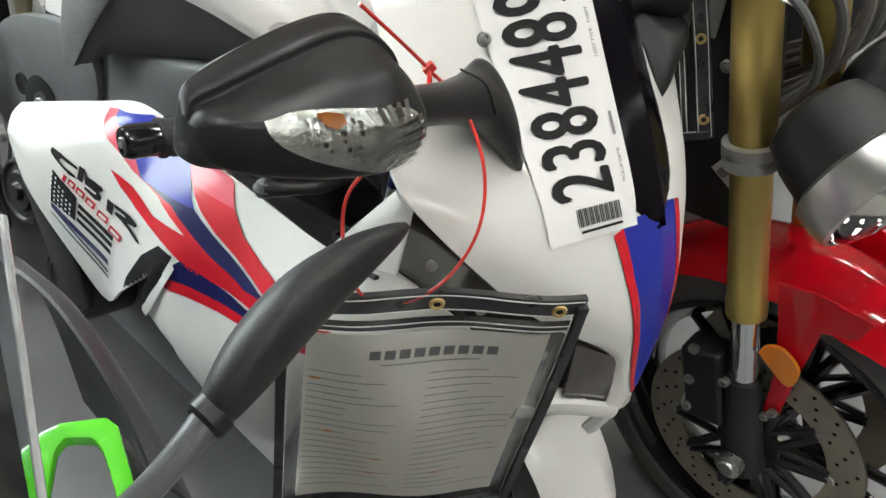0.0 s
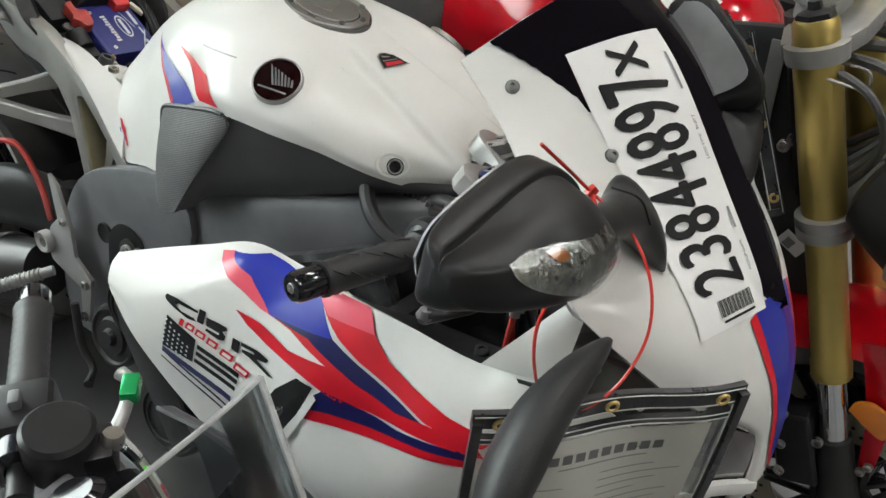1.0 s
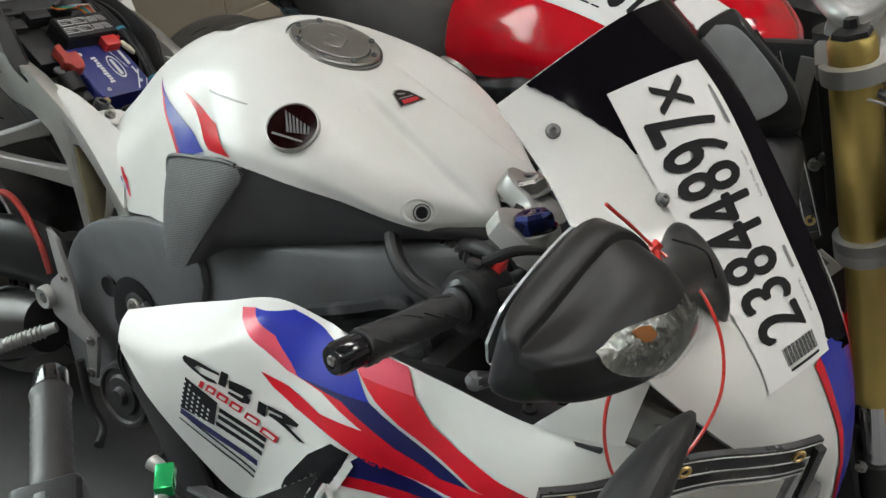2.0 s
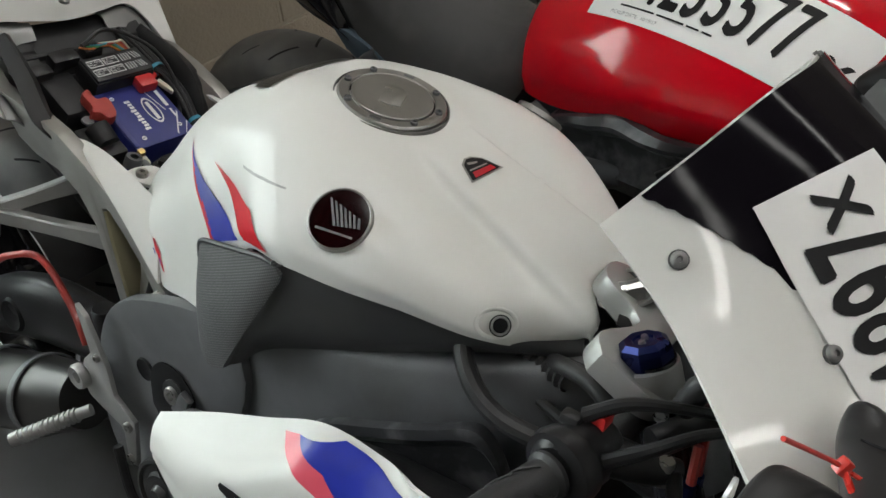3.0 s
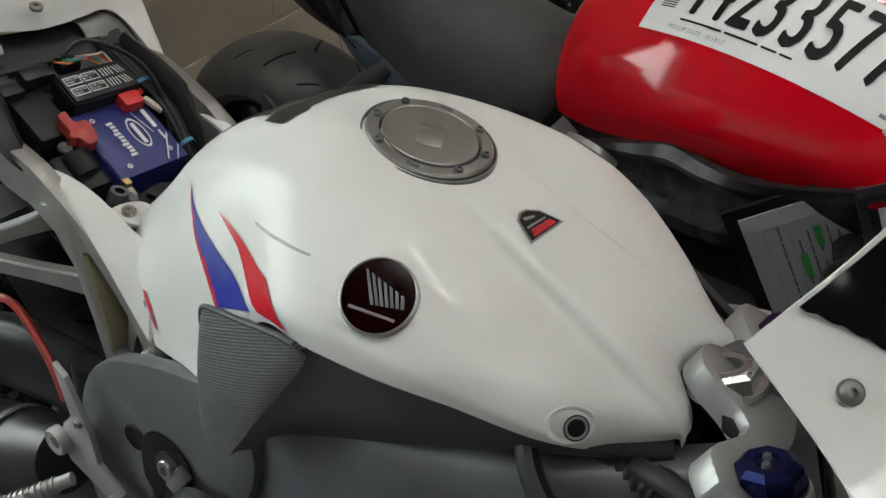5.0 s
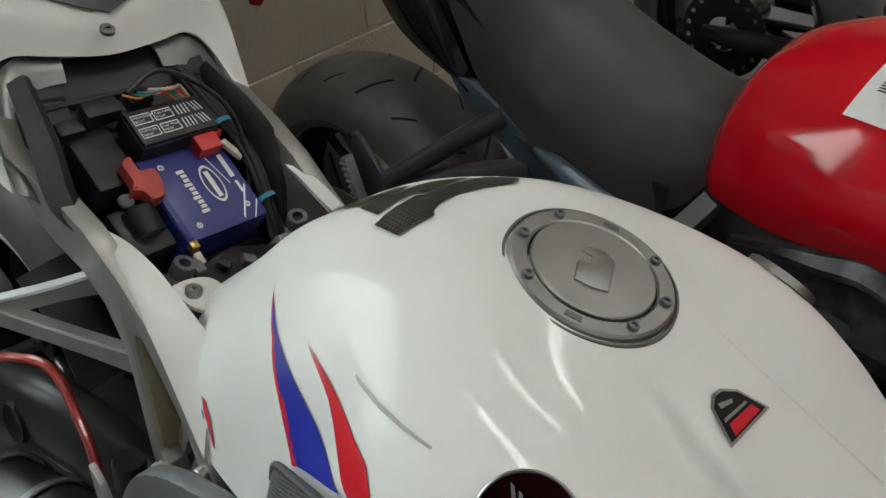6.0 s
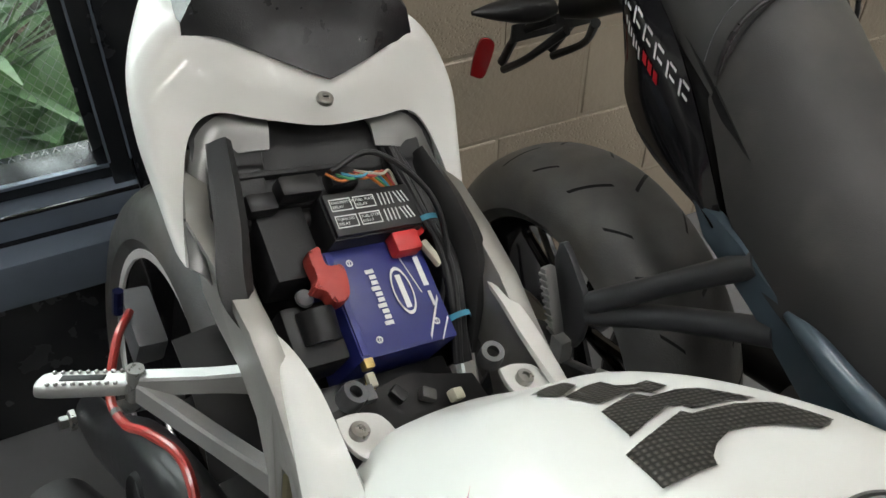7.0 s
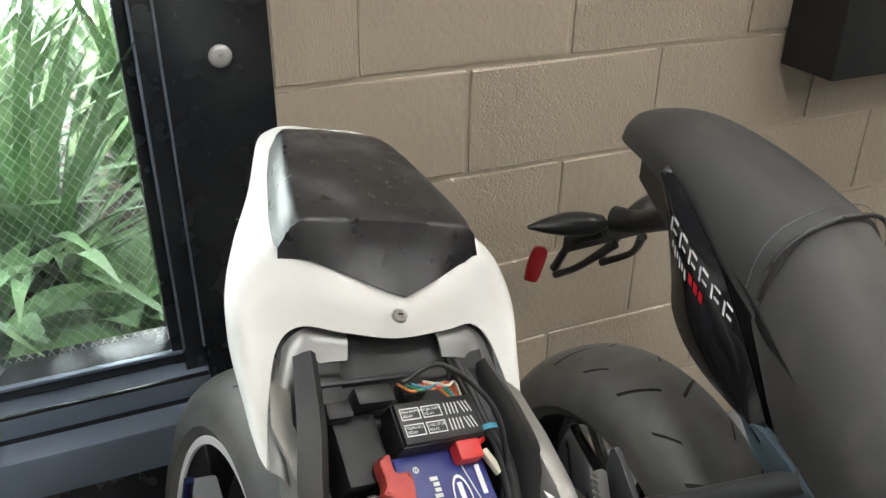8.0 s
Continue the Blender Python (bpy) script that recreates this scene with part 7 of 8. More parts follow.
def build_red_seat():
    S = []
    for x, zc, w, th in ((-.100, 1.022, .03, .02), (-.082, 1.038, .062, .038), (.0, 1.054, .086, .060), (.125, 1.038, .106, .080), (.246, 1.004, .119, .105)):
        S.append((x, zc, w, th))
    def cushion(st, nm, lab):
        secs = []
        for x, zc, w, th in st:
            sec = []
            for j in range(13):
                s = -1 + j / 6
                sec.append((x, w * (s if abs(s) < .9 else math.copysign(.93, s)) * (1 if abs(s) < 1 else 1.0), zc - th * abs(s) ** 3.2))
            secs.append(sec)
        return part(nm, thicken(loft(secs, 36, 37), .012), M_SEATGREY, red, lab)
    cushion(S, "passenger_seat", "charcoal passenger seat")
    T = [(.243, .999, .119, .105), (.275, .980, .124, .135), (.33, .936, .133, .160), (.42, .876, .144, .150), (.55, .838, .142, .13), (.62, .842, .108, .12), (.655, .87, .078, .09)]
    cushion(T, "rider_seat", "charcoal stitched rider seat")
    seam = [(.246, .112, .925), (.246, .107, .955), (.246, .092, .981), (.246, .060, .998), (.246, 0, 1.006)]
    part("seat_strap", tube([(x, -y, z) for x, y, z in seam] + [(x, y, z) for x, y, z in seam[-2::-1]], .0032, 8), M_VINYL, red)
    part("seat_stitching", tube([(x - .020, -y * .99, z + .006) for x, y, z in seam] + [(x - .020, y * .99, z + .006) for x, y, z in seam[-2::-1]], .0007, 6), M_FRAME, red)
    rows = []
    for i in range(30):
        x = -.05 + .66 * i / 29
        zt = float(np.interp(x, [-.05, .1, .24, .33, .42, .61], [.99, .985, .915, .845, .79, .75]))
        zb = float(np.interp(x, [-.05, .1, .2, .31, .61], [.95, .91, .82, .75, .68]))
        w = float(np.interp(x, [-.05, .1, .25, .61], [.045, .092, .110, .110]))
        rows.append([(x, -w, zb), (x, -w, zt), (x, w, zt), (x, w, zb)])
    part("seat_base", skin(rows, True, True), M_PLASTIC, red, "black plastic seat base")
    # tail unit, side panels with script bars
    for k in (-1, 1):
        a = [(.044, .085, 1.014), (.076, .092, 1.002), (.108, .098, .984), (.172, .110, .945), (.225, .116, .892), (.265, .119, .842), (.312, .121, .775)]
        b = [(.048, .088, .990), (.060, .092, .966), (.082, .102, .930), (.106, .110, .886), (.126, .114, .834), (.186, .116, .790), (.309, .121, .762)]
        ra, rb = cr(a, 26), cr(b, 26)
        rows = [[(p[0], k * (p[1] + .012 * math.sin(math.pi * s)), p[2]) for s, p in ((s, ra[i] * (1 - s) + rb[i] * s) for s in [j / 8 for j in range(9)])] for i in range(26)]
        pan = part("tail_panel", thicken(skin(rows), .004), M_GLOSSBLACK, red, "gloss black tail panel with white and red script")
        tree = tree_of(pan)
        mm = axes((0, k * .4, 0), (1, 0, 0), (0, 0, 1))
        def dash(x, z, w, h, mat):
            b2 = lay_on(flat([(x, z), (x + w, z - w * .55), (x + w + h * .25, z - w * .55 - h), (x + h * .25, z - h)], .008), mm, tree, (0, -k, 0), .0014)
            if len(b2.faces):
                part("script_bar", b2, mat, pan)
            else:
                b2.free()
        for i in range(6):
            dash(.092 + .0225 * i, .966 - .0125 * i, .0034, .017, M_LABELWHITE)
            dash(.096 + .0225 * i, .966 - .0125 * i, .011, .0035, M_LABELWHITE)
            dash(.1005 + .0225 * i, .953 - .0125 * i, .009, .0035, M_LABELWHITE)
        for i in range(6):
            dash(.104 + .0068 * i, .939 - .0048 * i, .0036, .009 + .004 * (i % 2), M_LABELWHITE)
        for i in range(3):
            dash(.147 + .0112 * i, .914 - .0070 * i, .0075, .012, M_RED)
        # painted subframe tubes, footrest hanger
        side = [(.268, .788), (.310, .784), (.352, .770), (.442, .731), (.56, .685), (.66, .63), (.66, .55), (.58, .578), (.489, .638), (.389, .702), (.30, .748)]
        part("subframe_plate", prism(side, .016, .005, axes((0, -.116 if k < 0 else .132, 0), (1, 0, 0), (0, 0, 1))), M_BLUEGREY, red, "blue-grey painted subframe side")
        part("subframe_tube", tube([(.430, k * .134, .735), (.470, k * .142, .735), (.52, k * .145, .722), (.60, k * .14, .70)], [.004, .012, .015, .016], 14), M_BLUEGREY, red)
        hg = part("peg_hanger", tube([(.370, k * .120, .755), (.300, k * .160, .690), (.215, k * .200, .606)], [.017, .015, .016], 12), M_DARKGREY, red, "dark grey passenger peg hanger")
        part("hanger_arm", tube([(.420, k * .120, .690), (.310, k * .160, .640), (.215, k * .200, .588)], [.018, .016, .016], 12), M_DARKGREY, hg)
        plate = [(.143, .630), (.147, .662), (.155, .669), (.168, .660), (.205, .622), (.222, .596), (.214, .540), (.206, .519), (.188, .514), (.168, .538), (.152, .590)]
        part("hanger_plate", prism(plate, .010, .003, axes((0, k * .200 if k < 0 else .210, 0), (1, 0, 0), (0, 0, 1))), M_DARKGREY, hg)
        part("plate_slot", prism([(.172, .610), (.186, .618), (.192, .560), (.182, .545)], .0008, 0, axes((0, -.2006 if k < 0 else .2108, 0), (1, 0, 0), (0, 0, 1))), M_INK, hg)
        pm = axes((.168, k * .226, .586), (-.043, 0, .109), (0, 1, 0))
        peg = part("passenger_peg", box(.098, .018, .014, .004, pm), M_CAST, red, "silver folded footpeg")
        for i in range(9):
            part("peg_rib", box(.004, .020, .003, .001, pm @ pose(-.040 + .010 * i, 0, .0075)), M_CAST, peg)
            part("peg_rib", box(.004, .003, .015, .001, pm @ pose(-.040 + .010 * i, .0095 * k, 0)), M_CAST, peg)
        part("peg_clevis", box(.026, .022, .040, .005, pose(.188, k * .216, .510)), M_CAST, hg)
        rod_line = [Vector((.180, k * .206, .474)), Vector((.240, k * .190, .490)), Vector((.300, k * .170, .508)), Vector((.42, k * .15, .53))]
        part("control_rod", tube(rod_line, .0055, 8), M_RUBBER, hg)
        part("rod_ferrule", rod(rod_line[1], rod_line[1].lerp(rod_line[2], .25), .008, 12), M_CAST, hg)
        part("rod_ferrule", rod(rod_line[2], rod_line[2].lerp(rod_line[3], .12), .008, 12), M_CAST, hg)
    # plate holder with lamp arms
    arm = part("plate_holder", tube([(.06, 0, .93), (-.03, .005, .885), (-.10, .012, .845), (-.14, .0, .835)], [.022, .020, .019, .022], 14), M_MATTE, red, "black tail tidy with indicators")
    for k in (-1, 1):
        q0 = Vector((-.135, 0, .838))
        part("indicator", loft([[q + Vector((math.cos(t) * a, 0, math.sin(t) * b)) for t in [i * math.tau / 12 for i in range(12)]] for q, a, b in ((q0 + Vector((0, k * .03, 0)), .014, .012), (q0 + Vector((-.002, k * .055, .002)), .022, .018), (q0 + Vector((-.008, k * .085, .004)), .024, .019), (q0 + Vector((-.016, k * .125, .006)), .015, .012), (q0 + Vector((-.022, k * .157, .008)), .003, .003))], 18, 20, True, True), M_PLASTIC, arm, "slim black indicator")
    for y in (-.055, .055):
        part("plate_arm", tube([(-.125, y * .6, .825), (-.175, y, .785), (-.222, y * .9, .715)], [.009, .007, .008], 10), M_MATTE, arm)
        part("plate_arm", tube([(-.10, y * .5, .815), (-.15, y, .755), (-.215, y * .9, .705)], [.008, .006, .007], 10), M_MATTE, arm)
    part("plate_bracket", prism([(-.085, -.012), (.085, -.012), (.075, .014), (-.075, .014)], .005, .001, axes((-.165, .0, .792), (0, 1, 0), (-.5, 0, 1))), M_MATTE, arm)
    part("reflector", prism([(float(q[0]), float(q[1])) for q in cr([(-.013, -.040), (.013, -.040), (.017, 0), (.013, .040), (-.013, .040), (-.017, 0), (-.013, -.040)], 25)[:-1]], .008, .002, axes((-.232, -.084, .727), (.35, .9, -.25), (.15, .5, 1)) @ Matrix.Diagonal((.85, .78, 1, 1))), M_REFLRED, arm, "red rear reflector")


build_red_seat()
wheel("rear", red, (.02, -.02, .318), .318, .19, .222, None, 5)
wheel("front", red, (1.60, -.147, .322), .322, .125, .24, None, 5)


def build_red_front():
    """The steered front end, drawn with its axle at (1.43, 0, .30) and then set in place."""
    made = []
    shift = Matrix.Translation((.17, -.147, .022))

    def fp(name, bm, mat, parent=None, label=""):
        ob = part(name, bm, mat, parent or red, label)
        if parent is None:
            ob.matrix_local = shift
        made.append(ob)
        return ob
    rake = Vector((-.358, 0, .934))
    base = Vector((1.43, 0, .30))
    for k in (-1, 1):
        o = base + Vector((0, k * .098, 0))
        f = fp("fork_leg", lathe([(.0250, .266), (.0285, .268), (.0290, .292), (.0268, .296), (.0262, .40), (.0268, .50), (.0285, .515), (.0290, .60), (.0290, .745), (.0270, .755), (.0270, .790), (.024, .796), (0, .797)], 40, along(o, rake)), M_GOLD, None, "gold anodised upside-down fork leg")
        fp("fork_slider", rod(o + rake * .13, o + rake * .272, .0205, 24), M_CHROME, f)
        fp("fork_foot", tube([o + Vector((.012, 0, -.025)), o + rake * .06, o + rake * .150], [.034, .030, .026], 18), M_MATTE, f)
        fp("fork_top", lathe([(0, .020), (.008, .020), (.009, .010), (.014, .009), (.022, .006), (.0235, 0)], 6, along(o + rake * .796, rake)), M_PLASTIC, f)
        fp("lower_clamp", lathe([(.0285, 0), (.0365, .002), (.0375, .016), (.0365, .018), (.0375, .020), (.0375, .034), (.0285, .036)], 36, along(o + rake * .500, rake), True), M_CAST, None, "silver lower fork clamp")
        fp("upper_clamp", lathe([(.0290, 0), (.0370, .002), (.0380, .024), (.0290, .026)], 36, along(o + rake * .742, rake), True), M_CAST, None, "silver upper fork clamp")
        dm = Matrix.Translation((1.43, k * .070, .30)) @ Matrix.Rotation(math.pi / 2, 4, "X")
        fp("brake_disc", lathe([(.122, -.0025), (.178, -.0025), (.178, .0025), (.122, .0025)], 64, dm, True), M_DISC, None, "drilled steel brake disc")
        hub = fp("disc_carrier", lathe([(.03, -.003), (.050, -.004), (.050, .004), (.03, .003)], 30, Matrix.Translation((1.43, k * .076, .30)) @ Matrix.Rotation(math.pi / 2, 4, "X"), True), M_MATTE)
        for i in range(10):
            a = i * math.tau / 10
            fp("carrier_arm", rod((1.43 + .047 * math.cos(a), k * .074, .30 + .047 * math.sin(a)), (1.43 + .126 * math.cos(a + .3), k * .072, .30 + .126 * math.sin(a + .3)), .0075, 6), M_MATTE, hub)
            fp("carrier_arm", rod((1.43 + .047 * math.cos(a), k * .074, .30 + .047 * math.sin(a)), (1.43 + .126 * math.cos(a - .25), k * .072, .30 + .126 * math.sin(a - .25)), .0065, 6), M_MATTE, hub)
            fp("disc_rivet", lathe([(0, .004), (.007, .003), (.009, 0)], 12, along((1.43 + .127 * math.cos(a + .3), k * .0745, .30 + .127 * math.sin(a + .3)), (0, k, 0))), M_STEEL, hub)
        for i in range(66):
            a = i * math.tau / 66
            rr = (.138, .152, .166)[i % 3]
            fp("disc_hole", lathe([(0, .0004), (.0030, .0004), (.0034, 0)], 8, along((1.43 + rr * math.cos(a), k * .0727, .30 + rr * math.sin(a)), (0, k, 0))), M_INK, hub)
        fp("brake_caliper", box(.065, .055, .14, .014, pose(1.335, k * .100, .395, 0, -24, 0), 3), M_PLASTIC, None, "black front brake caliper")
        for x, z in ((1.30, .46), (1.315, .40), (1.33, .345), (1.36, .44)):
            b = bolt("caliper_bolt", (x, k * .129, z), (0, k, 0), .008, red)
            b.matrix_local = shift
    fp("axle", lathe([(0, .014), (.012, .014), (.014, .01), (.02, .008), (.022, -.25)], 20, along((1.43, -.135, .30), (0, -1, 0))), M_STEEL)
    fp("clamp_bridge", prism([(-.035, -.11), (.03, -.11), (.04, 0), (.03, .11), (-.035, .11), (-.02, 0)], .028, .004, axes(base + rake * .504, (.934, 0, .358), (0, 1, 0))), M_CAST)
    fp("steering_stem", rod(base + rake * .50 + Vector((-.045, 0, 0)), base + rake * .76 + Vector((-.045, 0, 0)), .03, 18), M_MATTE)
    # fender with side legs and reflectors
    rows = []
    for i in range(28):
        a = radians(70 + 84 * i / 27)
        tip = 1 - .25 * max(0, 1 - i / 5)
        rows.append([(1.43 + math.cos(a) * (.348 - .012 * s * s), .090 * s * tip, .30 + math.sin(a) * (.346 - .052 * abs(s) ** 2.4)) for s in [-1 + j / 8 for j in range(17)]])
    fen = fp("front_fender", thicken(skin(rows), .003), M_REDPAINT, None, "glossy red front fender with side legs")
    for k in (-1, 1):
        fp("fender_leg", prism([(1.350, .625), (1.40, .645), (1.475, .652), (1.470, .615), (1.430, .592), (1.437, .490), (1.444, .416), (1.432, .395), (1.424, .400), (1.405, .49), (1.380, .556)], .004, .001, axes((0, k * .092 if k < 0 else .096, 0), (1, 0, 0), (0, 0, 1))), M_REDPAINT, fen)
        fp("fork_reflector", prism([(float(q[0]), float(q[1])) for q in cr([(-.030, -.012), (.026, -.018), (.033, .0), (.018, .022), (-.014, .026), (-.032, .008), (-.030, -.012)], 25)[:-1]], .007, .002, axes((1.408, k * .104 if k < 0 else .111, .512), (1, 0, -.35), (.35, 0, 1))), M_ORANGE, fen, "orange side reflector")
        for x, z in ((1.436, .418), (1.430, .402), (1.412, .512)):
            bolt("leg_bolt", (x, k * .104, z), (0, k, 0), .007, fen)
    # twin round headlamps in black bodies
    for k in (-1, 1):
        hm = along((1.305, k * .088, .855), (1, -.30, -.22))
        h = fp("headlamp", lathe([(0, -.030), (.040, -.028), (.062, -.016), (.072, .015), (.078, .065)], 44, hm), M_MATTE, None, "black round headlamp with a chrome rim")
        fp("chrome_rim", lathe([(.078, .060), (.086, .066), (.0875, .095), (.083, .112), (.078, .114)], 44, hm), M_ALU, h)
        fp("bowl", lathe([(.078, .108), (.060, .075), (.030, .055), (.012, .050), (0, .050)], 44, hm), M_CHROME, h)
        fp("lens", lathe([(0, .132), (.04, .129), (.066, .121), (.079, .110)], 44, hm), M_LENS, h, "clear round lens")
    fp("upper_yoke", prism([(-.04, -.11), (.03, -.11), (.045, -.05), (.045, .05), (.03, .11), (-.04, .11), (-.06, .04), (-.06, -.04)], .022, .004, axes(base + rake * .746, (.934, 0, .358), (0, 1, 0))), M_CAST)
    fp("bar_clamp", box(.05, .10, .045, .008, pose(1.13, 0, 1.035)), M_CAST)
    fp("handlebar", tube([(1.06, .0, 1.06), (1.13, -.08, 1.055), (1.15, .02, 1.055), (1.13, .12, 1.06), (1.09, .26, 1.08), (1.03, .40, 1.075)], .012, 12), M_CAST)
    for k in (1,):
        fp("grip", rod((1.07, k * .26, 1.08), (1.025, k * .38, 1.075), .0175, 18), M_GRIP)
    fp("wire_loop", tube([(1.19, -.10, 1.00), (1.225, -.11, 1.005), (1.228, -.115, .985), (1.18, -.12, .985)], .002, 6), M_STEEL)
    for i in range(8):
        q = .035 * i
        fp("hose", tube([(1.16, -.09 + q, .99), (1.24 + .01 * (i % 3), -.12 + 1.3 * q, .98 + .012 * (i % 4)), (1.27, -.09 + q, .90), (1.22 - .01 * i, -.07 + q, .78)], .0055 + .0012 * (i % 3), 8), M_RUBBER)


def build_red_body():
    part("radiator", box(.05, .30, .34, .01, pose(1.27, -.06, .58, 0, -16, 0)), M_MATTE, red)
    part("engine", box(.50, .36, .38, .05, pose(.86, 0, .46), 3), M_MATTE, red, "dark engine block")
    part("side_cover", box(.16, .02, .42, .008, pose(1.30, -.150, .80, 0, -14, 0)), M_MATTE, red)
    part("cover_strip", box(.022, .004, .12, .002, pose(1.27, -.163, .93, 0, -5, 0)), M_CAST, red)
    for x, z in ((1.30, .955), (1.315, .845), (1.325, .86)):
        bolt("cover_bolt", (x, -.163, z), (0, -1, 0), .009, red)
    part("sticker", box(.040, .003, .026, 0, pose(1.375, -.166, .70, 0, 25, 0)), M_PAPER, red)
    part("sticker_print", box(.014, .001, .016, 0, pose(1.37, -.1685, .70, 0, 25, 0)), M_GREYINK, red)
    for k in (-1, 1):
        part("swingarm", tube([(.62, k * .12, .42), (.40, k * .13, .41), (.16, k * .135 - .02, .37), (.0, k * .135 - .03, .335)], [.045, .040, .034, .030], 16), M_MATTE, red)
    part("rear_disc", lathe([(.05, -.002), (.11, -.002), (.11, .002), (.05, .002)], 48, Matrix.Translation((.02, -.13, .318)) @ Matrix.Rotation(math.pi / 2, 4, "X"), True), M_DISC, red)
    cal = part("rear_caliper", box(.09, .045, .06, .012, pose(.075, -.150, .385, 0, -30, 0)), M_MATTE, red, "black rear brake caliper")
    part("caliper_mark", lathe([(.012, 0), (.012, .001), (.016, .001), (.016, 0)], 24, along((.045, -.174, .392), (0, -1, 0.1))), M_LABELWHITE, cal)
    part("axle", rod((.02, -.18, .318), (.02, .12, .318), .013, 14), M_STEEL, red)
    part("paddock_stand", tube([(.02, -.17, .32), (-.04, -.20, .10), (-.05, -.21, .014)], .014, 10), M_GLOSSBLACK, red)
    part("paddock_stand", tube([(.02, .12, .32), (-.04, .15, .10), (-.05, .16, .014)], .014, 10), M_GLOSSBLACK, red)
    part("rim_script", lathe([(.2325, -.062), (.2365, -.0625)], 12, Matrix.Translation((.02, -.02, .318)) @ Matrix.Rotation(math.pi / 2, 4, "X")), M_RED, red)


build_red_body()
build_red_front()


def build_red_sticker():
    st = thing("lot_sticker", RB, "white paper lot sticker with large black digits on red tank", "sticker")
    tl = Vector((.774, -.122, .939))
    ux = Vector((1, -.19, .02)).normalized()
    vy = Vector((.15, .80, .50))
    vy = (vy - ux * vy.dot(ux)).normalized()
    nrm = ux.cross(vy)
    m = Matrix(((ux.x, vy.x, nrm.x, tl.x), (ux.y, vy.y, nrm.y, tl.y), (ux.z, vy.z, nrm.z, tl.z), (0, 0, 0, 1)))

    def lay(bm, name, mat, lift):
        part(name, lay_on(bm, m, RTREE, -nrm, lift), mat, st)
    lay(flat([(0, 0), (.355, 0), (.355, .12), (0, .12)], .01), "paper", M_PAPER, .0014)
    for i, ch in enumerate("44233577"):
        b = bold(letters(ch, .112), .0028)
        b.transform(Matrix.Translation((.040 + .0308 * i, .029, 0)) @ Matrix.Diagonal((.50, 1, 1, 1)))
        fine(b, .010)
        lay(b, "digit", M_INK, .0026)
    b = fine(bold(letters("X", .045), .002), .01)
    b.transform(Matrix.Translation((.312, .030, 0)))
    lay(b, "digit", M_INK, .0026)
    for i in range(20):
        v = .030 + .003 * i
        lay(flat([(.014, v), (.034, v), (.034, v + .0014), (.014, v + .0014)], .02), "barcode_bar", M_INK, .002)
    for u0, u1 in ((.05, .105), (.109, .150), (.154, .172), (.176, .190)):
        lay(flat([(u0, .0180), (u1, .0180), (u1, .0205), (u0, .0205)], .01), "print_bar", M_INK, .0022)
    b = letters("PICKUP DATE:  10/19/17", .0072)
    b.transform(Matrix.Translation((.040, .0065, 0)))
    lay(b, "print_text", M_GREYINK, .0022)
    lay(flat([(.29, .008), (.335, .008), (.335, .012), (.29, .012)], .03), "print_bar", M_GREYINK, .002)


build_red_sticker()


# ---------------------------------------------------------------- rear end of the bike parked beyond
def build_far_bike():
    far = thing("parked_motorcycle", pose(-1.30, 2.10, 0, 0, 0, 3), "black motorcycle parked beyond the red one by the wall", "motorcycle")
    wheel("rear", far, (0, 0, .325), .325, .17, .225, None, 3)
    sp = part("sprocket", lathe([(.045, -.003), (.085, -.003), (.112, -.002), (.116, 0), (.112, .002), (.085, .003), (.045, .003)], 60, along((0, -.115, .325), (0, -1, 0)), True), M_MATTE, far, "drilled black rear sprocket")
    for i in range(18):
        a = i * math.tau / 18
        part("sprocket_hole", lathe([(0, .0012), (.005, .0012), (.006, 0)], 10, along((.098 * math.cos(a), -.119, .325 + .098 * math.sin(a)), (0, -1, 0))), M_STEEL, sp)
    for k in (-1, 1):
        part("swingarm", tube([(-.03, k * .135, .325), (.20, k * .135, .36), (.48, k * .11, .40)], [.022, .030, .034], 14), M_MATTE, far)
    part("axle", rod((0, -.155, .325), (0, .155, .325), .012, 16), M_STEEL, far)
    part("chain_adjuster", box(.05, .02, .045, .006, pose(-.02, -.145, .325)), M_MATTE, far)
    part("silencer", tube([(-.10, -.20, .20), (.15, -.21, .20), (.45, -.19, .24), (.62, -.12, .28)], [.052, .056, .05, .025], 24), M_EXHAUST, far, "dull metal silencer")
    part("engine", box(.5, .34, .36, .05, pose(.80, 0, .45), 3), M_MATTE, far)
    part("frame_rail", tube([(.10, -.11, .62), (.40, -.12, .60), (.70, -.10, .66)], .018, 12), M_PLASTIC, far)


build_far_bike()


# ---------------------------------------------------------------- green bike in front
GB = pose(-0.15, -0.15, 0, 0, 0, 7)
green = thing("green_motorcycle", GB, "lime green sports motorcycle with a clear screen and dark panels", "motorcycle")


def gpart(name, bm, mat, parent=None, label="", **kw):
    ob = part(name, bm, mat, parent or green, label, **kw)
    if parent is None:
        ob.matrix_parent_inverse = GB.inverted()
    return ob


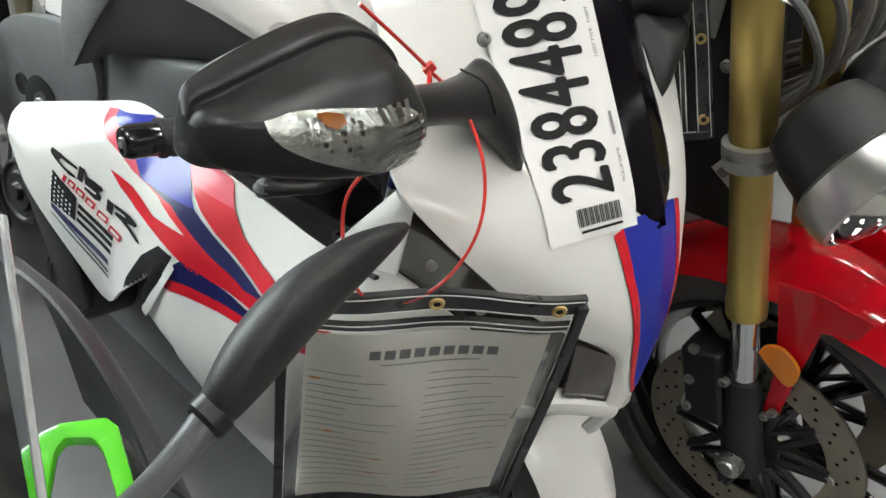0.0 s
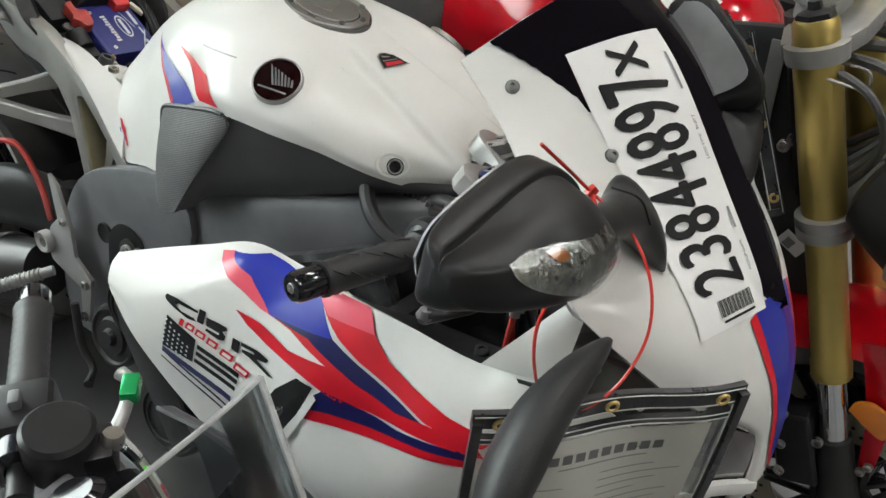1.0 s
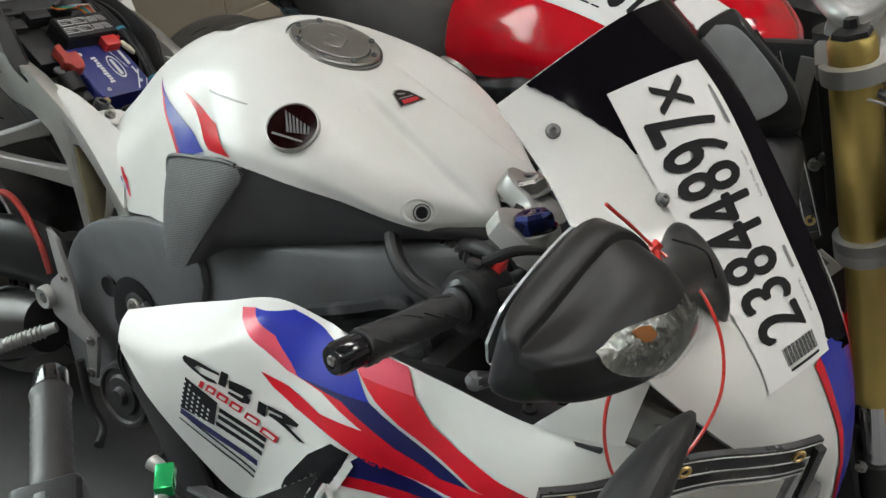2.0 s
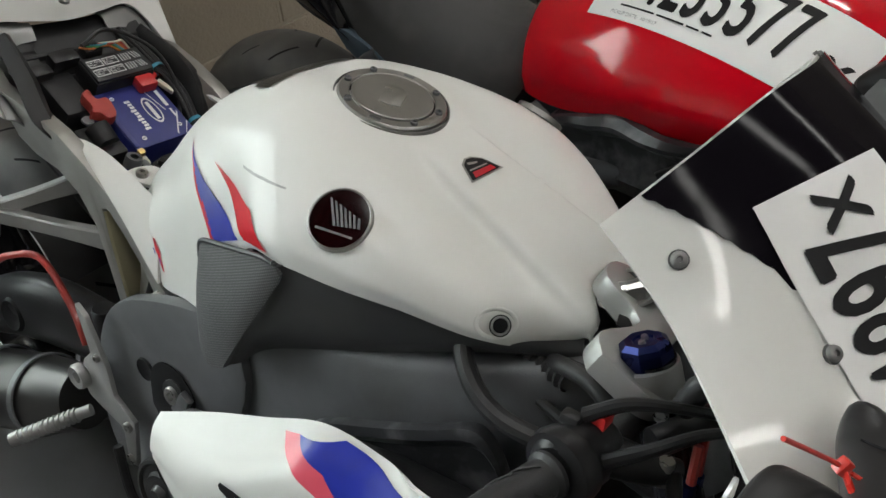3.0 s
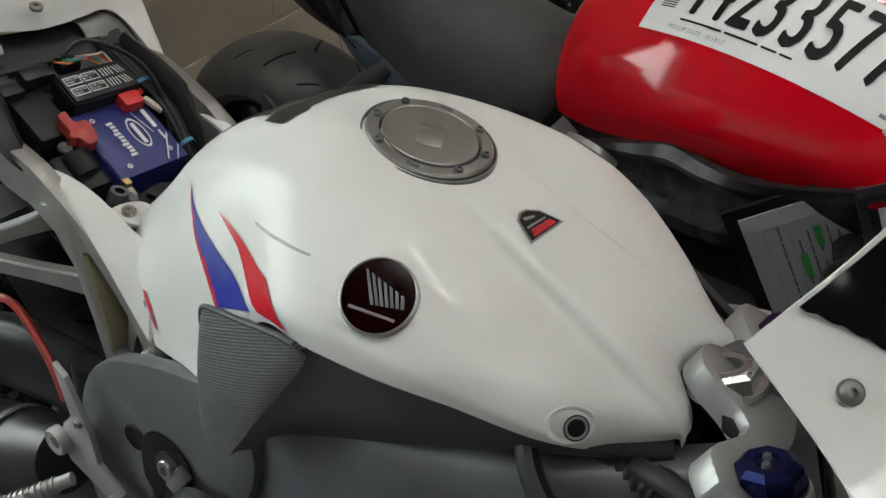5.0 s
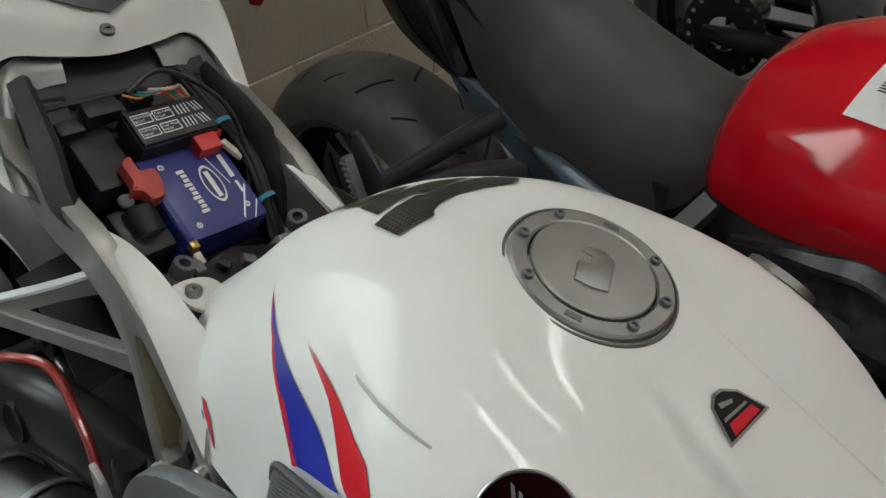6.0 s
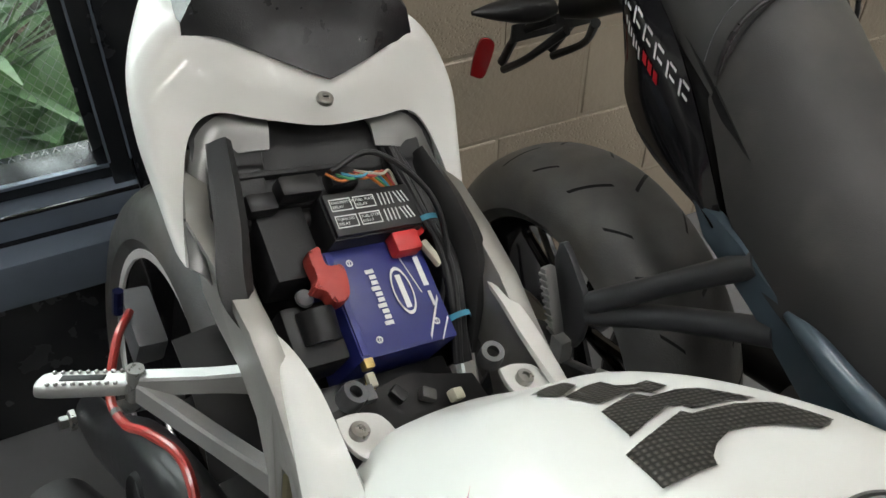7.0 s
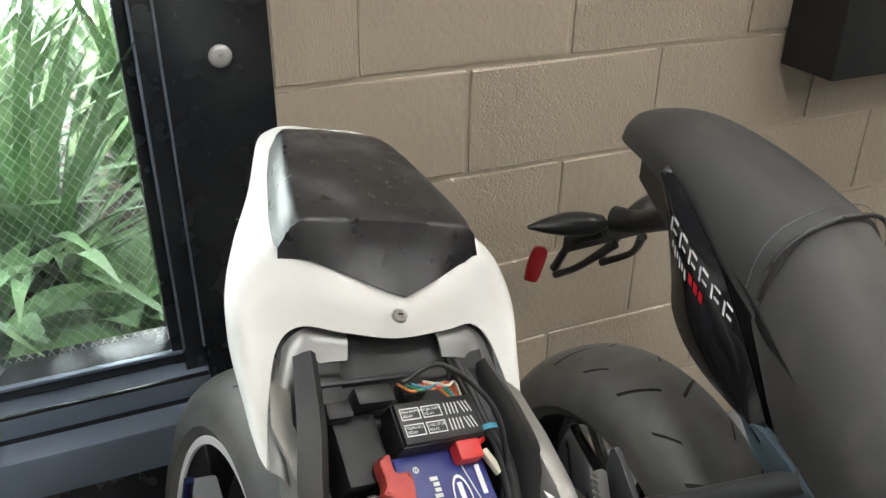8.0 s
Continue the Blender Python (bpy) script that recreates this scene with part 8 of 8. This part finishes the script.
def build_green():
    # leaf-shaped mirror on a stalk
    a, b = Vector((.108, .105, 1.000)), Vector((.080, .278, 1.037))
    d = (b - a).normalized()
    up = Vector((.35, 0, 1))
    up = (up - d * up.dot(d)).normalized()
    nr = d.cross(up)
    secs = []
    for s, w, t in ((0, .010, .010), (.06, .022, .015), (.25, .033, .020), (.5, .036, .020), (.75, .028, .015), (.93, .013, .008), (1.0, .003, .003)):
        q = a + d * (.180 * s) - nr * (.012 * math.sin(math.pi * s))
        secs.append([q + up * (w * math.cos(t2)) + nr * (t * math.sin(t2)) for t2 in [i * math.tau / 14 for i in range(14)]])
    mir = gpart("mirror", loft(secs, 30, 28, True, True), M_MATTE, None, "leaf-shaped matte black mirror")
    st = gpart("mirror_stalk", tube([a + d * .004, a - d * .045 + Vector((0, 0, -.012)), a - d * .10 + Vector((-.015, 0, -.045))], [.011, .0095, .012], 16), M_FRAME, None, "dark metal mirror stalk")
    gpart("stalk_collar", lathe([(.0125, 0), (.0150, .003), (.0150, .012), (.0120, .015)], 20, along(a - d * .008, d)), M_PLASTIC, None)
    # clear screen
    half = [(-.060, .064, 1.057), (-.039, .026, 1.078), (-.022, -.014, 1.096), (-.005, -.057, 1.115), (.006, -.105, 1.126)]
    low = [(.200, -.035, .948), (.214, -.055, .944), (.226, -.075, .941), (.238, -.095, .939), (.244, -.115, .938)]
    top = half + [(x, -.25 - y, z) for x, y, z in half[::-1]]
    bot = low + [(x, -.25 - y, z) for x, y, z in low[::-1]]
    rt, rb = cr(top, 36), cr(bot, 36)
    rows = [[tuple(rt[i] * (1 - s) + rb[i] * s + np.array((.0, 0, .020)) * math.sin(math.pi * s) * math.sin(math.pi * i / 35)) for s in [j / 14 for j in range(15)]] for i in range(36)]
    gpart("windscreen", thicken(skin(rows), .003), M_SCREENCLEAR, None, "clear acrylic windscreen with bright edges")
    inner = [[(x + .012, -.125 + (y + .125) * .86, z - .055) for x, y, z in r] for r in rows]
    gpart("inner_cowl", thicken(skin(inner), .003), M_GLOSSBLACK, None, "glossy black inner cowl under the screen")
    gpart("screen_edge", tube([tuple(p) for p in rt[::3]] + [tuple(rt[-1])], .0020, 8), M_EDGE, None)
    gpart("screen_edge", tube([rows[0][j] for j in range(0, 15, 2)], .0028, 8), M_EDGE, None)
    # lime green cowl frame and the dark side panel with bars for its script
    rim = [(.045, -.010), (.016, .011), (.011, .026), (.012, .039), (.026, .065), (.038, .068), (.072, .059), (.095, .053), (.120, .045), (.118, .034), (.090, .041), (.067, .047), (.047, .051), (.036, .050), (.025, .036), (.029, .028), (.060, .008)]
    gpart("cowl", prism(rim, .012, .003, pose(0, 0, .922)), M_GREEN, None, "lime green cowl rim round the dash")
    gpart("cowl_side", thicken(loft([[(.03, .066, .925), (.03, .074, .88), (.03, .070, .80)], [(.08, .060, .925), (.085, .070, .88), (.09, .066, .78)], [(.16, .03, .915), (.17, .045, .87), (.18, .045, .76)]], 16, 12), .004), M_MATTE, None)
    pan = gpart("side_panel", thicken(loft([[(-.30, .085, .80), (-.29, .105, .78), (-.27, .11, .70), (-.25, .105, .58)], [(-.20, .10, .815), (-.19, .118, .79), (-.17, .12, .70), (-.15, .115, .56)], [(-.08, .10, .805), (-.06, .115, .78), (-.04, .12, .70), (-.03, .115, .55)], [(.0, .09, .775), (.02, .105, .75), (.04, .11, .68), (.05, .105, .54)]], 26, 18), .004), M_DARKGREY, None, "dark grey side panel")
    tree = tree_of(pan)
    for i in range(6):
        x = -.215 + .030 * i
        b2 = lay_on(flat([(x, .772 - .010 * i), (x + .022, .766 - .010 * i), (x + .026, .735 - .010 * i), (x + .004, .741 - .010 * i)], .012), axes((0, .4, 0), (1, 0, 0), (0, 0, 1)), tree, (0, -1, 0))
        gpart("script_bar", b2, M_INK, pan)
    # clip-on bar with grip, switch box, clutch lever
    c, e = Vector((-.215, -.075, .895)), Vector((-.430, .045, .885))
    dd = (e - c).normalized()
    gpart("bar", rod(c, e, .011, 16), M_PLASTIC)
    g = gpart("grip", lathe([(.018, 0)] + [(.0165 + .0014 * (i % 2), .004 + .005 * i) for i in range(22)] + [(.019, .118), (.012, .122)], 22, along(c + dd * .115, dd)), M_GRIP, None, "black ribbed rubber grip")
    gpart("bar_end", lathe([(.0, .028), (.012, .026), (.016, .02), (.016, 0)], 20, along(e - dd * .008, dd)), M_GLOSSBLACK)
    sw = gpart("switch_box", box(.060, .050, .058, .010, axes(c + dd * .085, dd, (0, 0, 1)), 3), M_PLASTIC, None, "black switch box")
    gpart("button", box(.016, .012, .010, .003, axes(c + dd * .085 + Vector((0, 0, .03)), dd, (0, 0, 1))), M_FRAME)
    gpart("clamp_ring", lathe([(.013, 0), (.024, .002), (.024, .022), (.013, .024)], 24, along(c + dd * .030, dd)), M_GLOSSBLACK)
    gpart("reservoir", lathe([(0, .052), (.026, .052), (.030, .048), (.030, .006), (.026, 0), (0, 0)], 28, along((-.235, -.030, .880), (.1, .1, 1))), M_PLASTIC, None, "black fluid reservoir")
    gpart("fork_cap", lathe([(0, .02), (.016, .02), (.024, .014), (.026, -.03)], 24, along((-.17, -.045, .90), (-.3, 0, 1))), M_GLOSSBLACK)
    lv = gpart("clutch_lever", tube([(-.215, .005, .895), (-.238, .034, .897), (-.262, .052, .896), (-.276, .052, .897)], [.007, .006, .006, .007], 12), M_CAST, None, "short silver clutch lever with a green adjuster")
    gpart("adjuster", box(.026, .014, .016, .003, axes((-.248, .047, .903), (-.6, .5, 0), (0, 0, 1))), material("green_anodised", (.02, .42, .13), .25, metal=.6), None, "green adjuster")
    gpart("adjuster_knob", lathe([(0, .012), (.008, .012), (.010, .008), (.010, 0)], 16, along((-.205, .004, .905), (0, .3, 1))), M_STEEL)
    gpart("clutch_cable", tube([(-.225, .012, .890), (-.195, .020, .86), (-.165, .020, .80), (-.16, .01, .70)], [.0075, .0055, .0055, .0055], 10), M_CHROME)
    gpart("lever_perch", box(.040, .030, .026, .006, axes((-.212, -.005, .895), dd, (0, 0, 1))), M_PLASTIC)
    gpart("upper_clamp", box(.07, .20, .024, .006, pose(-.165, -.13, .885, 0, 18, 7)), M_FRAME)
    gpart("dash", box(.06, .16, .09, .012, pose(-.03, -.13, .93, 0, -40, 7)), M_PLASTIC)
    gpart("fork_leg", rod((-.17, -.02, .90), (.16, .0, .30), .026, 18), M_GLOSSBLACK)
    gpart("fork_leg", rod((-.165, -.24, .90), (.17, -.20, .30), .026, 18), M_GLOSSBLACK)
    gpart("steering_head", rod((-.17, -.13, .90), (-.05, -.12, .62), .04, 18), M_FRAME)
    gpart("engine", box(.5, .22, .3, .05, pose(-.42, -.15, .42, 0, 0, 7), 3), M_MATTE)
    gpart("frame_spar", tube([(-.15, -.04, .80), (-.35, .0, .72), (-.60, -.04, .55)], [.035, .04, .035], 14), M_FRAME)


build_green()
gw = Vector((.165, -.10, .30))
wheel("front", green, tuple(GB.inverted() @ gw), .30, .12, .222, None, 5)


# ---------------------------------------------------------------- vinyl pouches and papers
def build_pouch(o, ux, dn, w, h, label, lines, tie=None):
    """A clear vinyl pouch with stitched black edging and a printed sheet in it; o is its upper left corner."""
    ux = Vector(ux).normalized()
    dn = (Vector(dn) - ux * Vector(dn).dot(ux)).normalized()
    n = ux.cross(-dn).normalized()
    m = Matrix(((ux.x, -dn.x, n.x, o[0]), (ux.y, -dn.y, n.y, o[1]), (ux.z, -dn.z, n.z, o[2]), (0, 0, 0, 1)))
    t = thing("document_pouch", m, label, "document pouch")

    def bow(x, y):
        return .010 * math.sin(math.pi * x / w) * math.sin(math.pi * min(1, -y / h)) + .004 * math.sin(9 * x / w + 4 * y / h)

    def sheet(x0, y0, x1, y1, z, nx=18, ny=18):
        return skin([[(x0 + (x1 - x0) * i / nx, y0 + (y1 - y0) * j / ny, z + bow(x0 + (x1 - x0) * i / nx, y0 + (y1 - y0) * j / ny)) for i in range(nx + 1)] for j in range(ny + 1)])

    def plate(x0, y0, x1, y1, z, nm, mat, th=.0, nx=18, ny=8):
        b = sheet(x0, y0, x1, y1, z, nx, ny)
        if th:
            thicken(b, th)
        return part(nm, b, mat, t)
    part("back_sheet", sheet(0, 0, w, -h, -.002), M_POUCH, t)
    e = .007
    plate(.022, -.045, w - .020, -h + .015, 0.0, "paper", M_SHEET)
    front = part("front_sheet", sheet(.003, -.003, w - .003, -h + .003, .0025), M_POUCH, t, "clear vinyl front")
    for nm, a in (("edging", (-.002, .002, w + .002, -.018)), ("edging", (-.002, -.004, e, -h)), ("edging", (w - e, -.004, w + .002, -h)), ("edging", (-.002, -h + e, w + .002, -h - .002)), ("edging", (.004, -.030, w - .004, -.037))):
        ob = plate(*a, .0035, nm, M_VINYL, .006)
    for y in (-.001, -.0165, -.0305, -.0365):
        part("stitching", tube([(x, y, .0042 + bow(x, y)) for x in [w * i / 8 for i in range(9)]], .0006, 5), M_STITCH, t)
    for x in (.0015, .0075, w - .0015, w - .0075):
        part("stitching", tube([(x, -.02 - (h - .03) * i / 8, .0042 + bow(x, -.02 - (h - .03) * i / 8)) for i in range(9)], .0006, 5), M_STITCH, t)
    for x in (.022, w / 2, w - .022):
        part("grommet", lathe([(.0032, .001), (.0040, .0022), (.0062, .0020), (.0070, 0)], 22, pose(x, -.0095, .0045 + bow(x, -.0095))), M_BRASS, t)
    # print on the sheet
    rnd = random.Random(3)
    if lines:
        for i in range(9):
            part("heading_bar", sheet(w * (.30 + .052 * i), -.064, w * (.30 + .052 * i + .038), -.075, .0008, 3, 2), M_GREYINK, t)
        part("heading_bar", sheet(w * .34, -.081, w * .70, -.0828, .0008, 10, 2), M_PALEINK, t)
        y = -.096
        while y > -h + .03:
            for x0, x1 in ((.10, .46), (.52, .90)):
                xe = x0 + (x1 - x0) * rnd.uniform(.35, 1)
                part("print_line", sheet(w * x0, y, w * xe, y - .0014, .0008, 4, 1), M_PALEINK, t)
                if rnd.random() < lines * .7:
                    q = rnd.uniform(x0, x1 - .05)
                    part("highlight", sheet(w * q, y + .0008, w * (q + .035), y - .0022, .0012, 3, 1), M_ORANGEINK, t)
            y -= .0105
    return t, m


POUCH_O = (.003, .222, .932)
pouch, PM = build_pouch(POUCH_O, (.144, .209, -.016), (.03, -.02, -1), .254, .335, "clear document pouch with black stitched edging, tied to a mirror", .3)
pouch2, PM2 = build_pouch((-.120, .923, .997), (.56, -.26, -.79), (-.8, -.5, -.4), .245, .19, "second clear document pouch hanging by the red bike's fork", .0)
tie = thing("zip_tie", WB, "long red plastic zip tie looped round the mirror stalk", "zip tie")
part("strap", tube([(1.165, -.352, 1.088), (1.180, -.318, 1.062), (1.193, -.291, 1.040), (1.225, -.278, 1.020), (1.258, -.278, .985), (1.275, -.285, .940), (1.272, -.300, .895), (1.258, -.322, .868), (1.240, -.345, .862)], .0015, 8), M_ZIP, tie)
part("strap", tube([(1.235, -.350, .862), (1.225, -.365, .885), (1.214, -.375, .925), (1.212, -.378, .965), (1.218, -.360, .995)], .0015, 8), M_ZIP, tie)
part("head", box(.007, .010, .007, .0015, axes((1.193, -.291, 1.041), (.4, .5, -.5), (0, 0, 1))), M_ZIP, tie)
part("tail", tube([(1.193, -.291, 1.041), (1.205, -.300, 1.030), (1.212, -.305, 1.022)], .0020, 6), M_ZIP, tie)

# clipboard sheet lying between the two bikes, and the pouch on the red bike's bar
clip = thing("inspection_sheet", axes((-.3795, .8404, .8147), (.71, .55, .44), (-.38, -.23, .90)), "printed inspection sheet on a dark clipboard beside the red tank", "paper")
part("clipboard", prism([(-.010, -.23), (.25, -.23), (.25, .010), (-.010, .010)], .005, .001, pose(0, 0, -.007)), M_PLASTIC, clip)
part("paper", box(.215, .200, .001, 0, pose(.1125, -.104, .0)), M_FORM, clip)
for x0, x1, y0, y1 in ((.026, .200, -.0285, -.0280), (.026, .0265, -.190, -.0285), (.0515, .052, -.190, -.0285)):
    part("print_line", box(x1 - x0, y1 - y0, .0004, 0, pose((x0 + x1) / 2, (y0 + y1) / 2, .0008)), M_PALEINK, clip)
rnd = random.Random(12)
for i, x in enumerate((.0412, .0590, .0700, .0798, .0905, .1005, .1110, .1210, .1320, .1420, .1530, .1640, .1750, .1860)):
    y = -.030 if i == 0 else -.046 - .010 * (i % 2)
    while y > -.180:
        w = rnd.uniform(.010, .034)
        part("print_line", box(.0021, w, .0004, 0, pose(x, y - w / 2, .0008)), M_GREYINK, clip)
        y -= w + (.003 if i % 2 == 0 else rnd.uniform(.012, .024))
for x, y, w in ((.0798, -.058, .030), (.0595, -.098, .040), (.1210, -.070, .028), (.1530, -.110, .030)):
    part("highlight", box(.0065, w, .0004, 0, pose(x, y, .0014)), M_GREENINK, clip)

# ---------------------------------------------------------------- wall blocks last
build_blocks(WALL)
